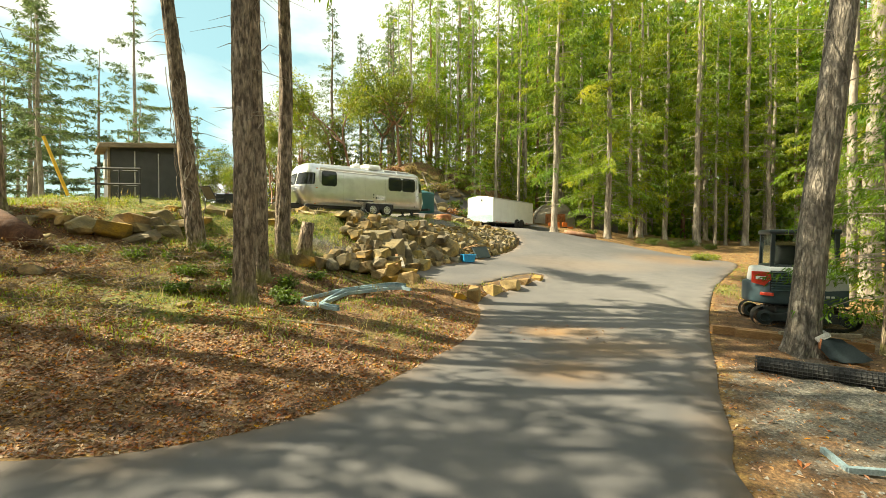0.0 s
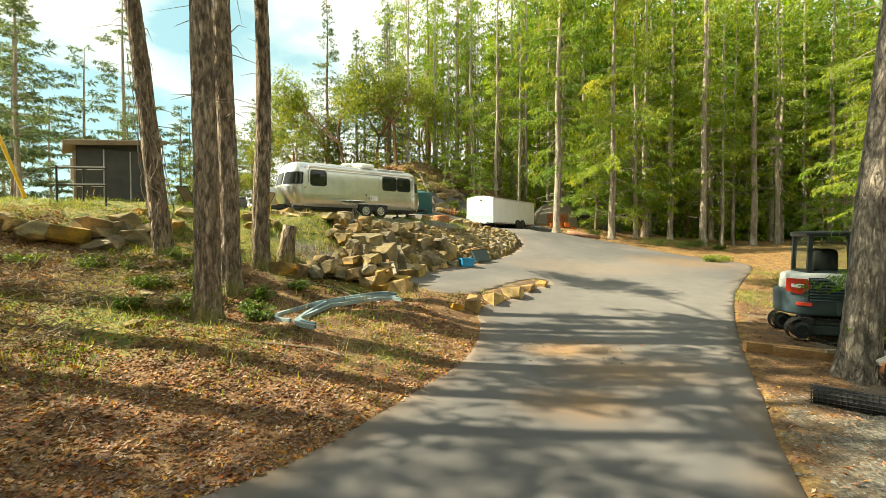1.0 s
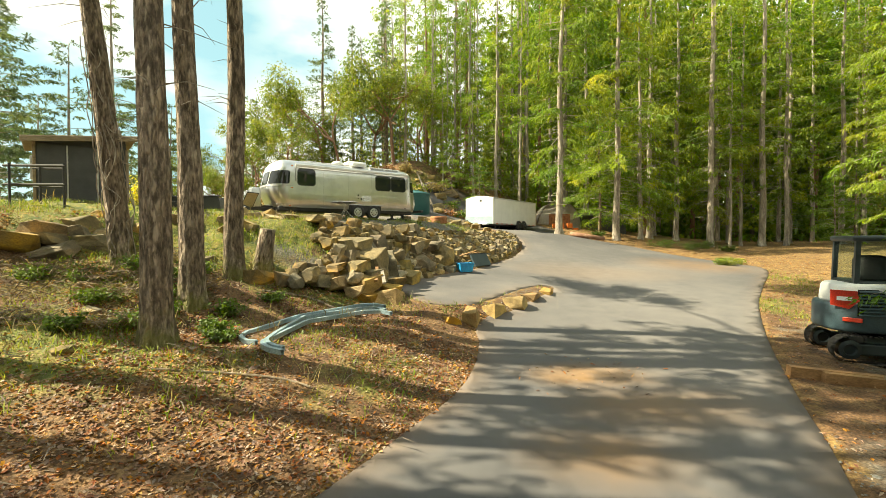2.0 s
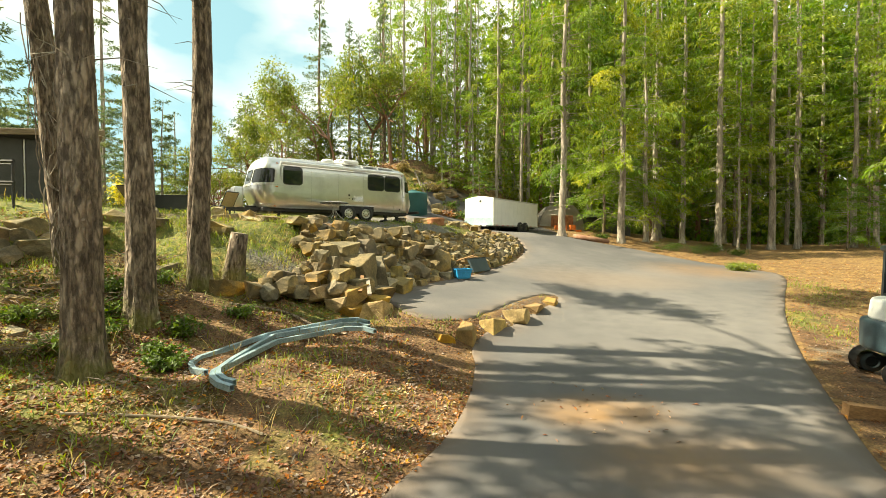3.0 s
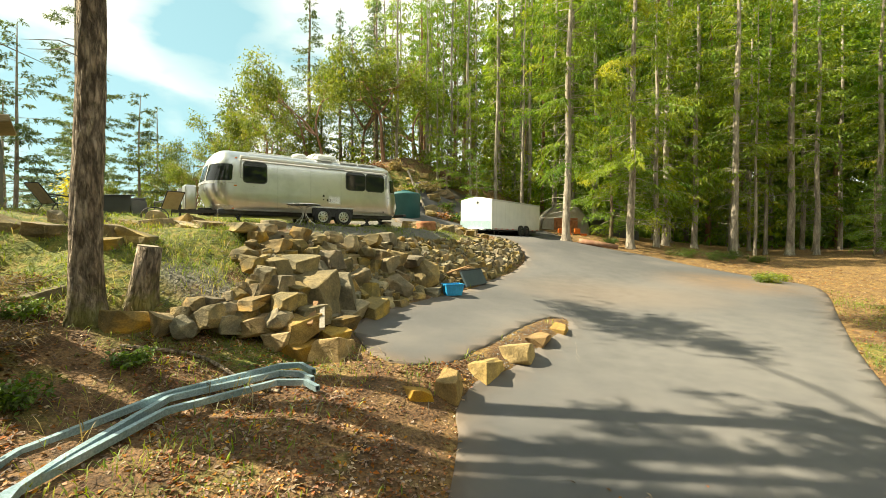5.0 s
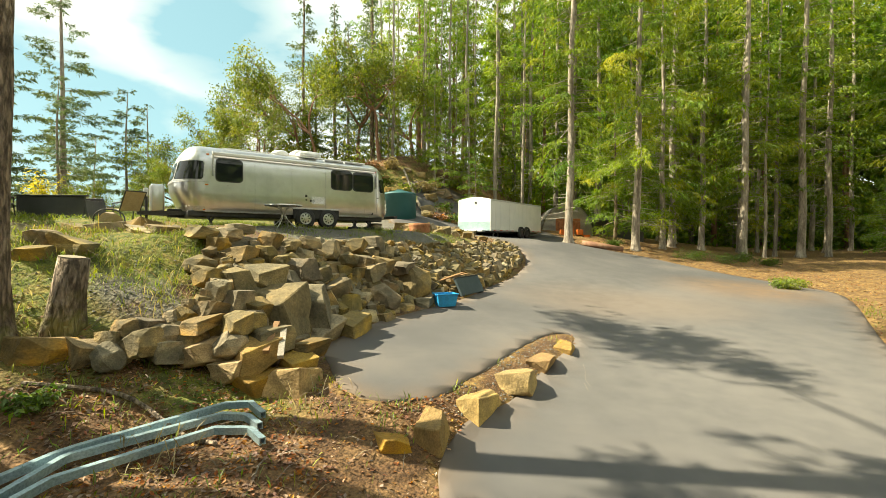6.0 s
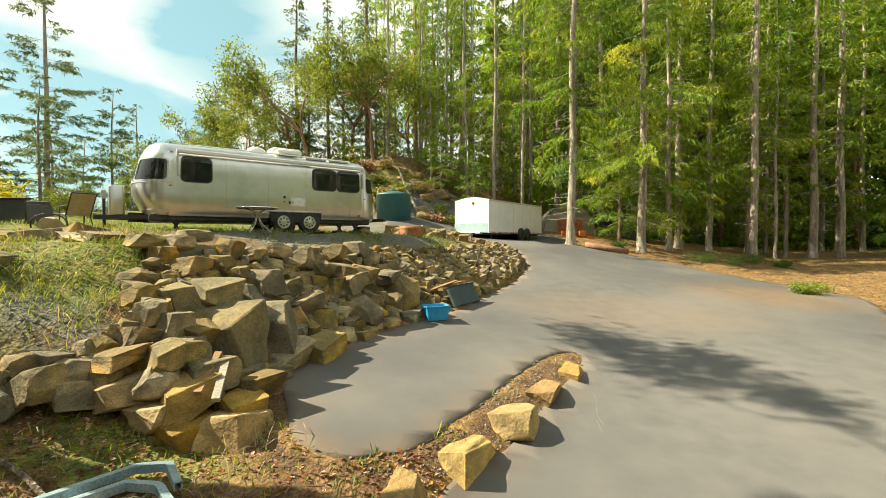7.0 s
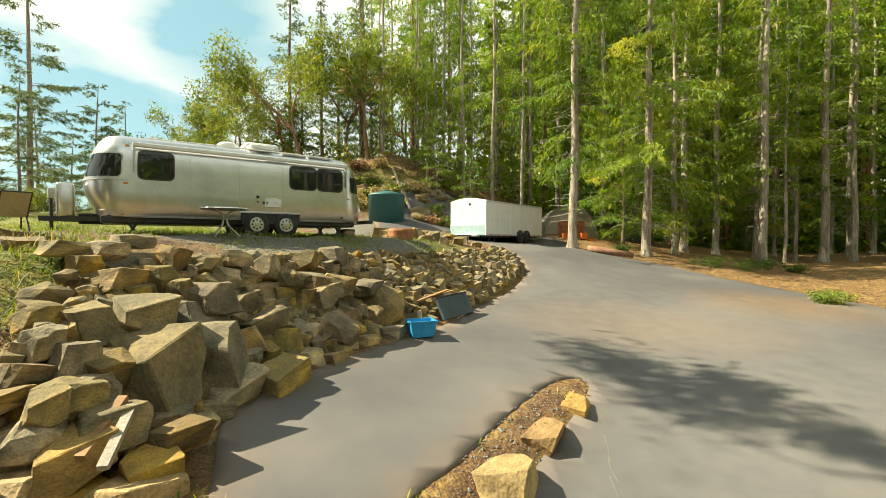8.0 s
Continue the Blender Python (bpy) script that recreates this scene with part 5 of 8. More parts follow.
def conifer_crown(height, start, reach, rng, axis, per_metre=9, sprays=10, spray=(0.5, 0.2), hang=0.25, rise=0.0, top=0.35, gap=0.15, ragged=0.35, shape=1.0, wood=True):
    """Limbs round the axis, longest low down, with foliage along their outer parts. Returns foliage and wood."""
    fv, ff, wv, wf, places, ways = [], [], [], [], [], []
    count = int((height - start) * per_metre)
    for i in range(count):
        z = start + (height - start) * ((i + rng.random()) / count)
        f = (z - start) / (height - start)
        if rng.random() < gap:
            continue
        length = reach * max(0.06, (1 - f) ** shape) * rng.uniform(1 - ragged, 1 + ragged * 0.6) * min(1, 0.55 + f * 4)
        a = rng.uniform(0, 6.283)
        out = np.array((math.cos(a), math.sin(a), 0))
        p0 = on_axis(axis, z)
        slope = rise + 0.5 * top * f - hang * 0.6 * (1 - f) + rng.uniform(-0.12, 0.12)
        def along(q):
            return p0 + out * length * q + np.array((0, 0, slope * length * q - hang * length * q * q * 0.5))
        if wood and length > 0.8:
            add_stick(wv, wf, p0, along(0.55), 0.012 + 0.014 * length, 0.012)
            add_stick(wv, wf, along(0.55), along(1.0), 0.012, 0.004)
        n = max(3, int(sprays * length / reach * (0.7 + 0.6 * rng.random())) + 2)
        q = np.minimum(0.22 + 0.8 * (np.arange(n) + rng.random(n)) / n, 1.0)[:, None]
        at = p0 + out * length * q + np.array((0, 0, 1.0)) * (slope * length * q - hang * length * q * q * 0.5) + rng.normal(0, 0.06, (n, 3))
        fan = np.cross((0, 0, 1), out) * rng.uniform(-0.3, 0.3, (n, 1)) * length * q - np.array((0, 0, 1.0)) * rng.uniform(0, 1, (n, 1)) ** 2 * (0.15 + hang) * 1.3
        at = at + fan
        side = (rng.choice((-1, 1), n) * rng.uniform(0.3, 1.2, n))[:, None]
        dirn = out + np.cross((0, 0, 1), out) * side + np.array((0, 0, 1.0)) * (rng.uniform(-0.5, 0.1, (n, 1)) - hang)
        places.append(at), ways.append(dirn)
    if places:
        p = np.concatenate(places)
        fv, ff = sprays_mesh(p, np.concatenate(ways), spray[0] * rng.uniform(0.6, 1.4, len(p)), spray[1] * rng.uniform(0.7, 1.4, len(p)), rng, hang)
    return (fv, ff), (wv, wf)


def bough_crown(height, start, reach, rng, axis, per_metre=5, twigs=5.0, sprays=7, spray=(0.3, 0.08), hang=0.3, rise=0.0, gap=0.25, ragged=0.5, shape=0.6, flat=1.0):
    """Separate boughs with gaps between them: each has side twigs, and each twig a row of small sprays."""
    wv, wf, places, ways = [], [], [], []
    count = int((height - start) * per_metre)
    for i in range(count):
        z = start + (height - start) * ((i + rng.random()) / count)
        f = (z - start) / (height - start)
        if rng.random() < gap:
            continue
        length = reach * max(0.07, (1 - f) ** shape) * rng.uniform(1 - ragged, 1 + ragged * 0.5) * min(1, 0.6 + f * 4)
        a = rng.uniform(0, 6.283)
        out = np.array((math.cos(a), math.sin(a), 0))
        perp = np.array((-out[1], out[0], 0))
        up = np.array((0, 0, 1.0))
        p0 = on_axis(axis, z)
        slope = rise + 0.35 * f - 0.4 * hang * (1 - f) + rng.uniform(-0.14, 0.14)
        if length > 0.7:
            mid = p0 + out * length * 0.5 + up * length * (0.5 * slope - 0.09 * hang)
            end = p0 + out * length + up * length * (slope - 0.4 * hang)
            add_stick(wv, wf, p0, mid, 0.010 + 0.007 * length, 0.011)
            add_stick(wv, wf, mid, end, 0.011, 0.003)
        n = max(3, int(length * twigs))
        q = np.minimum(0.2 + 0.8 * (np.arange(n) + rng.random(n)) / n, 1)[:, None]
        root = p0 + out * length * q + up * length * (slope * q - 0.4 * hang * q * q)
        side = np.where(np.arange(n) % 2, 1, -1)[:, None] * rng.uniform(0.25, 1.0, (n, 1))
        d = out * rng.uniform(0.3, 0.9, (n, 1)) + perp * side + up * rng.uniform(-1.0, 0.25, (n, 1)) * hang * 1.6
        tl = (0.25 + 0.3 * length * (1.15 - q)) * rng.uniform(0.6, 1.3, (n, 1))
        m = rng.uniform(0.1, 1.0, (n, sprays, 1))
        at = root[:, None] + d[:, None] * tl[:, None] * m - up * hang * tl[:, None] * m * m * 0.7 + rng.normal(0, 0.035, (n, sprays, 3))
        w = d[:, None] * 0.8 + rng.normal(0, 0.45, (n, sprays, 3)) * np.array((1, 1, 0.7 * flat)) - up * hang * rng.uniform(0.2, 1.6, (n, sprays, 1))
        places.append(at.reshape(-1, 3)), ways.append(w.reshape(-1, 3))
    p = np.concatenate(places)
    return sprays_mesh(p, np.concatenate(ways), spray[0] * rng.uniform(0.6, 1.4, len(p)), spray[1] * rng.uniform(0.7, 1.4, len(p)), rng, 0.5 * hang), (wv, wf)


def far_limb(fv, ff, wv, wf, axis, rng, z, way, clumps):
    """One long bare limb that ends in clumps of foliage."""
    p0 = on_axis(axis, z)
    tip = p0 + np.array(way)
    mid = (p0 + tip) / 2 + np.array((0, 0, 0.3))
    add_stick(wv, wf, p0, mid, 0.09, 0.06)
    add_stick(wv, wf, mid, tip, 0.06, 0.02)
    for dx, dy, size in clumps:
        c = tip + np.array((dx, dy, 0))
        add_stick(wv, wf, tip, c, 0.03, 0.01)
        n = int(380 * size)
        at = c + rng.normal(0, 1, (n, 3)) * np.array((0.34, 0.5, 0.12)) * size
        v, f = sprays_mesh(at, rng.normal(0, 1, (n, 3)), rng.uniform(0.2, 0.45, n), rng.uniform(0.08, 0.16, n), rng, 0.3)
        ff.extend([tuple(k + len(fv) for k in q) for q in f])
        fv.extend(v)


def conifer(name, height, start, reach, radius, seed, foliage, bark, label, lean=(0, 0), stubs=0, stub_zone=None, rugged=0.0, flare=1.5, limbs=(), **crown):
    rng = np.random.default_rng(seed)
    tree = thing(name, Matrix(), label, "tree")
    v, f, axis = trunk_shape(height, radius, rng, lean, rugged=rugged, flare=flare)
    part("trunk", mesh_of("trunk", v, f, True), bark, tree)
    (fv, ff), (wv, wf) = (bough_crown if "twigs" in crown else conifer_crown)(height, start, reach, rng, axis, **crown)
    for limb in limbs:
        far_limb(fv, ff, wv, wf, axis, rng, *limb)
    for _ in range(stubs):
        z = rng.uniform(*(stub_zone or (2.0, start + 1)))
        a, n = rng.uniform(0, 6.283), rng.uniform(0.3, 1.0) * reach * 0.6
        p = on_axis(axis, z)
        mid = p + np.array((math.cos(a), math.sin(a), rng.uniform(-0.2, 0.25))) * n * 0.5
        tip = mid + np.array((math.cos(a + rng.uniform(-0.4, 0.4)), math.sin(a), rng.uniform(-0.5, 0.1))) * n * 0.5
        add_stick(wv, wf, p, mid, 0.016, 0.01)
        add_stick(wv, wf, mid, tip, 0.01, 0.003)
    if wv:
        tagged(part("branchwork", mesh_of("branchwork", wv, wf), M["twig"], tree), kind="stuff")
    if fv:
        tagged(part("crown", mesh_of("crown", fv, ff), foliage, tree), kind="stuff")
    return tree


def broadleaf(name, height, spread, radius, seed, foliage, bark, label, leaf=0.16, clumps=70, per=26, start=0.35):
    """A crooked trunk that forks into limbs, with clumps of leaves at their ends."""
    rng = np.random.default_rng(seed)
    tree = thing(name, Matrix(), label, "tree")
    wv, wf, tips = [], [], []

    def limb(p, d, length, r, depth):
        steps = 4
        for k in range(steps):
            q = p + d * length / steps
            add_stick(wv, wf, p, q, r * (1 - 0.5 * k / steps), r * (1 - 0.5 * (k + 1) / steps))
            p, d = q, d + rng.normal(0, 0.16, 3) + np.array((0, 0, 0.05))
            d /= np.linalg.norm(d)
        if depth <= 1:
            tips.append(p)
        if depth == 0:
            return
        for _ in range(rng.integers(2, 4)):
            e = d + rng.normal(0, 0.55, 3) * np.array((1, 1, 0.6)) * spread
            limb(p, e / np.linalg.norm(e), length * rng.uniform(0.6, 0.85), r * 0.55, depth - 1)
    first = np.array((rng.normal(0, 0.12), rng.normal(0, 0.12), 1.0))
    limb(np.array((0, 0, -0.3)), first / np.linalg.norm(first), height * start, radius, 3)
    part("trunk", mesh_of("trunk", wv, wf, True), bark, tree)
    tips = np.array(tips)
    centres = tips[rng.integers(len(tips), size=clumps)] + rng.normal(0, 0.4, (clumps, 3)) - np.array((0, 0, 1.0)) * rng.uniform(0, 1.6, (clumps, 1))
    p = np.repeat(centres, per, 0) + rng.normal(0, 0.3, (clumps * per, 3)) * np.array((1, 1, 0.55))
    fv, ff = sprays_mesh(p, rng.normal(0, 1, p.shape), leaf * rng.uniform(0.7, 1.5, len(p)), leaf * rng.uniform(0.5, 0.9, len(p)), rng, 0.3)
    tagged(part("crown", mesh_of("crown", fv, ff), foliage, tree), kind="stuff")
    return tree


def put(tree, x, y, turn=0.0, scale=1.0, tall=1.0, z=None):
    return copy_thing(tree, Matrix.Translation((x, y, soil_z(x, y) - 0.05 if z is None else z)) @ Matrix.Rotation(turn, 4, "Z") @ Matrix.Diagonal((scale, scale, scale * tall, 1)))


def settle(tree, x, y, turn=0.0):
    tree.matrix_basis = Matrix.Translation((x, y, soil_z(x, y) - 0.05)) @ Matrix.Rotation(turn, 4, "Z")
    return tree


# the roadside firs with bare stems
FIR = "tall roadside fir with a bare, deeply furrowed grey-brown stem"
for x, y, r, tall, seed, lean in ((-4.5, 10.4, 0.235, 22, 11, (0.002, 0)), (-4.9, 12.25, 0.23, 21, 12, (-0.012, 0)), (-5.0, 14.4, 0.228, 20, 13, (0.006, 0)), (-5.35, 12.9, 0.14, 15, 15, (0.0, 0))):
    settle(conifer("fir_tree", tall, 9.0, 2.5 if y < 14 else 1.5, r, seed, M["needles"], M["bark"], FIR, lean, stubs=16, stub_zone=(4.0, 9.5), rugged=0.022, flare=1.35, per_metre=5, twigs=5, sprays=8, spray=(0.28, 0.09), hang=0.3, gap=0.3, shape=0.4), x, y)
# its two long limbs, out of view, are added to cast leafy shadows
settle(conifer("fir_tree", 20, 9.5, 2.4, 0.23, 14, M["needles"], M["bark"], "leaning fir with vine stems climbing its furrowed bark", (-0.115, 0.0), limbs=((13.6, (-0.4, 5.4, 0.2), ((-0.9, 1.0, 1.3), (0.3, 1.6, 1.2), (-1.3, 3.0, 1.4), (0.6, -0.4, 0.9))), (16.2, (3.2, 6.8, 0.4), ((0.0, 0.6, 1.3), (1.4, 1.2, 1.3), (2.6, 0.6, 1.2), (3.0, 2.4, 1.0)))), stubs=22, stub_zone=(2.5, 9), rugged=0.024, flare=1.3, per_metre=3, twigs=5, sprays=8, spray=(0.3, 0.1), hang=0.3, gap=0.35), -7.3, 13.7)
settle(conifer("fir_tree", 26, 9.5, 3.8, 0.262, 16, M["needles"], M["bark_grey"], "stout fir with pale plated bark beside the gravel", (0.105, 0.02), stubs=6, stub_zone=(5, 10), rugged=0.03, flare=1.4, per_metre=5, twigs=6, sprays=9, spray=(0.25, 0.08), hang=0.35), 7.22, 9.15)
vine_rng = np.random.default_rng(64)
for k in range(7):
    pts, a0, z0 = [], vine_rng.uniform(0, 6.28), soil_z(-7.3, 13.7)
    for q in np.linspace(0, 1, 16):
        zz = q * vine_rng.uniform(4.5, 5.5)
        rr = 0.27 - 0.012 * zz + 0.10 * vine_rng.random() * (q > 0.25)
        a = a0 + 1.8 * q + vine_rng.normal(0, 0.3)
        pts.append((-7.3 - 0.115 * zz + rr * math.cos(a), 13.7 + rr * math.sin(a), z0 + zz))
    tagged(part("vine_stem", tube(smooth_line(pts, 3), 0.012, 5), M["bark_pale"]), "pale twining vine stem on the leaning fir", "vine", "vines on the fir")
# one more fir, out of view, added to shade the near drive
settle(conifer("fir_tree", 20, 8.5, 2.5, 0.23, 19, M["needles"], M["bark"], FIR, (0.0, 0), stubs=10, stub_zone=(4.0, 9.5), per_metre=5, twigs=5, sprays=8, spray=(0.28, 0.09), hang=0.3, gap=0.3, shape=0.4), -9.6, 9.4)
# unseen firs off to the side, placed so their shade crosses the drive
shade_fir = conifer("fir_tree", 22, 11, 2.5, 0.26, 17, M["needles"], M["bark"], "tall fir with dark green boughs", (0, 0), stubs=12, stub_zone=(4, 11), per_metre=5, twigs=5, sprays=7, spray=(0.34, 0.12), hang=0.3, gap=0.45, shape=0.4)
settle(shade_fir, -11.8, 8.4)
for x, y, t, s in ((-15.4, 6.8, 1, 1.0), (-12.4, 11.0, 5, 1.1), (-12.9, 13.2, 3, 1.1), (-20.5, 7.6, 4, 1.0), (-25.0, 8.0, 0.5, 1.05), (-13.5, 4.4, 2.5, 1.05)):
    put(shade_fir, x, y, t, s)

# cedars at the wood's edge
CEDAR = "leafy cedar with drooping yellow-green boughs over its pale trunk"
cedars = [conifer("cedar_tree", 25, (5.6, 4.8, 3.4)[k], (4.6, 4.4, 4.0)[k], 0.27, 21 + k, M["cedar"], M["bark_pale"], CEDAR, (0.01 * (-1) ** k, 0), stubs=110, stub_zone=(1.5, 16), per_metre=5.5, twigs=5.5, sprays=(20, 20, 9)[k], spray=((0.2, 0.075), (0.2, 0.075), (0.3, 0.11))[k], hang=0.5, gap=0.3, shape=0.4, ragged=0.75) for k in range(3)]
settle(cedars[0], 9.4, 38.6)
settle(cedars[1], 14.1, 39.2, 2.0)
settle(cedars[2], 19.0, 44.2, 1.0)
for x, y, t, s in ((17.2, 41.9, 2.5, 0.8), (12.8, 49.5, 1.3, 1.0), (3.2, 45.5, 3.3, 0.42), (0.4, 46.2, 4.3, 0.36), (26.5, 47.5, 5.2, 1.0), (6.4, 52, 2.2, 0.8), (36, 50, 1.0, 1.0), (14.5, 48, 4.0, 1.0), (22, 50, 0.4, 1.0), (31, 54, 2.7, 1.0), (41, 47, 3.0, 0.9), (29, 60, 1.1, 1.1)):
    put(cedars[2], x, y, t, s)

# high-crowned forest firs
WOOD = "straight forest fir with a high green crown"
firs = [conifer("forest_fir", 29, 6, 3.6, 0.27, 31, M["cedar"], M["bark_pale"], WOOD, (0.006, 0), stubs=54, stub_zone=(2, 11), per_metre=5, twigs=5, sprays=5, spray=(0.34, 0.11), hang=0.4, gap=0.32, shape=0.45, ragged=0.65),
        conifer("forest_fir", 31, 12, 2.9, 0.2, 32, M["needles"], M["bark_pale"], WOOD, (-0.008, 0), stubs=50, stub_zone=(2, 13), per_metre=5, twigs=5, sprays=5, spray=(0.34, 0.11), hang=0.2, gap=0.34, shape=0.45, ragged=0.65),
        conifer("forest_fir", 27, 7, 2.6, 0.15, 33, M["needles"], M["bark_pale"], WOOD, (0.01, 0), stubs=50, stub_zone=(1.5, 8), per_metre=5, twigs=5, sprays=5, spray=(0.33, 0.105), hang=0.2, gap=0.36, shape=0.5, ragged=0.65)]
deep = [conifer("forest_fir", 32, 11, 3.6, 0.27, 34 + k, (M["cedar"], M["needles"])[k], (M["bark_pale"], M["bark_red"])[k], "fir deep in the wood with a high crown", (0, 0), stubs=20, stub_zone=(2, 9), per_metre=4, twigs=4, sprays=5, spray=(0.44, 0.14), hang=0.4, gap=0.25, shape=0.45, ragged=0.65) for k in range(2)]
settle(firs[0], 23.3, 42.2)
settle(firs[1], 32.0, 45.0)
settle(firs[2], 5.4, 46.5)
settle(deep[0], 40, 66)
settle(deep[1], 30, 70)
rng = np.random.default_rng(5)
placed = [(9.4, 38.6), (14.1, 39.2), (10.2, 44.2), (12.4, 45.2), (10.0, 47.5), (23.3, 42.2), (32, 45), (5.4, 46.5), (40, 66), (30, 70)]
spots = []
for x, y, lo in [(7.8, 47.2, 1), (26.3, 44.2, 1), (28.4, 46.0, 1), (29.6, 44.8, 1)] + [(rng.uniform(9, 66), rng.uniform(43, 84), 0) for _ in range(500)]:
    if x > 12 and y < 41 + 0.12 * (x - 12):
        continue
    if all((x - a) ** 2 + (y - b) ** 2 > (1.0 if lo else 8.5) for a, b in placed):
        placed.append((x, y))
        spots.append((x, y))
for x, y in spots[:76]:
    put(firs[rng.integers(3)] if y < 54 else deep[rng.integers(2)], x, y, rng.uniform(0, 6), rng.uniform(0.8, 1.1), rng.uniform(0.95, 1.1))
# the closed canopy that keeps the wood's floor dark
can_rng = np.random.default_rng(72)
n = 70000
cx2, cy2 = can_rng.uniform(14, 78, n), can_rng.uniform(55, 88, n)
tall = 13 + 19 * can_rng.random(n) + 3 * np.sin(cx2 * 0.8) * np.sin(cy2 * 0.7)
p = np.stack([cx2, cy2, soil(cx2, cy2) + tall], 1)
fv, ff = sprays_mesh(p, can_rng.normal(0, 1, (n, 3)), can_rng.uniform(0.6, 1.2, n), can_rng.uniform(0.28, 0.55, n), can_rng, 0.3)
tagged(part("wood_canopy", mesh_of("wood_canopy", fv, ff), M["needles"]), "closed needle canopy over the depth of the wood", "woods", kind="stuff")
# the wood to the right
for x, y, k, s in ((21, 12, 1, 1.0), (25, 20, 0, 1.0), (29, 27, 1, 1.0), (34, 34, 0, 1.1), (40, 39, 2, 1.0), (38, 25, 1, 1.0), (31, 15, 0, 1.1), (46, 44, 1, 1.1), (44, 32, 2, 1.0), (37, 40, 2, 1.0), (43, 42, 0, 1.0), (50, 48, 1, 1.0)):
    put(firs[k], x, y, rng.uniform(0, 6), s)
edge_fir = conifer("forest_fir", 30, 3.2, 3.0, 0.3, 38, M["cedar"], M["bark_pale"], "forest fir with low sunlit boughs near the gravel", (0.004, 0), stubs=40, stub_zone=(2, 11), per_metre=4.5, twigs=7, sprays=15, spray=(0.17, 0.05), hang=0.4, gap=0.3, shape=0.35, ragged=0.65)
settle(edge_fir, 15.0, 16.0)
put(edge_fir, 13.4, 15.0, 2.0, 0.55)
# the hill behind the caravan
for k in range(34):
    x, y = rng.uniform(-8, 9), rng.uniform(48.5, 72)
    put(firs[1 + rng.integers(2)] if y < 58 else deep[rng.integers(2)], x, y, rng.uniform(0, 6), rng.uniform(0.62, 0.85), rng.uniform(0.95, 1.2))

# unseen wood across the road, added behind the start of the walk
for k in range(13):
    a = 3.0 + 3.1 * k / 12 + rng.uniform(-0.05, 0.05)
    d = rng.uniform(22, 34)
    put(deep[k % 2], 4 + d * math.cos(a), 2 + d * math.sin(a), rng.uniform(0, 6), rng.uniform(0.75, 0.95))
# a belt of foliage added there to hold back light from the sky
back_rng = np.random.default_rng(73)
n = 36000
a, d = radians(-150) + radians(170) * back_rng.random(n), back_rng.uniform(26, 46, n)
bx, by = 6 + d * np.cos(a), 4 + d * np.sin(a)
p = np.stack([bx, by, soil(bx, by) + back_rng.random(n) ** 0.9 * (14 + 4 * np.sin(9 * a))], 1)
fv, ff = sprays_mesh(p, back_rng.normal(0, 1, (n, 3)), back_rng.uniform(1.2, 2.4, n), back_rng.uniform(0.7, 1.3, n), back_rng, 0.2)
tagged(part("roadside_woods", mesh_of("roadside_woods", fv, ff), M["needles"]), "unseen conifer foliage added across the road to block sky light", "woods", kind="stuff")

# open, sparse firs towards the shore
SPARSE = "sparse open fir with bare twigs against the sky"
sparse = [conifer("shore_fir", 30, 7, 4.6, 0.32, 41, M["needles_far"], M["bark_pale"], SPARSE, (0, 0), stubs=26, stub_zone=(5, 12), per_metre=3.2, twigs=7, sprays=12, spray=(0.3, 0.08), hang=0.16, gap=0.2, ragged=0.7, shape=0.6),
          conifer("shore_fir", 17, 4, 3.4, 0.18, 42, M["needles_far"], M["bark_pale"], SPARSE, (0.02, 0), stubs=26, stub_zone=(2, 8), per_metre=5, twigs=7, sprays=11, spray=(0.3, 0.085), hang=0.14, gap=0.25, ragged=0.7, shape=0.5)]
settle(sparse[0], -33, 49.5)
settle(sparse[1], -30, 40)
for x, y, k, s in ((-36, 40, 1, 1.25), (-27, 31, 1, 0.95), (-44, 48, 1, 1.3), (-24, 60, 1, 1.0), (-40, 62, 1, 1.2), (-29, 44, 1, 0.9), (-21, 55, 1, 0.9), (-48, 58, 0, 0.9), (-38, 34, 1, 1.2), (-31, 35, 1, 1.0), (-41, 43, 1, 1.2), (-26.5, 48, 1, 0.9), (-37, 55, 1, 1.2), (-31, 58, 1, 1.1), (-45, 38, 0, 0.8)):
    put(sparse[k], x, y, rng.uniform(0, 6), s)
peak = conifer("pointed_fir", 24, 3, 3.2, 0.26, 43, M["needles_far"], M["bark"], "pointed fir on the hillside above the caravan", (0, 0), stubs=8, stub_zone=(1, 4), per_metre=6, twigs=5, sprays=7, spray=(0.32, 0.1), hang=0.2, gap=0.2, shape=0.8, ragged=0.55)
settle(peak, -13.5, 56.4)
for x, y, s in ((-9.2, 52, 0.72), (-11.6, 54, 0.58), (-15.4, 53, 0.46), (-17.8, 55, 0.4), (-5.4, 50.5, 0.75), (-6.5, 58, 1.0), (-19, 62, 0.75), (-22.5, 60, 0.7), (-10, 62, 0.9)):
    put(peak, x, y, rng.uniform(0, 6), s)
MADRONE = "arbutus tree with crooked red limbs and glossy leaves"
madrones = [broadleaf("arbutus_tree", 13, 1.1, 0.24, 51 + k, M["leaves"], M["bark_red"], MADRONE, clumps=300, per=20, leaf=0.2) for k in range(2)]
settle(madrones[0], -9.5, 47)
settle(madrones[1], -4.4, 47.5)
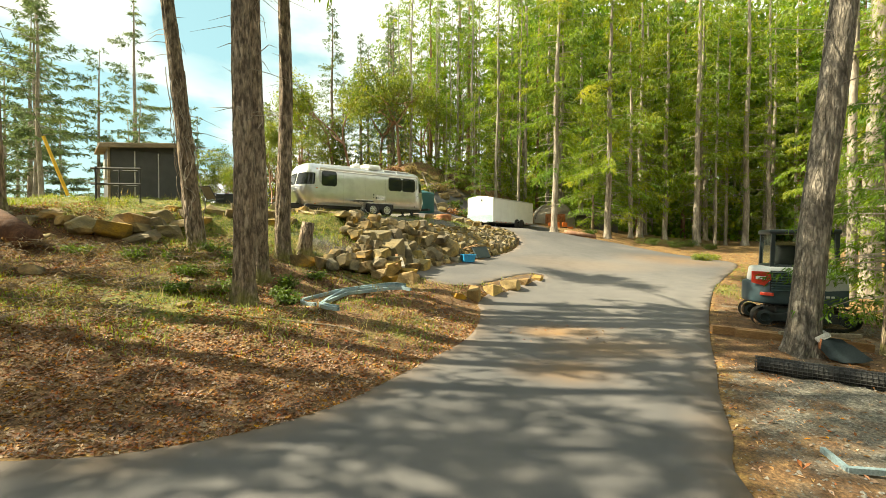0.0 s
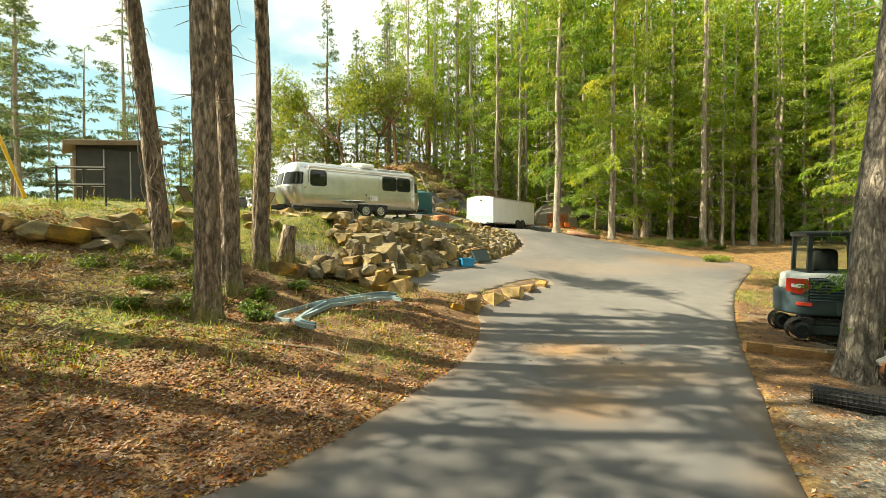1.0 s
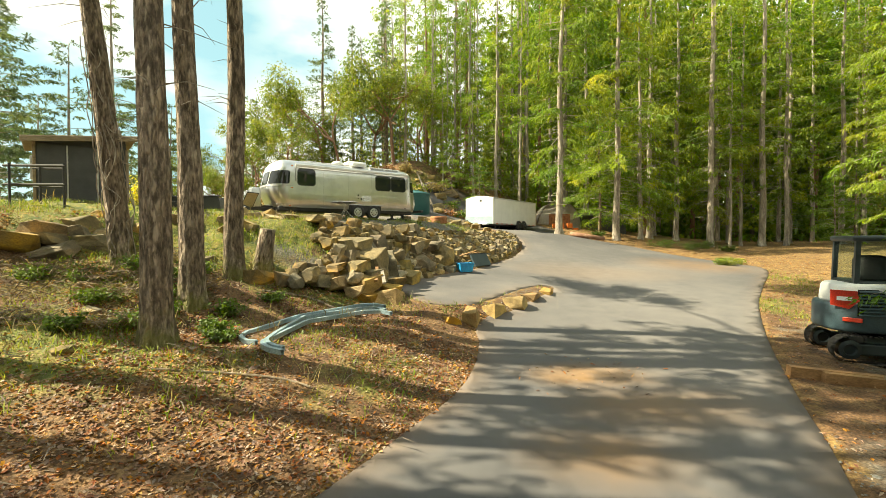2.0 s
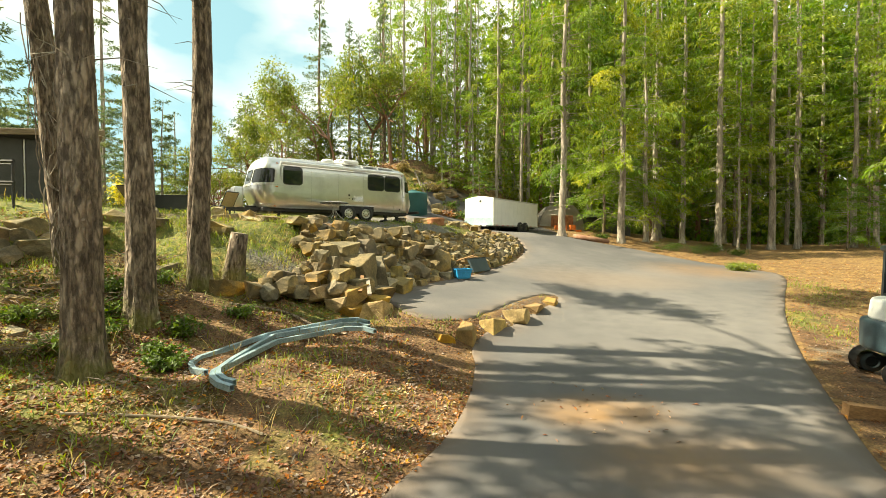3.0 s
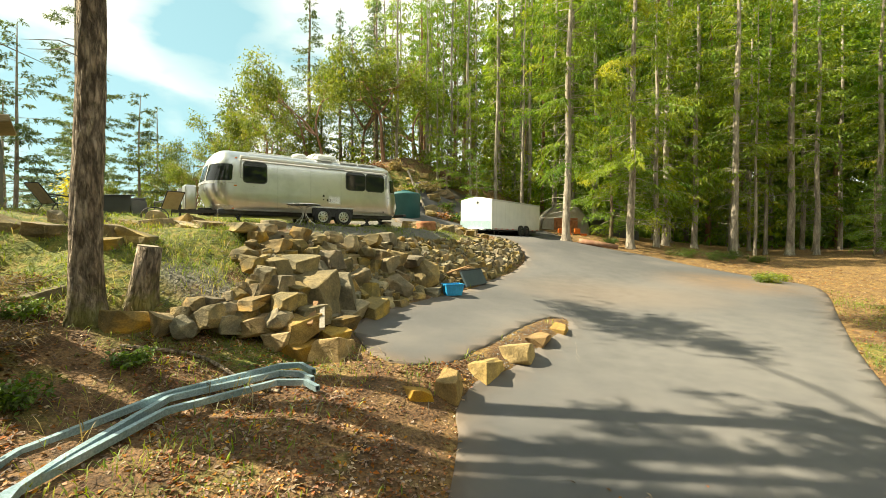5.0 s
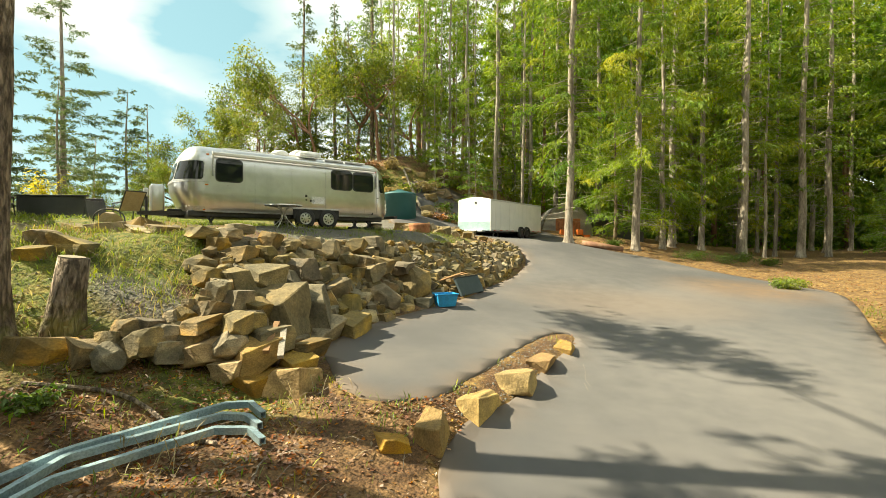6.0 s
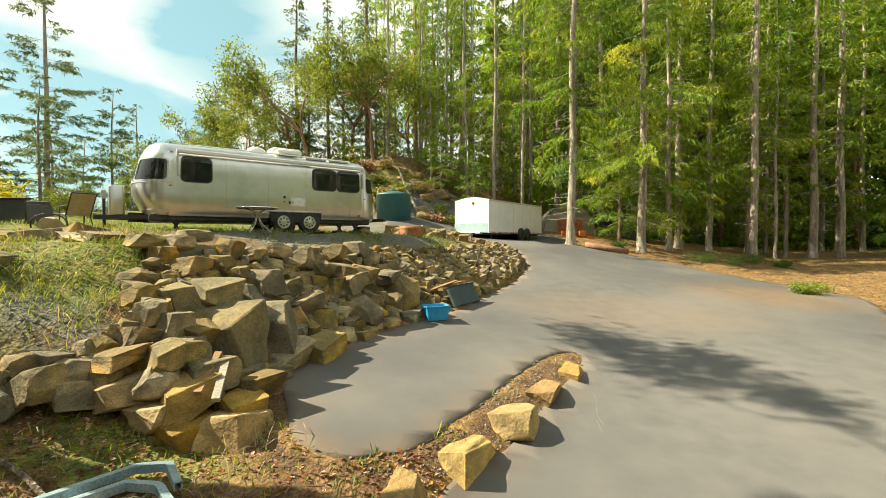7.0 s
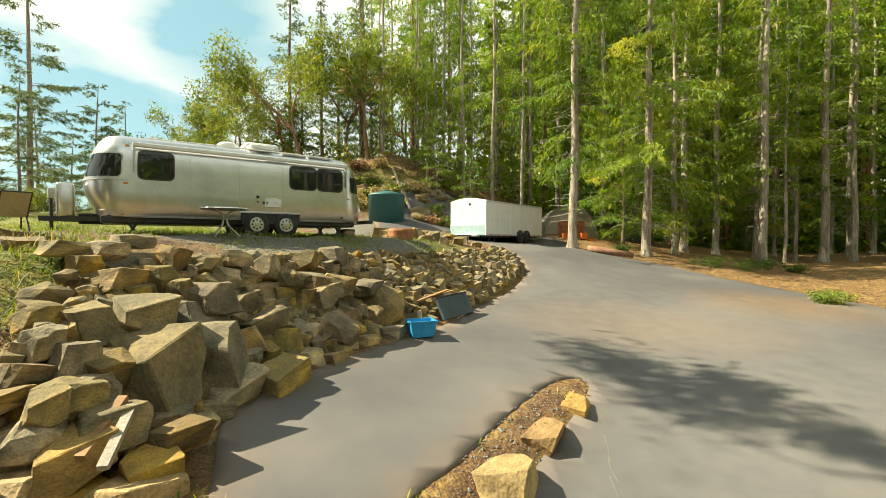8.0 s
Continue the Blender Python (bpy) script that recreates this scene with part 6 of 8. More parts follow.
for x, y, s in ((-15, 49, 0.85), (-12, 51, 1.05), (-7, 51, 1.1), (-18.5, 51, 0.8), (-1.5, 53, 1.0), (-22, 50, 0.75), (-27, 53, 0.75), (-17, 46, 0.7), (-20.5, 47, 0.6), (-13.6, 45.5, 0.7), (-24.5, 44, 0.55), (-29, 48, 0.6), (-18, 42, 0.45)):
    put(madrones[rng.integers(2)], x, y, rng.uniform(0, 6), s)
# the depth of the wood, behind all the single trees
far_rng = np.random.default_rng(71)
n = 12000
hx, hy = far_rng.uniform(-20, 10, n), far_rng.uniform(49, 60, n)
p = np.stack([hx, hy, soil(hx, hy) + far_rng.random(n) ** 1.4 * (4.0 + 1.5 * np.sin(hx * 1.3))], 1)
fv, ff = sprays_mesh(p, far_rng.normal(0, 1, (n, 3)), far_rng.uniform(0.25, 0.6, n), far_rng.uniform(0.14, 0.32, n), far_rng, 0.25)
tagged(part("hill_thicket", mesh_of("hill_thicket", fv, ff), M["leaves"]), "leafy thicket under the trees on the hill", "thicket", kind="stuff")
n = 42000
fx2 = far_rng.uniform(9, 110, n)
fy2 = 88 + 8 * np.sin(fx2 * 0.2) + far_rng.normal(0, 2.5, n) - np.clip(fx2 - 55, 0, 99) * 0.75
p = np.stack([fx2, fy2, soil(fx2, fy2) + far_rng.uniform(0, 1, n) ** 1.3 * (34 + 5 * np.sin(fx2 * 0.9))], 1)
fv, ff = sprays_mesh(p, far_rng.normal(0, 1, (n, 3)), far_rng.uniform(1.2, 2.4, n), far_rng.uniform(0.7, 1.3, n), far_rng, 0.2)
tagged(part("far_woods", mesh_of("far_woods", fv, ff), M["needles"]), "dense dark depth of the conifer wood", "woods", kind="stuff")
n = 26000
ux = far_rng.uniform(6, 90, n)
uy = 56 + 24 * far_rng.random(n) - np.clip(ux - 45, 0, 99) * 0.5
p = np.stack([ux, uy, soil(ux, uy) + far_rng.uniform(0, 1, n) ** 1.3 * 6], 1)
fv, ff = sprays_mesh(p, far_rng.normal(0, 1, (n, 3)), far_rng.uniform(0.5, 1.1, n), far_rng.uniform(0.3, 0.6, n), far_rng, 0.2)
tagged(part("undergrowth", mesh_of("undergrowth", fv, ff), M["needles"]), "shaded undergrowth deep in the wood", "undergrowth", kind="stuff")

# ---- sheds and yard things ----
M["shed_panel"] = material("dark_grey_panel", [(0.045, 0.048, 0.052), (0.07, 0.073, 0.078)], 2.0, 0.6, grain=0.12)
M["timber"] = material("sawn_timber", [(0.17, 0.085, 0.035), (0.26, 0.14, 0.058), (0.34, 0.2, 0.09)], 3.0, 0.75, bump=0.3, bump_scale=20, stretch=(0.2, 2, 2))
M["old_timber"] = material("weathered_timber", [(0.20, 0.15, 0.10), (0.30, 0.24, 0.17)], 4.0, 0.85, bump=0.3, bump_scale=20, stretch=(0.2, 2, 2))
M["tan"] = material("tan_mesh_cloth", [(0.36, 0.28, 0.20), (0.45, 0.36, 0.26)], 9, 0.9, grain=0.2, grain_scale=80)
M["green_tank"] = material("green_plastic", [(0.016, 0.088, 0.096), (0.024, 0.108, 0.117)], 1.2, 0.58, grain=0.08)
M["rust"] = material("rusty_iron", [(0.17, 0.065, 0.03), (0.30, 0.12, 0.055), (0.38, 0.19, 0.09)], 5, 0.9, bump=0.3)
M["yellow"] = material("yellow_plastic", [(0.7, 0.42, 0.02), (0.8, 0.5, 0.03)], 3, 0.5)
M["blue_bin"] = material("blue_plastic", [(0.015, 0.24, 0.52), (0.03, 0.32, 0.62)], 3, 0.45)
M["machine_white"] = material("machine_white", [(0.62, 0.63, 0.62), (0.72, 0.73, 0.72)], 2, 0.4, grain=0.06)
M["machine_grey"] = material("machine_grey", [(0.04, 0.062, 0.075), (0.065, 0.09, 0.105)], 2.5, 0.5, grain=0.12)
M["machine_red"] = material("machine_red", [(0.55, 0.035, 0.015), (0.62, 0.05, 0.02)], 3, 0.4)
M["fabric"] = material("grey_tarpaulin", [(0.36, 0.33, 0.29), (0.46, 0.43, 0.38)], 1.5, 0.7)
M["orange"] = material("orange_paint", [(0.6, 0.13, 0.02), (0.7, 0.2, 0.04)], 2, 0.5)
M["cut_wood"] = material("cut_wood", [(0.20, 0.165, 0.12), (0.30, 0.25, 0.18)], 6, 0.8)
M["pale_board"] = material("pale_board", [(0.24, 0.21, 0.17), (0.34, 0.3, 0.25)], 5, 0.7)
M["cab_dark"] = material("cab_dark", [(0.012, 0.02, 0.024), (0.02, 0.03, 0.035)], 3, 0.4, grain=0.1)
M["slate"] = material("slate_paint", [(0.03, 0.055, 0.07), (0.045, 0.078, 0.095)], 2.5, 0.45, grain=0.15)
M["moss"] = material("moss", [(0.06, 0.075, 0.012), (0.12, 0.13, 0.02)], 6, 0.95, bump=0.6, bump_scale=30)
M["pebble_pale"] = material("pale_dust", [(0.13, 0.12, 0.11), (0.18, 0.165, 0.145)], 9, 0.9)
M["clear_glass"] = material("table_glass", [(0.25, 0.3, 0.3), (0.3, 0.34, 0.34)], 1, 0.05, grain=0.0)


def box_at(x0, x1, y0, y1, z0, z1, bevel=0.01):
    return block(x1 - x0, y1 - y0, z1 - z0, bevel, m=Matrix.Translation(((x0 + x1) / 2, (y0 + y1) / 2, (z0 + z1) / 2)))


def make_shed():
    shed = thing("shed", Matrix.Translation((-12.28, 16.9, 3.93)) @ Matrix.Rotation(radians(40), 4, "Z"), "small dark-grey panelled shed with a flat tan-edged roof", "shed")
    part("wall", box_at(0.03, 2.42, 0.03, 2.2, -0.4, 1.9), M["shed_panel"], shed, "dark grey walls")
    for k in range(3):
        part("panel", box_at(0.10 + 0.77 * k, 0.80 + 0.77 * k, -0.005, 0.03, -0.3, 1.86, 0.006), M["shed_panel"], shed)
    for x in (0.0, 2.37):
        part("corner_post", box_at(x, x + 0.08, -0.03, 0.05, -0.3, 1.9), M["old_timber"], shed, "pale timber corner post")
    for k in range(1, 3):
        part("batten", box_at(0.045 + 0.77 * k, 0.085 + 0.77 * k, -0.015, 0.03, -0.3, 1.86, 0.004), M["trim"], shed)
    part("side_window", box_at(-0.07, 0.03, 0.3, 0.9, 0.8, 1.5), M["trim"], shed, "pale window frame")
    slope = Matrix.Rotation(radians(-7), 4, "Y")
    part("fascia", block(3.0, 0.04, 0.16, 0.01, m=Matrix.Translation((1.22, -0.3, 2.08)) @ slope), M["old_timber"], shed, "tan roof fascia")
    part("roof", block(3.0, 2.8, 0.07, 0.02, m=Matrix.Translation((1.22, 1.1, 2.15)) @ slope), M["old_timber"], shed, "flat overhanging roof")
    part("gable_infill", block(2.36, 2.1, 0.34, 0.01, m=Matrix.Translation((1.22, 1.12, 1.9)) @ slope), M["shed_panel"], shed)
    return shed


make_shed()

rack = thing("pipe_rack", Matrix.Translation((-11.75, 15.4, 3.72)), "black steel rack with two long rails on the lawn", "rack")
for z in (0.6, 1.12):
    part("rail", tube([(0, 0, z), (1.62, 0.1, z)], 0.035), M["dark_steel"], rack, "black rail")
    part("cross_bar", tube([(0.5, 0.35, z - 0.03), (1.3, 0.4, z - 0.03)], 0.025), M["dark_steel"], rack)
for x, y in ((0.16, 0), (1.58, 0.1), (0.7, 0.35)):
    part("post", tube([(x, y, -0.3), (x, y, 1.18)], 0.03), M["dark_steel"], rack)

guard = thing("guy_guard", Matrix.Translation((0, 0, 0)), "yellow plastic guard on a leaning guy wire", "wire guard")
part("sleeve", tube([(-12.2, 15.0, 3.9), (-12.97, 15.0, 5.8)], 0.05), M["yellow"], guard, "yellow sleeve")
part("wire", tube([(-12.97, 15.0, 5.8), (-17.2, 15.0, 16.5)], 0.008, 5), M["dark_steel"], guard)


def make_chair(x, y, turn):
    """A sling chair of steel tube."""
    c = thing("patio_chair", Matrix.Translation((x, y, soil_z(x, y))) @ Matrix.Rotation(radians(turn), 4, "Z") @ Matrix.Scale(0.86, 4), "reclining patio chair with tan mesh sling and dark frame", "chair", "patio chairs")
    for s in (-0.28, 0.28):
        part("side_frame", tube([(s, -0.28, 0.0), (s, -0.22, 0.4), (s, 0.22, 0.34), (s, 0.68, 0.92)], 0.018), M["dark_steel"], c, "dark steel tube")
        part("rear_leg", tube([(s, 0.2, 0.34), (s, 0.42, 0.0)], 0.016), M["dark_steel"], c)
        part("armrest", tube([(s, -0.24, 0.58), (s, 0.42, 0.6)], 0.022), M["dark_steel"], c)
        part("arm_post", tube([(s, -0.24, 0.58), (s, -0.22, 0.38)], 0.014), M["dark_steel"], c)
    seat = block(0.54, 0.46, 0.015, 0.005, m=Matrix.Translation((0, 0.0, 0.375)) @ Matrix.Rotation(radians(-7), 4, "X"))
    part("seat", seat, M["tan"], c)
    part("backrest", block(0.54, 0.72, 0.015, 0.005, m=Matrix.Translation((0, 0.45, 0.63)) @ Matrix.Rotation(radians(51.5), 4, "X")), M["tan"], c, "tan mesh sling back")
    part("top_bar", tube([(-0.28, 0.68, 0.92), (0.28, 0.68, 0.92)], 0.018), M["dark_steel"], c)
    return c


make_chair(-7.4, 20.6, 236)
make_chair(-9.4, 19.05, 165)

planter = thing("raised_bed", Matrix.Translation((-9.0, 20.1, soil_z(-9.0, 20.1))), "low dark-grey slab-sided raised bed on the lawn", "raised bed")
part("side_panel", box_at(-0.85, 0.85, 0, 0.06, -0.1, 0.6), M["shed_panel"], planter)
part("side_panel", box_at(-0.85, 0.85, 0.64, 0.70, -0.1, 0.6), M["shed_panel"], planter)
part("end_panel", block(0.05, 0.7, 0.62, 0.01, m=Matrix.Translation((0.9, 0.35, 0.2)) @ Matrix.Rotation(radians(-9), 4, "Y")), M["shed_panel"], planter)
part("end_panel", box_at(-0.91, -0.85, 0, 0.7, -0.1, 0.6), M["shed_panel"], planter)
part("soil_fill", box_at(-0.85, 0.85, 0.06, 0.64, -0.1, 0.45), M["soil"], planter, "dark soil")
part("cap", box_at(-0.93, 0.93, -0.03, 0.09, 0.6, 0.64), M["dark_steel"], planter)

# the patio chair's arched near arm, built as a separate loop
hoop = thing("garden_hoop", Matrix.Translation((-7.0, 19.4, soil_z(-7.0, 19.4))), "low black loop with a tan cloth, for the patio chair's arched arm", "hoop")
part("ring", tube([(0.36 * math.cos(a), 0.1 * math.sin(2 * a), 0.36 * math.sin(a)) for a in np.linspace(0, math.pi, 14)], 0.016), M["dark_steel"], hoop)
bm = bmesh.new()
fan = [bm.verts.new((0.32 * math.cos(a), 0.03 + 0.03 * math.sin(5 * a), 0.30 * math.sin(a))) for a in np.linspace(0.1, math.pi - 0.1, 12)]
bm.faces.new(fan)
bmesh.ops.solidify(bm, geom=bm.faces[:], thickness=0.012)
part("cloth", bm, M["tan"], hoop, "tan cloth")

table_at = caravan_at @ Matrix.Translation((3.18, -0.75, 0.0))
tx, ty = table_at.translation.x, table_at.translation.y
table = thing("patio_table", Matrix.Translation((tx, ty, soil_z(tx, ty))) @ Matrix.Rotation(radians(37), 4, "Z"), "small glass-topped patio table with curved steel legs", "table")
part("tabletop", lathe([(0.55, 0.70), (0.565, 0.71), (0.55, 0.722)], 32), M["clear_glass"], table, "glass tabletop", True)
part("rim_band", lathe([(0.555, 0.69), (0.58, 0.705), (0.555, 0.73)], 32, cap=False), M["trim"], table)
for k in range(4):
    a = math.pi / 4 + k * math.pi / 2
    c, s = math.cos(a), math.sin(a)
    part("leg", tube(smooth_line([(0.4 * c, 0.4 * s, 0.69), (0.10 * c, 0.10 * s, 0.58), (0.10 * c, 0.10 * s, 0.3), (0.42 * c, 0.42 * s, 0.0)], 5), 0.015, 6), M["trim"], table, "bent steel leg")

tank = thing("water_tank", Matrix.Translation((-1.75, 38.5, 4.72)), "round dark-green plastic water tank on a gravel mound", "tank")
part("body", lathe([(1.06, -0.4), (1.06, 1.5), (1.09, 1.52), (1.09, 1.56), (1.0, 1.64), (0.3, 1.8), (0.28, 1.8)], 48), M["green_tank"], tank, "", True)
part("lid", lathe([(0.25, 1.78), (0.25, 1.85), (0.2, 1.87)], 20), M["green_tank"], tank)

pit = thing("fire_ring", Matrix.Translation((0.1, 28.0, soil_z(0.1, 28.0))), "rusty round steel fire ring on the terrace", "fire ring")
part("ring", lathe([(0.42, 0.0), (0.47, 0.12), (0.42, 0.2), (0.47, 0.3), (0.44, 0.42), (0.38, 0.42), (0.40, 0.2), (0.38, 0.0)], 28, cap=False), M["rust"], pit, "", True)
part("ash_bed", lathe([(0.39, 0.12), (0.2, 0.2), (0.01, 0.22)], 20), M["soil"], pit)

bin_ob = thing("storage_tote", Matrix.Translation((1.2, 21.2, soil_z(1.2, 21.2) + 0.03)) @ Matrix.Rotation(radians(20), 4, "Z") @ Matrix.Scale(1.05, 4), "bright blue plastic storage tote beside the boulder wall", "tote")
bm = bmesh.new()
low = [bm.verts.new((x * 0.23, y * 0.16, 0)) for x, y in ((-1, -1), (1, -1), (1, 1), (-1, 1))]
top = [bm.verts.new((x * 0.29, y * 0.20, 0.34)) for x, y in ((-1, -1), (1, -1), (1, 1), (-1, 1))]
top_in = [bm.verts.new((x * 0.27, y * 0.18, 0.34)) for x, y in ((-1, -1), (1, -1), (1, 1), (-1, 1))]
low_in = [bm.verts.new((x * 0.21, y * 0.14, 0.03)) for x, y in ((-1, -1), (1, -1), (1, 1), (-1, 1))]
bm.faces.new(low[::-1]), bm.faces.new(low_in)
for a, b in ((low, top), (top, top_in), (top_in, low_in)):
    for k in range(4):
        bm.faces.new((a[k], a[(k + 1) % 4], b[(k + 1) % 4], b[k]))
part("tub", bm, M["blue_bin"], bin_ob)
for s in (-1, 1):
    part("rim_lip", box_at(-0.31, 0.31, s * 0.205 - 0.015, s * 0.205 + 0.015, 0.31, 0.345), M["blue_bin"], bin_ob)
    part("handle", box_at(s * 0.30 - 0.015, s * 0.30 + 0.015, -0.09, 0.09, 0.29, 0.33), M["blue_bin"], bin_ob)

x, y = 2.1, 23.2
board = thing("dark_panel", Matrix.Translation((x, y, soil_z(x, y) + 0.02)) @ Matrix.Rotation(radians(60), 4, "Z"), "dark slab panel leaning on the boulder wall", "panel")
part("slab", block(1.6, 0.09, 0.6, 0.02, m=Matrix.Translation((0, 0.12, 0.3)) @ Matrix.Rotation(radians(-26), 4, "X")), M["machine_grey"], board)
part("edge_strip", block(1.62, 0.1, 0.05, 0.01, m=Matrix.Translation((0, 0.25, 0.57)) @ Matrix.Rotation(radians(-26), 4, "X")), M["black"], board)
for k, (a, b) in enumerate((((0.53, 22.6, 1.98), (1.95, 24.0, 2.16)), ((0.62, 22.4, 1.92), (1.8, 23.5, 2.24)))):
    plank = part("plank", tube([a, b], 0.06, square=0.035), M["timber"], None, "")
    tagged(plank, "sawn board lying on the boulder wall", "plank", "boards on the wall")
for k, (a, b, mat, word) in enumerate((((-1.5, 15.02, 1.66), (-1.56, 15.66, 1.98), "timber", "short sawn timber lying on the rocks"), ((-1.26, 14.96, 1.6), (-1.42, 15.58, 1.92), "pale_board", "white-faced board lying on the rocks"))):
    tagged(part("timber_offcut", tube([a, b], 0.045, square=0.06), M[mat]), word, "timber", "offcuts on the rocks")

# bent galvanised rails on the bank
M["rail_steel"] = material("weathered_zinc", [(0.25, 0.36, 0.42), (0.38, 0.49, 0.55)], 3, 0.4, 0.5, bump=0.06)
for line in ([(-2.96, 10.71, 0.99), (-3.22, 10.86, 0.98), (-3.42, 11.14, 0.98), (-3.49, 11.47, 0.99), (-2.96, 13.02, 1.05), (-2.85, 13.17, 1.06), (-1.79, 14.34, 1.11), (-1.47, 14.39, 1.12), (-1.13, 13.97, 1.13)],
             [(-2.31, 10.18, 1.01), (-2.49, 10.29, 1.01), (-2.68, 10.51, 1.01), (-2.8, 10.74, 1.01), (-2.84, 11.32, 1.02), (-2.82, 13.0, 1.04), (-1.72, 14.12, 1.06), (-1.37, 14.05, 1.07), (-1.09, 13.77, 1.07)],
             [(-2.27, 10.02, 0.99), (-2.52, 10.19, 0.99), (-2.75, 10.46, 0.99), (-2.85, 10.73, 0.99), (-2.78, 11.22, 1.0), (-2.62, 12.58, 1.02), (-1.61, 13.72, 1.04), (-1.18, 13.69, 1.05), (-0.91, 13.4, 1.05)]):
    rail = thing("steel_rail", Matrix(), "bent galvanised steel channel lying on the leaf-strewn bank", "steel rail", "rails on the bank")
    pts, keep = [Vector(p) for p in line], []
    for k, (a, b) in enumerate(zip(pts, pts[1:])):
        keep += [a, a.lerp(b, 0.5)] if k < 3 or (b - a).length < 0.5 else [a.lerp(b, 0.03), a.lerp(b, 0.1), a.lerp(b, 0.9), a.lerp(b, 0.97)]
    line = smooth_line(keep + [pts[-1]], 2)
    part("web", tube([p + Vector((0, 0, 0.03)) for p in line], 0.036, square=0.012), M["rail_steel"], rail, "flat zinc-grey top")
    for side in (-1, 1):
        edge = []
        for k, p in enumerate(line):
            d = (line[min(k + 1, len(line) - 1)] - line[max(k - 1, 0)]).normalized()
            edge.append(p + Vector((d.y, -d.x, 0)) * 0.031 * side - Vector((0, 0, 0.005)))
        part("flange", tube(edge, 0.005, square=0.07), M["rail_steel"], rail)
        part("lip", tube([q - Vector((0, 0, 0.04)) + (p - q) * 0.3 for p, q in zip(line, edge)], 0.014, square=0.01), M["rail_steel"], rail)

# cut stump
rng = np.random.default_rng(3)
stump = thing("tree_stump", Matrix.Translation((-4.58, 15.1, soil_z(-4.58, 15.1) - 0.05)) @ Matrix.Rotation(radians(8), 4, "Y"), "tall sawn stump with furrowed bark and mossy foot", "stump")
v, f, _ = trunk_shape(14, 0.215, rng, flare=1.35, sides=14, sink=0.2)
keep = [i for i, p in enumerate(v) if p[2] < 1.2]
ring = len(keep) // 14
part("bark", mesh_of("bark", v[:len(keep)], [q for q in f if max(q) < len(keep)] + [tuple(range(len(keep) - 14, len(keep)))], True), M["bark"], stump)
part("cut_top", lathe([(0.165, 1.09), (0.17, 1.12)], 14), M["cut_wood"], stump, "pale sawn top")

# log, stick and timbers on the ground
log = thing("rotten_log", Matrix(), "thick reddish rotten log lying on the bank", "log")
part("stem", tube([(-13.6, 13.3, 3.35), (-12.2, 12.6, 2.95), (-10.75, 12.0, 2.45)], [0.36, 0.34, 0.30], 14), M["rotten"], log, "", True)
stick = [(-3.9, 9.3), (-3.0, 9.62), (-2.2, 9.7), (-1.7, 9.6)]
tagged(part("dead_branch", tube(smooth_line([(x, y, soil_z(x, y) + 0.035) for x, y in stick], 5), 0.019, 6), M["old_timber"]), "long grey dead branch lying in the leaves", "branch")
far_stick = [(-4.1, 13.9), (-3.0, 14.1), (-2.0, 13.7), (-1.5, 13.5)]
tagged(part("dead_branch", tube(smooth_line([(x, y, soil_z(x, y) + 0.05) for x, y in far_stick], 5), 0.028, 6), M["bark"]), "mossy dead branch lying across the bank", "branch")
for a, b, h in (((6.35, 10.75), (9.0, 10.1), 0.10), ((6.75, 10.5), (9.3, 9.85), 0.09)):
    tagged(part("timber_beam", tube([(a[0], a[1], soil_z(*a) + h), (b[0], b[1], soil_z(*b) + h)], 0.09, square=0.2), M["timber"]), "squared orange-brown timber lying beside the digger", "timber", "timbers by the digger")
tagged(part("timber_beam", tube([(7.55, 10.2, 0.46), (9.1, 9.9, 0.46)], 0.06, square=0.07), M["cut_wood"]), "short pale timber lying on the beams", "timber", "timbers by the digger")

fallen = thing("fallen_log", Matrix(), "orange-brown fallen log at the edge of the wood", "log")
part("stem", tube([(10.0, 37.6, 3.15), (11.0, 37.2, 2.98), (12.3, 36.7, 2.75)], [0.17, 0.18, 0.15], 12), M["bark_red"], fallen, "", True)
snag = thing("leaning_snag", Matrix(), "bleached dead trunk leaning on the hillside", "dead tree")
part("stem", tube([(-0.2, 41.0, 4.9), (-1.2, 42.3, 7.0), (-1.9, 43.2, 8.6)], [0.13, 0.1, 0.06], 8), M["bark_pale"], snag)

# roll of black mesh, steel bracket and bucket by the stout fir
roll = thing("mesh_roll", Matrix.Translation((6.75, 7.25, soil_z(6.75, 7.25) + 0.15)) @ Matrix.Rotation(radians(-40), 4, "Z"), "long roll of black plastic fencing mesh on the gravel", "mesh roll")
part("core", tube([(-1.42, 0, 0), (1.5, 0, 0)], 0.115, 16), M["black"], roll, "rolled black mesh")
mesh_bm = bmesh.new()
for k in range(46):
    x = -1.44 + 2.96 * k / 45
    lathe([(0.128, -0.006), (0.138, 0), (0.128, 0.006)], 14, Matrix.Translation((x, 0, 0)) @ Matrix.Rotation(radians(90), 4, "Y"), mesh_bm, cap=False)
for k in range(14):
    a = 2 * math.pi * k / 14
    tube([(-1.46, 0.134 * math.cos(a), 0.134 * math.sin(a)), (1.52, 0.134 * math.cos(a), 0.134 * math.sin(a))], 0.006, 4, mesh_bm)
tagged(part("netting", mesh_bm, M["dark_steel"], roll, "black mesh strands"), kind="stuff")

bracket = thing("steel_bracket", Matrix.Translation((4.28, 4.78, soil_z(4.28, 4.78) + 0.035)), "pale blue-grey angled steel bar lying on the gravel", "steel bar")
part("long_leg", tube([(0, 0, 0), (0.9, -0.14, 0.0)], 0.028, square=0.06), M["rail_steel"], bracket)
part("short_leg", tube([(0.0, -0.02, 0), (0.09, 0.42, 0.02)], 0.028, square=0.06), M["rail_steel"], bracket)

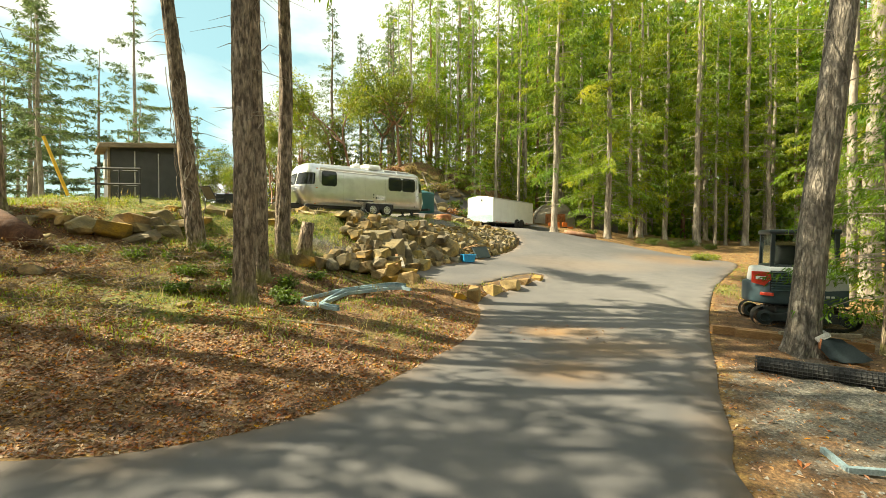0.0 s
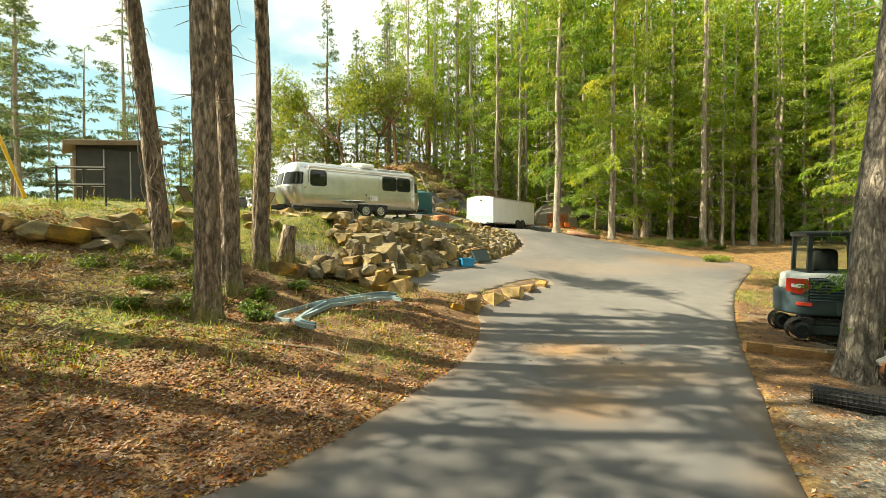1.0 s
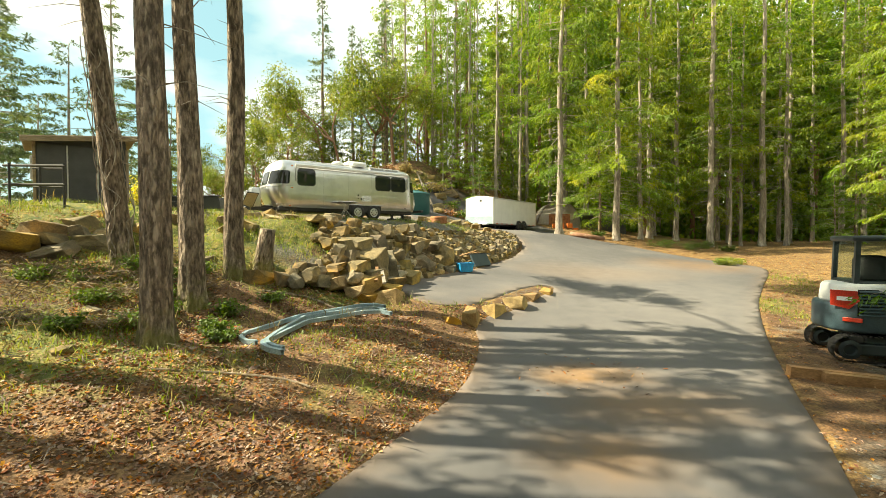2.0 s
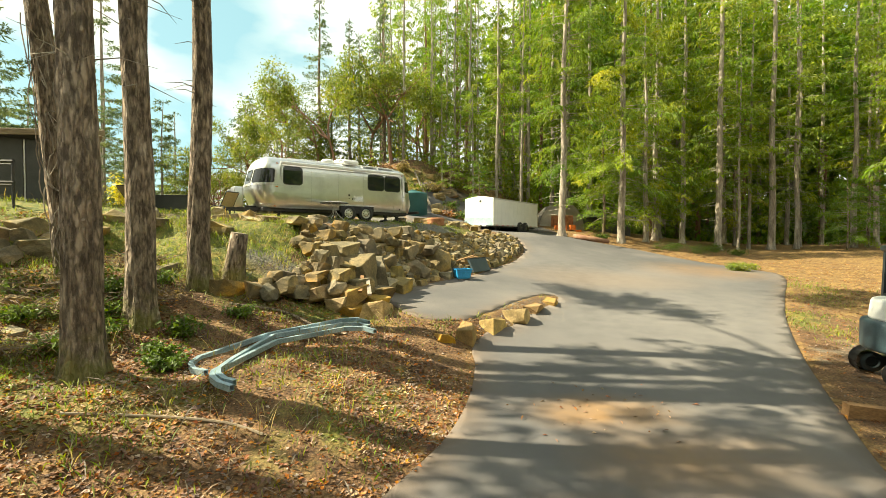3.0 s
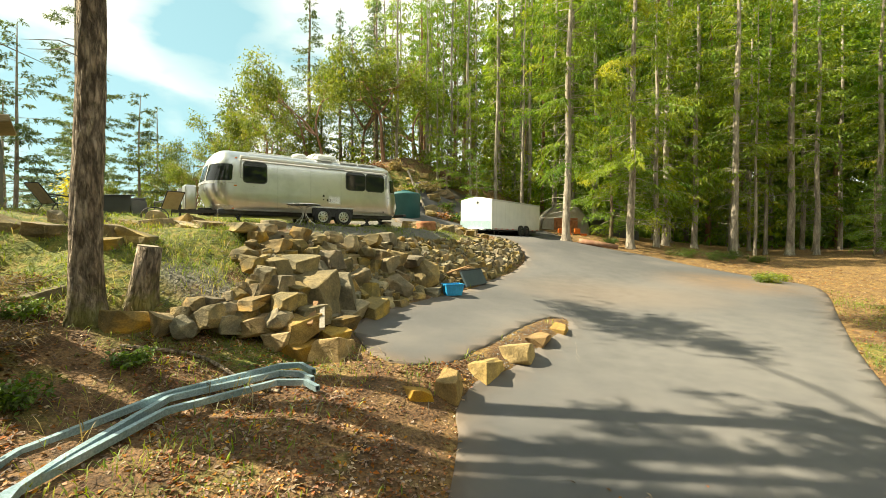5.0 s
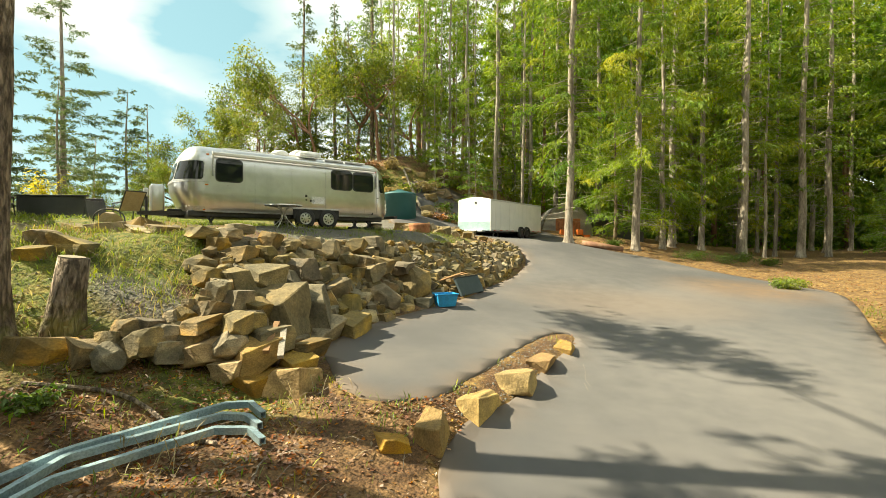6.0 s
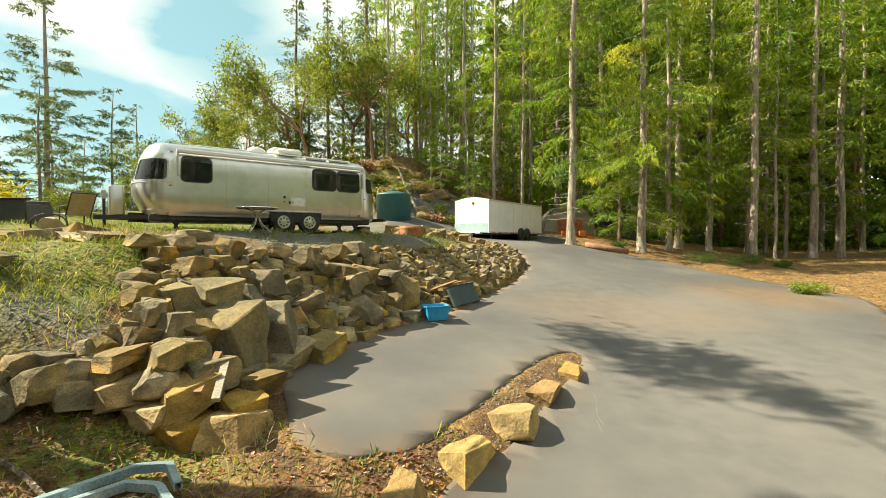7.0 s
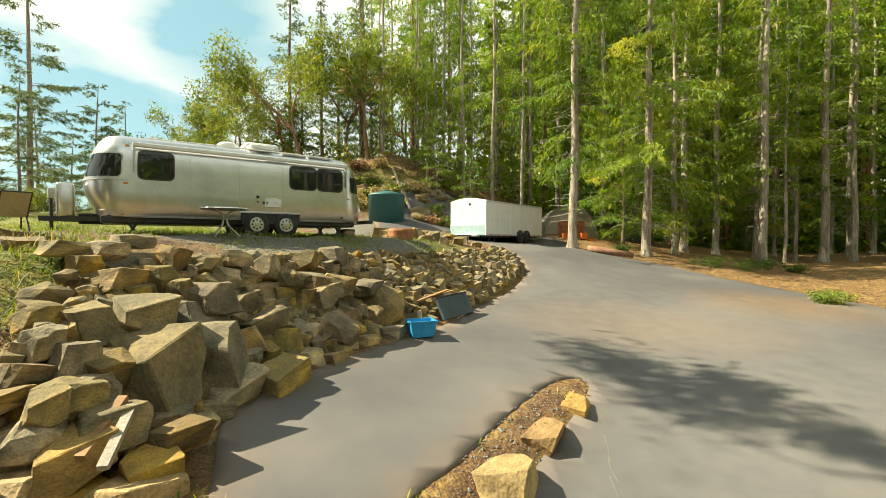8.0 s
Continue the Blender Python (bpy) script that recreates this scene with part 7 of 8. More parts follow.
bucket = thing("digger_bucket", Matrix.Translation((7.65, 8.75, soil_z(7.65, 8.75))) @ Matrix.Rotation(radians(-25), 4, "Z"), "rusty-bottomed steel digger bucket lying by the tree", "bucket")
bm = bmesh.new()
curve = [(-0.34, 0.42), (-0.36, 0.22), (-0.22, 0.05), (0.0, 0.0), (0.25, 0.03), (0.42, 0.10)]
for s in (-0.22, 0.22):
    for k in range(len(curve)):
        bm.verts.new((curve[k][0], s, curve[k][1]))
bm.verts.ensure_lookup_table()
n = len(curve)
for k in range(n - 1):
    bm.faces.new((bm.verts[k], bm.verts[k + 1], bm.verts[n + k + 1], bm.verts[n + k]))
bmesh.ops.solidify(bm, geom=bm.faces[:], thickness=0.03)
part("shell", bm, M["rust"], bucket, "rusty curved bucket shell")
for s in (-0.235, 0.235):
    bm = bmesh.new()
    bm.faces.new([bm.verts.new((x, s, z)) for x, z in curve + [(0.1, 0.36)]])
    bmesh.ops.solidify(bm, geom=bm.faces[:], thickness=0.025)
    part("cheek", bm, M["machine_grey"], bucket, "dark steel cheek plate")
    part("lug", block(0.26, 0.025, 0.1, 0.03, m=Matrix.Translation((-0.3, s * 0.5, 0.44)) @ Matrix.Rotation(radians(-35), 4, "Y")), M["trim"], bucket, "pale mounting lug")


# ---- digger ----
def make_digger():
    d = thing("mini_digger", Matrix.Translation((8.0, 11.75, 0.3)) @ Matrix.Rotation(radians(-21), 4, "Z"), "white, grey and red compact tracked digger parked on the soil", "digger")
    # x forward from the rear of the tracks, y towards the far side
    for y in (0.16, 1.42):
        bm = bmesh.new()
        prof = [(0.27 + 0.27 * math.cos(a), 0.27 + 0.27 * math.sin(a)) for a in np.linspace(math.pi * 1.5, math.pi * 0.5, 9)] + [(2.0 + 0.25 * math.cos(a), 0.27 + 0.25 * math.sin(a)) for a in np.linspace(math.pi * 0.5, -math.pi * 0.5, 9)]
        for side in (-0.16, 0.16):
            for px, pz in prof:
                bm.verts.new((px, y + side, pz))
        bm.verts.ensure_lookup_table()
        n = len(prof)
        for k in range(n):
            bm.faces.new((bm.verts[k], bm.verts[(k + 1) % n], bm.verts[n + (k + 1) % n], bm.verts[n + k]))
        bmesh.ops.solidify(bm, geom=bm.faces[:], thickness=0.05)
        t = part("track", bm, M["black"], d, "black rubber track")
        for k in range(22):
            x = 0.25 + k * 0.082
            for z in (-0.005, 0.545):
                part("track_lug", block(0.035, 0.3, 0.03, m=Matrix.Translation((x, y, z if k > 0 else z))), M["black"], t)
        for x, r in ((0.27, 0.19), (2.0, 0.17)):
            part("sprocket", lathe([(r, -0.13), (r, 0.13), (r * 0.6, 0.15), (r * 0.5, 0.1)], 18, Matrix.Translation((x, y, 0.27)) @ Matrix.Rotation(radians(90), 4, "X")), M["cab_dark"], d)
        part("track_frame", block(1.5, 0.2, 0.22, 0.03, m=Matrix.Translation((1.13, y, 0.28))), M["cab_dark"], d)
    part("undercarriage", block(1.2, 1.2, 0.22, 0.04, m=Matrix.Translation((1.15, 0.79, 0.42))), M["machine_grey"], d)
    part("slew_ring", lathe([(0.4, 0.5), (0.4, 0.62)], 24, Matrix.Translation((1.1, 0.79, 0))), M["black"], d)

    def slab(outline, z0, z1, bevel=0.05, shrink=0.0):
        bm = bmesh.new()
        lo = [bm.verts.new((x, y, z0)) for x, y in outline]
        cx, cy = sum(x for x, _ in outline) / len(outline), sum(y for _, y in outline) / len(outline)
        hi = [bm.verts.new((x + (cx - x) * shrink, y + (cy - y) * shrink, z1)) for x, y in outline]
        bm.faces.new(lo[::-1]), bm.faces.new(hi)
        for k in range(len(outline)):
            bm.faces.new((lo[k], lo[(k + 1) % len(outline)], hi[(k + 1) % len(outline)], hi[k]))
        bmesh.ops.bevel(bm, geom=bm.edges[:], offset=bevel, segments=2, affect="EDGES", profile=0.5, clamp_overlap=True)
        return bm
    round_tail = [(2.0, 0.0), (0.55, -0.02)] + [(0.55 - 0.62 * math.sin(a), 0.79 - 0.81 * math.cos(a)) for a in np.linspace(0.25, math.pi - 0.25, 9)] + [(0.55, 1.6), (2.0, 1.58)]
    part("counterweight", slab(round_tail, 0.6, 1.16, 0.07, 0.0), M["slate"], d, "dark slate rounded counterweight", True)
    hood = [(1.9, 0.07), (0.6, 0.05)] + [(0.6 - 0.56 * math.sin(a), 0.79 - 0.74 * math.cos(a)) for a in np.linspace(0.25, math.pi - 0.25, 9)] + [(0.6, 1.53), (1.9, 1.51)]
    part("hood", slab(hood, 1.14, 1.54, 0.1, 0.09), M["machine_white"], d, "white engine hood", True)
    part("side_panel", block(1.1, 0.06, 0.36, 0.02, m=Matrix.Translation((1.42, 0.0, 0.82))), M["slate"], d, "dark slate side panel")
    cowl = bmesh.new()
    cowl.faces.new([cowl.verts.new((x, -0.03, z)) for x, z in ((0.62, 1.50), (1.95, 1.46), (1.95, 1.02), (1.52, 0.98), (1.30, 1.06))])
    bmesh.ops.solidify(cowl, geom=cowl.faces[:], thickness=0.06)
    part("side_cowl", cowl, M["machine_white"], d, "white sloping side cowl")
    for k in range(8):
        z = 1.42 - 0.065 * k
        end = 0.70 + (1.46 - z) * 1.35
        part("grille_slat", block(end - 0.38, 0.05, 0.026, 0.008, m=Matrix.Translation(((end + 0.38) / 2, -0.035, z)) @ Matrix.Rotation(radians(35), 4, "X")), M["slate"], d)
    grille = bmesh.new()
    grille.faces.new([grille.verts.new((x, -0.005, z)) for x, z in ((0.36, 1.46), (0.68, 1.46), (1.36, 0.94), (0.36, 0.94))])
    bmesh.ops.solidify(grille, geom=grille.faces[:], thickness=0.03)
    part("grille_back", grille, M["black"], d, "black grille backing")
    turn = Matrix.Rotation(radians(-36), 4, "Z")
    badge = bmesh.new()
    badge.faces.new([badge.verts.new(p) for p in ((-0.24, 0, -0.13), (0.06, 0, -0.19), (0.22, 0, -0.02), (0.18, 0, 0.17), (-0.24, 0, 0.17))])
    bmesh.ops.solidify(badge, geom=badge.faces[:], thickness=0.05)
    part("rear_badge", badge, M["machine_red"], d, "red five-sided rear badge", m=Matrix.Translation((0.20, 0.08, 1.26)) @ turn)
    part("badge_bar", block(0.24, 0.012, 0.08, 0.004, m=Matrix.Translation((0.175, 0.055, 1.27)) @ turn), M["machine_white"], d)
    part("tail_lamp", block(0.3, 0.05, 0.08, 0.01, m=Matrix.Translation((0.30, 0.03, 0.86)) @ turn), M["machine_red"], d, "red tail lamp")
    part("red_flash", block(0.4, 0.02, 0.1, 0.008, m=Matrix.Translation((1.62, 0.02, 1.28)) @ Matrix.Rotation(radians(10), 4, "Y")), M["machine_red"], d, "red side flash")
    for k in range(4):
        part("side_mark", block(0.07, 0.01, 0.05, m=Matrix.Translation((1.35 + 0.1 * k, -0.035, 0.84))), M["machine_white"], d)
    # cab
    x0, x1, y0, y1, zb, zt = 0.5, 1.9, 0.45, 1.45, 1.5, 2.42
    for x, y in ((x0, y0), (x1, y0), (x0, y1), (x1, y1), (x0 + 0.78, y0)):
        part("cab_post", tube([(x, y, zb - 0.05), (x + 0.03 * (1 if x == x0 else -1), y, zt)], 0.042, square=0.085), M["cab_dark"], d)
    part("cab_roof", block(x1 - x0 + 0.14, y1 - y0 + 0.14, 0.12, 0.05, 3, Matrix.Translation(((x0 + x1) / 2, (y0 + y1) / 2, zt + 0.03))), M["cab_dark"], d, "dark cab roof", True)
    part("cab_sill", block(x1 - x0 + 0.08, y1 - y0 + 0.08, 0.14, 0.03, 2, Matrix.Translation(((x0 + x1) / 2, (y0 + y1) / 2, zb + 0.02))), M["cab_dark"], d)
    part("seat", block(0.5, 0.5, 0.7, 0.12, 3, Matrix.Translation((0.95, 1.0, 1.75))), M["black"], d, "black operator seat", True)
    glass = bpy.data.materials.new("cab_glass")
    glass.use_nodes = True
    g = glass.node_tree.nodes["Principled BSDF"]
    g.inputs["Base Color"].default_value, g.inputs["Roughness"].default_value = (0.75, 0.85, 0.82, 1), 0.02
    g.inputs["Transmission Weight"].default_value, g.inputs["IOR"].default_value = 1.0, 1.05
    for ax0, ax1, ay0, ay1 in ((x0 + 0.05, x0 + 0.74, y0, y0), (x0 + 0.83, x1 - 0.05, y0, y0), (x0 + 0.05, x1 - 0.05, y1, y1), (x0, x0, y0 + 0.05, y1 - 0.05), (x1, x1, y0 + 0.05, y1 - 0.05)):
        pane = part("cab_window", box_at(ax0 - 0.004, ax1 + 0.004, ay0 - 0.004, ay1 + 0.004, zb + 0.08, zt - 0.03, 0), glass, d, "clear cab glass")
        pane.visible_shadow = False
    return d


make_digger()

# pale scratch on the asphalt
for scratch in ([(4.22, 18.45), (4.14, 18.1), (4.1, 17.75)], [(3.98, 17.5), (3.9, 17.1), (3.78, 16.7), (3.76, 16.35)], [(3.7, 16.5), (3.66, 16.1)]):
    tagged(part("scratch", tube(smooth_line([(x, y, ground_z(x, y) + 0.024) for x, y in scratch], 5), 0.006, square=0.003), M["pebble_pale"]), "faint pale scrape mark on the asphalt", "mark", kind="structure")
# ---- arched shelter behind the trailer ----
shelter = thing("arched_shelter", Matrix.Translation((8.9, 44.6, 3.3)) @ Matrix.Rotation(radians(-4), 4, "Z"), "dull fabric arched storage shelter at the wood's edge", "shelter")
bm = bmesh.new()
arc = [(2.0 * math.cos(a), 2.9 * math.sin(a) ** 0.8 if math.sin(a) > 0 else 0) for a in np.linspace(0, math.pi, 15)]
rows = [[bm.verts.new((2 + x, y, z)) for x, z in arc] for y in (0, 2, 4)]
for a, b in zip(rows, rows[1:]):
    for k in range(14):
        bm.faces.new((a[k], a[k + 1], b[k + 1], b[k]))
bm.faces.new(rows[-1])
bmesh.ops.solidify(bm, geom=bm.faces[:], thickness=0.05)
part("cover", bm, M["fabric"], shelter, "grey-brown fabric cover")
front = bmesh.new()
front.faces.new([front.verts.new((2 + x * 0.985, 0.06, z * 0.985)) for x, z in arc])
bmesh.ops.solidify(front, geom=front.faces[:], thickness=0.03)
part("front_panel", front, M["fabric"], shelter, "pale grey-beige fabric front")
part("door_panel", box_at(1.1, 3.0, -0.03, 0.03, 0, 1.7), M["rust"], shelter, "brown door panel")
for k, x in enumerate((1.5, 2.1, 2.7, 3.3)):
    tagged(part("crate", box_at(8.6 + x, 9.05 + x, 43.4, 43.8, 3.1, 3.6 + 0.12 * (k % 2), 0.02), M["orange"]), "orange storage crate in front of the shelter", "crate", "crates by the shelter")
for x in (0.2, 0.75, 1.5):
    tagged(part("crate", box_at(9.9 + x, 10.35 + x, 43.44, 43.76, 3.7, 4.12, 0.02), M["orange"]), "orange storage crate stacked on another", "crate", "crates by the shelter")
barn = thing("lean_to", Matrix.Translation((13.4, 46.0, 2.7)), "low black-roofed lean-to shaded by the trees", "lean-to")
part("wall", box_at(0, 4.2, 0, 3, -0.4, 2.2), M["shed_panel"], barn)
part("roof", block(4.8, 3.6, 0.12, 0.02, m=Matrix.Translation((2.1, 1.4, 2.4)) @ Matrix.Rotation(radians(7), 4, "X")), M["dark_steel"], barn, "black sheet roof")

# ---- undergrowth and litter ----
def leaf_shrub(name, x, y, radius, height, seed, foliage, label, leaves=420, size=0.08, category="shrub"):
    rng = np.random.default_rng(seed)
    s = thing(name, Matrix.Translation((x, y, soil_z(x, y) - 0.03)), label, category)
    wv, wf, spots = [], [], []
    for _ in range(12):
        a, r = rng.uniform(0, 6.283), radius * rng.uniform(0.2, 0.9)
        tip = np.array((math.cos(a) * r, math.sin(a) * r, height * rng.uniform(0.6, 1.0)))
        add_stick(wv, wf, (0.2 * tip[0], 0.2 * tip[1], 0), tip, 0.012, 0.005)
        n = leaves // 12
        q = rng.uniform(0.35, 1.05, (n, 1))
        p = tip * (0.2 + 0.8 * q) + rng.normal(0, 0.3, (n, 3)) * radius * np.array((0.5, 0.5, 0.3))
        p[:, 2] = np.maximum(tip[2] * q[:, 0] + rng.normal(0, 0.09 * radius, n), 0.03)
        spots.append(p)
    p = np.concatenate(spots)
    fv, ff = sprays_mesh(p, rng.normal(0, 1, p.shape) * np.array((1, 1, 0.5)), size * rng.uniform(0.7, 1.4, len(p)), size * rng.uniform(0.5, 0.8, len(p)), rng, 0.3)
    tagged(part("branchwork", mesh_of("branchwork", wv, wf), M["ground_twig"], s), kind="stuff")
    tagged(part("foliage", mesh_of("foliage", fv, ff), foliage, s), kind="stuff")
    return s


M["salal"] = material("salal_leaf", [(0.05, 0.095, 0.015), (0.12, 0.18, 0.025)], 4, 0.6, specular=0.25, translucent=0.25, random_hue=0.4, island=True)
M["dry_grass"] = material("dry_grass", [(0.26, 0.2, 0.09), (0.38, 0.30, 0.15)], 4, 0.8, translucent=0.3, random_hue=0.4, island=True)
M["grass"] = material("grass_blade", [(0.085, 0.15, 0.018), (0.17, 0.22, 0.025), (0.27, 0.26, 0.05)], 1.5, 0.7, translucent=0.35, random_hue=0.5, island=True)
M["leaf_litter"] = material("dead_leaf", [(0.12, 0.045, 0.02), (0.25, 0.11, 0.044), (0.46, 0.27, 0.125)], 3, 0.8, translucent=0.15, random_hue=0.7, island=True, grain=0.2)
M["ground_twig"] = material("ground_twig", [(0.10, 0.07, 0.045), (0.22, 0.165, 0.115)], 5, 0.9, random_hue=0.5, island=True)
M["bracken"] = material("dead_bracken", [(0.13, 0.085, 0.04), (0.26, 0.18, 0.085)], 4, 0.85, translucent=0.2, random_hue=0.5, island=True)
M["pebble"] = material("pebble", [(0.10, 0.095, 0.086), (0.22, 0.21, 0.19)], 9, 0.9, random_hue=0.5, island=True)
for k, (x, y, r, h) in enumerate(((-5.3, 11.0, 0.5, 0.35), (-3.95, 11.2, 0.4, 0.35), (-4.1, 12.2, 0.45, 0.4), (-5.5, 12.2, 0.55, 0.4), (-6.4, 11.6, 0.5, 0.35), (-3.7, 13.6, 0.4, 0.3), (-5.6, 13.9, 0.45, 0.35), (-8.2, 12.3, 0.5, 0.35), (-6.0, 10.3, 0.4, 0.3), (-7.2, 12.5, 0.6, 0.4), (-6.5, 13.2, 0.55, 0.45), (-5.0, 11.6, 0.5, 0.35), (-3.7, 10.9, 0.35, 0.3), (-9.4, 12.0, 0.5, 0.3), (-5.9, 12.8, 0.5, 0.4))):
    leaf_shrub("salal_bush", x, y, r, h, 200 + k, M["salal"], "low glossy green salal under the firs")
for k, (x, y, r, h) in enumerate(((15.8, 27.9, 0.9, 0.38), (17.0, 29.0, 0.9, 0.32), (18.6, 36.5, 1.3, 0.7), (16.8, 37.0, 1.2, 0.7), (20.4, 38.2, 1.2, 0.6), (22.0, 37.6, 0.9, 0.5), (12.6, 39.0, 0.7, 0.6))):
    leaf_shrub("fern_clump", x, y, r, h, 220 + k, M["salal"] if k > 1 else M["grass"], "green fern and brush at the edge of the wood", 800, 0.1)
leaf_shrub("yellow_bush", -16.6, 28.6, 0.85, 2.0, 240, material("yellow_leaf", [(0.34, 0.32, 0.03), (0.5, 0.42, 0.04)], 3, 0.6, translucent=0.4, random_hue=0.3, island=True), "young yellow-leaved shrub on the lawn", 420, 0.16)
for k, (x, y) in enumerate(((-9.6, 31.5), (-8.6, 32.5), (-10.8, 33.0))):
    leaf_shrub("dry_bush", x, y, 0.8, 0.8, 245 + k, M["dry_grass"], "tawny dry grass clump on the lawn", 500, 0.3)
for k in range(34):
    a = np.random.default_rng(900 + k)
    x, y = a.uniform(-7, 5), a.uniform(40, 46.5)
    leaf_shrub("hill_brush", x, y, a.uniform(0.7, 1.3), a.uniform(0.4, 0.9), 260 + k, (M["dry_grass"], M["grass"], M["leaf_litter"], M["dry_grass"], M["salal"])[k % 5], "tangled brush and dead bracken on the hillside", 420, 0.2)
for k in range(26):
    a = np.random.default_rng(280 + k)
    x, y, w = a.uniform(-6, 3.5), a.uniform(40, 46.5), a.uniform(0.5, 1.3)
    tagged(stone(None, x, y, soil_z(x, y) + w * 0.1, w, w * 0.6, name="boulder"), "mossy sandstone outcrop on the brown hillside", "boulder", "hillside boulders")
young = conifer("young_hemlock", 6.5, 0.9, 2.1, 0.07, 61, M["needles"], M["bark"], "young hemlock with soft low boughs beside the stout fir", per_metre=11, twigs=9, sprays=13, spray=(0.12, 0.034), hang=0.35, gap=0.1)
settle(young, 9.25, 9.5)
put(young, 11.8, 11.2, 2.0, 1.1)
put(young, 12.6, 7.6, 1.0, 1.2)
put(young, 33.0, 41.0, 1.0, 1.0)
put(young, 36.5, 43.0, 2.0, 1.2)
put(young, 13.6, 41.6, 0.6, 1.8)
put(young, 15.6, 42.5, 4.0, 1.3)
put(young, 3.6, 43.8, 1.5, 0.8)
put(young, 1.2, 45.0, 3.5, 0.9)


def brush_heap(x, y, radius, seed):
    """A low tangle of dead stems with dry grass caught in it."""
    rng = np.random.default_rng(seed)
    heap = thing("dead_brush", Matrix.Translation((x, y, soil_z(x, y) - 0.02)), "low tangle of dead stems and dry bracken on the bank", "brush")
    wv, wf = [], []
    for _ in range(70):
        a, r = rng.uniform(0, 6.283), radius * rng.random() ** 0.5
        p = np.array((math.cos(a) * r, math.sin(a) * r, rng.uniform(0, 0.2)))
        b, n = rng.uniform(0, 6.283), rng.uniform(0.25, 0.8)
        mid = p + np.array((math.cos(b), math.sin(b), rng.uniform(-0.1, 0.5))) * n * 0.5
        tip = mid + np.array((math.cos(b + 0.5), math.sin(b + 0.5), rng.uniform(-0.5, 0.4))) * n * 0.5
        add_stick(wv, wf, p, mid, 0.009, 0.006)
        add_stick(wv, wf, mid, tip, 0.006, 0.002)
    tagged(part("tangle", mesh_of("tangle", wv, wf), M["ground_twig"], heap), kind="stuff")
    n = 240
    a, r = rng.uniform(0, 6.283, n), radius * rng.random(n) ** 0.5
    p = np.stack([np.cos(a) * r, np.sin(a) * r, rng.uniform(0, 0.16, n)], 1)
    fv, ff = sprays_mesh(p, np.stack([rng.normal(0, 1, n), rng.normal(0, 1, n), rng.uniform(0.1, 1.6, n)], 1), rng.uniform(0.12, 0.42, n), rng.uniform(0.01, 0.03, n), rng, 0.5)
    tagged(part("dry_bracken", mesh_of("dry_bracken", fv, ff), M["bracken"], heap, "straw-coloured dry blades"), kind="stuff")


for k, (x, y, r) in enumerate(((-9.2, 11.6, 0.9), (-8.2, 11.0, 0.8), (-7.4, 11.9, 0.8), (-10.4, 11.2, 0.9), (-9.9, 12.6, 0.8), (-6.8, 12.8, 0.7), (-8.6, 12.7, 0.8), (-11.6, 11.6, 0.9), (-7.0, 10.5, 0.6), (-9.0, 10.0, 0.7), (-5.2, 13.2, 0.5), (-6.6, 14.6, 0.6), (-7.8, 9.4, 0.7), (-10.0, 9.2, 0.8), (-6.4, 9.0, 0.6), (-11.2, 10.4, 0.8), (-8.4, 8.2, 0.6), (-6.0, 12.2, 0.6), (-7.6, 12.9, 0.6), (-10.8, 12.3, 0.7), (-5.6, 10.8, 0.4), (-12.2, 12.2, 0.8))):
    brush_heap(x, y, r, 600 + k)


def scatter(count, seed, x0, x1, y0, y1, keep):
    rng = np.random.default_rng(seed)
    x, y = rng.uniform(x0, x1, count), rng.uniform(y0, y1, count)
    ok = (~inside(x, y, road_line)) & (rng.random(count) < keep(x, y))
    x, y = x[ok], y[ok]
    return x, y, soil(x, y) + 0.015, rng


def blades(name, xs, ys, zs, rng, mat, label, length, width, lift, category):
    """Many small bent leaves or blades, one object."""
    n = len(xs)
    a = rng.uniform(0, 6.283, n)
    up = np.clip(rng.normal(lift, 0.25, n), -0.15, 1.4)
    L, W = length * rng.uniform(0.5, 1.5, n), width * rng.uniform(0.6, 1.4, n)
    d = np.stack([np.cos(a) * np.cos(up), np.sin(a) * np.cos(up), np.sin(up)], 1)
    s = np.stack([-np.sin(a), np.cos(a), rng.normal(0, 0.35, n)], 1)
    p = np.stack([xs, ys, zs], 1)
    mid = p + d * L[:, None] * 0.5 + np.array((0, 0, 1)) * (0.12 * L)[:, None]
    verts = np.stack([p, mid + s * W[:, None] / 2, p + d * L[:, None], mid - s * W[:, None] / 2], 1).reshape(-1, 3)
    faces = (np.arange(n)[:, None] * 4 + np.array((0, 1, 2, 3))).tolist()
    tagged(part(name, mesh_of(name, verts.tolist(), faces), mat), label, category, kind="stuff")


def bank(x, y):
    return ((x < 1.6) & (y > 5) & (y < 15.2)).astype(float)


xs, ys, zs, r = scatter(150000, 301, -13, 1.4, 5.0, 15.2, lambda x, y: np.clip(0.95 - 0.055 * (y - 5) - 0.5 * (np.sin(x * 1.3 + y) > 0.6) * (y > 9), 0.12, 1) * bank(x, y))
blades("leaf_litter", xs, ys, zs, r, M["leaf_litter"], "brown and reddish dead leaves covering the bank", 0.058, 0.042, 0.15, "leaf litter")
xs, ys, zs, r = scatter(60000, 302, 3, 24, 3, 44, lambda x, y: 0.35 + 0.5 * (np.sin(1.1 * x + y) * np.sin(0.9 * y) > 0))
rr = np.random.default_rng(309)
rx, ry = rr.normal(2.9, 0.6, 50), rr.normal(11.1, 0.5, 50)
xs, ys, zs = np.concatenate([xs, rx]), np.concatenate([ys, ry]), np.concatenate([zs, land(rx, ry) + 0.028])
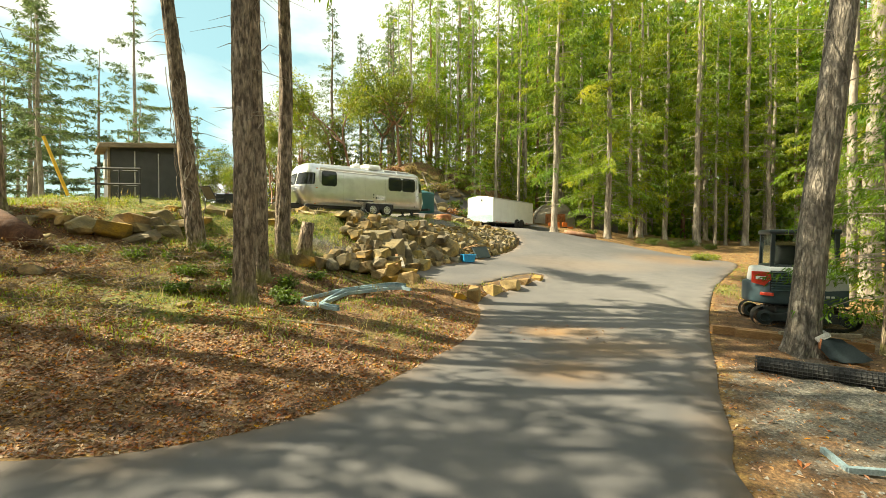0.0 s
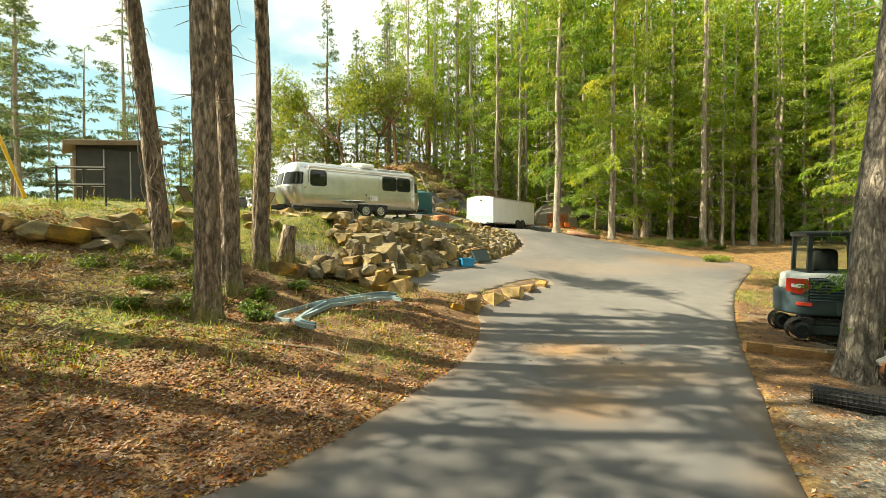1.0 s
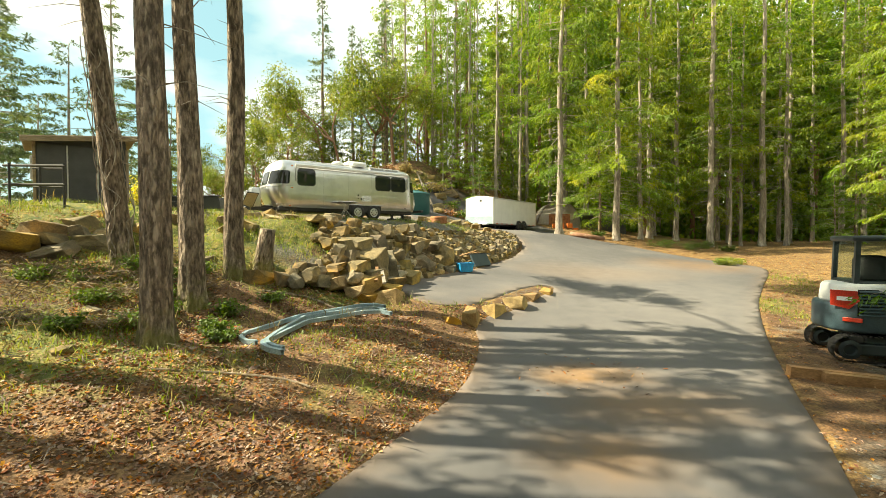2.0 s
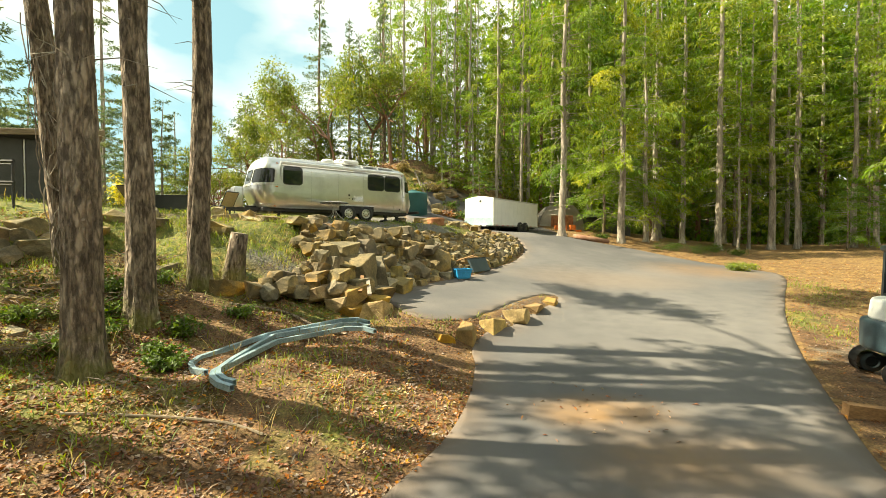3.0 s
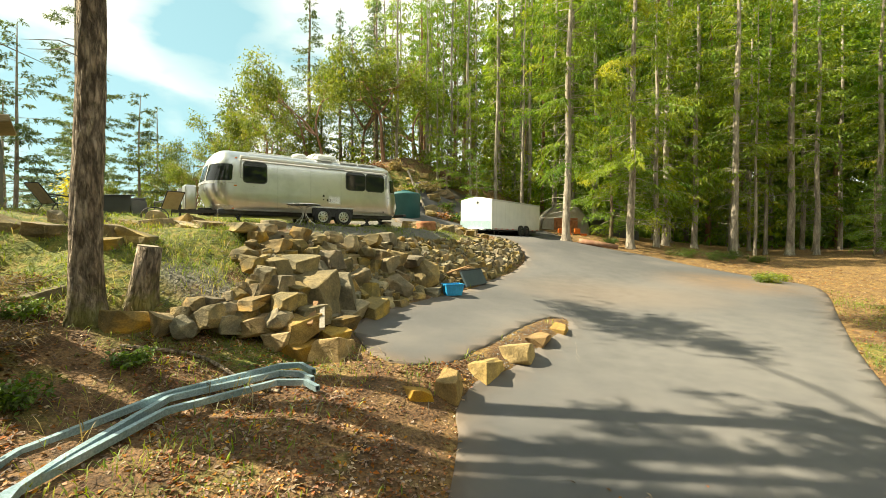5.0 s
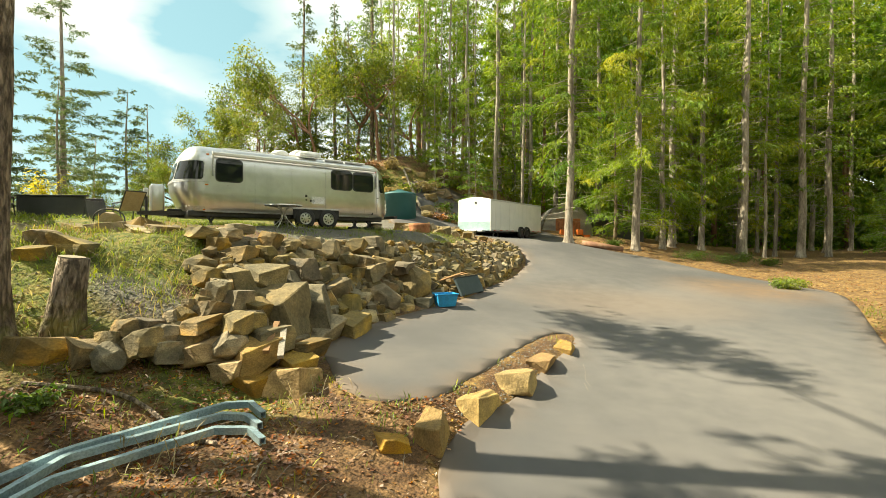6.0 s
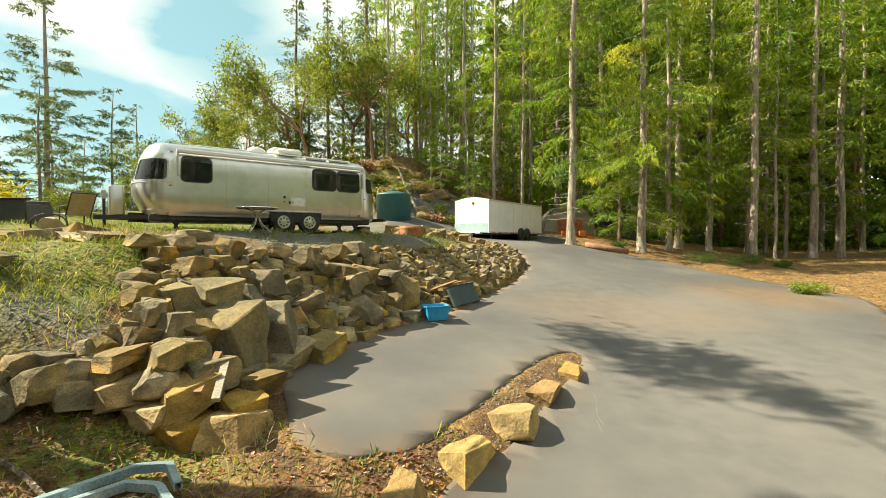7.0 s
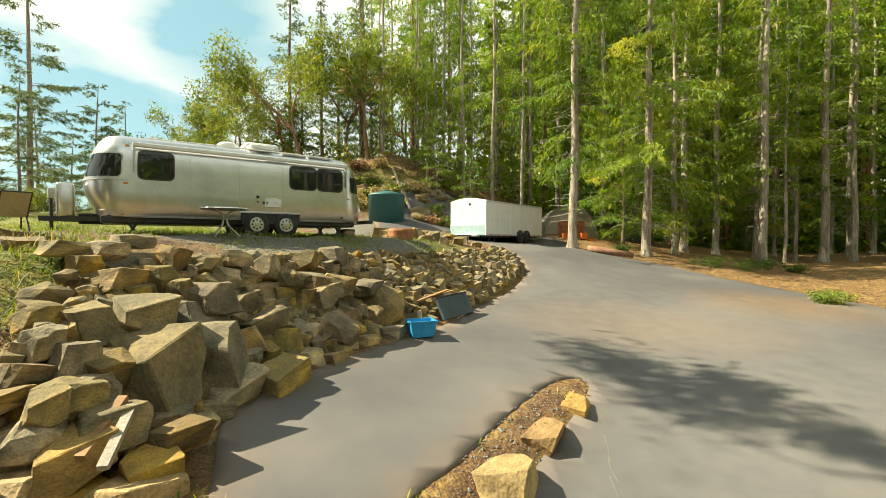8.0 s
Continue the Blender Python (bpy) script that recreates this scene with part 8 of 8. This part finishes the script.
blades("needle_litter", xs, ys, zs, r, M["leaf_litter"], "orange-brown needles and cones beside the drive", 0.08, 0.03, 0.1, "needle litter")


def grassy(x, y):
    patch = 0.5 + 0.5 * np.sin(1.9 * x + 0.7 * y + 2 * np.sin(0.8 * y)) * np.sin(1.4 * y - 0.5 * x)
    return np.maximum.reduce([near_box(x, y, -10, 15.0, 9, 2.0), 1.3 * near_box(x, y, -4.7, 17.2, 2.4, 1.5), 0.95 * near_box(x, y, -7, 9.6, 5, 2.0), 0.85 * near_box(x, y, -6.8, 12.4, 3.2, 1.4), 0.7 * near_box(x, y, -2.2, 14.4, 2.0, 0.8), 0.5 * near_box(x, y, -1.5, 10.8, 2.4, 2.6), 0.7 * near_box(x, y, 10.2, 17.5, 1.4, 3), 0.5 * near_box(x, y, 14, 23, 3, 4), near_box(x, y, -7, 27, 10, 5), 0.9 * near_box(x, y, -8.0, 19.4, 3.5, 2.2)]) * patch ** 1.5


xs, ys, zs, r = scatter(330000, 303, -16, 17, 6, 30, grassy)
gx, gy, gz, _ = scatter(3500, 313, -7.2, -2.9, 15.9, 18.3, lambda x, y: np.clip(0.55 + 0.6 * np.sin(1.7 * x + y) * np.sin(2.1 * y - x), 0.08, 1))
tx, ty, tz, _ = scatter(9000, 315, 0.2, 4.2, 13.9, 19.0, lambda x, y: 0.35 * (np.sin(3.1 * x + 1.3 * y) * np.sin(2.7 * y) > 0.1))
xs, ys, zs = np.concatenate([xs, gx, tx]), np.concatenate([ys, gy, ty]), np.concatenate([zs, gz, tz])
blades("grass", xs, ys, zs, r, M["grass"], "short patchy spring grass on the bank and lawn", 0.13, 0.016, 0.9, "grass")
xs, ys, zs, r = scatter(9000, 304, -13, -0.5, 8.5, 19, lambda x, y: 0.5 * (np.sin(2.3 * x) * np.sin(1.7 * y + x) > 0.45) + 0.6 * near_box(x, y, -4.8, 17.0, 2.2, 1.3))
hx, hy, hz, _ = scatter(16000, 314, -9, 4, 39, 48, lambda x, y: 0.6 * (np.sin(1.3 * x + 0.4 * y) * np.sin(0.9 * y) > -0.3))
xs, ys, zs = np.concatenate([xs, hx]), np.concatenate([ys, hy]), np.concatenate([zs, hz])
blades("dry_grass", xs, ys, zs, r, M["dry_grass"], "straw-coloured dry grass and stems on the bank", 0.3, 0.012, 0.8, "dry grass")
xs, ys, zs, r = scatter(2600, 305, -13, 1, 6, 19, lambda x, y: 0.4 + 0 * x)
blades("twigs", xs, ys, zs + 0.02, r, M["ground_twig"], "fallen twigs lying in the litter", 0.4, 0.014, 0.05, "twigs")


def gravelly(x, y):
    return np.maximum.reduce([1.0 * near_box(x, y, -4.2, 16.2, 2.0, 1.2), 0.9 * near_box(x, y, -3.0, 22.0, 5, 1.8), 0.8 * near_box(x, y, 6.0, 5.2, 3.0, 2.8), 1.0 * near_box(x, y, 2.2, 16.8, 1.8, 2.6), 0.5 * near_box(x, y, 0.4, 27.5, 2.5, 3)])


xs, ys, zs, r = scatter(110000, 306, -8, 10, 2, 31, gravelly)
n = len(xs)
shape = np.array([(1, 0, 0), (0, 1, 0), (-1, 0, 0), (0, -1, 0), (0, 0, 0.7), (0, 0, -0.7)], float)
size = r.uniform(0.009, 0.022, (n, 1, 1)) * (1 + 0.9 * (r.random((n, 1, 1)) < 0.12))
verts = (shape[None] * r.uniform(0.6, 1.3, (n, 6, 1)) * size + np.stack([xs, ys, zs], 1)[:, None]).reshape(-1, 3)
tri = np.array([(0, 1, 4), (1, 2, 4), (2, 3, 4), (3, 0, 4)])
faces = (np.arange(n)[:, None, None] * 6 + tri[None]).reshape(-1, 3).tolist()
tagged(part("gravel", mesh_of("gravel", verts.tolist(), faces), M["pebble"]), "loose grey crushed gravel", "gravel", kind="stuff")
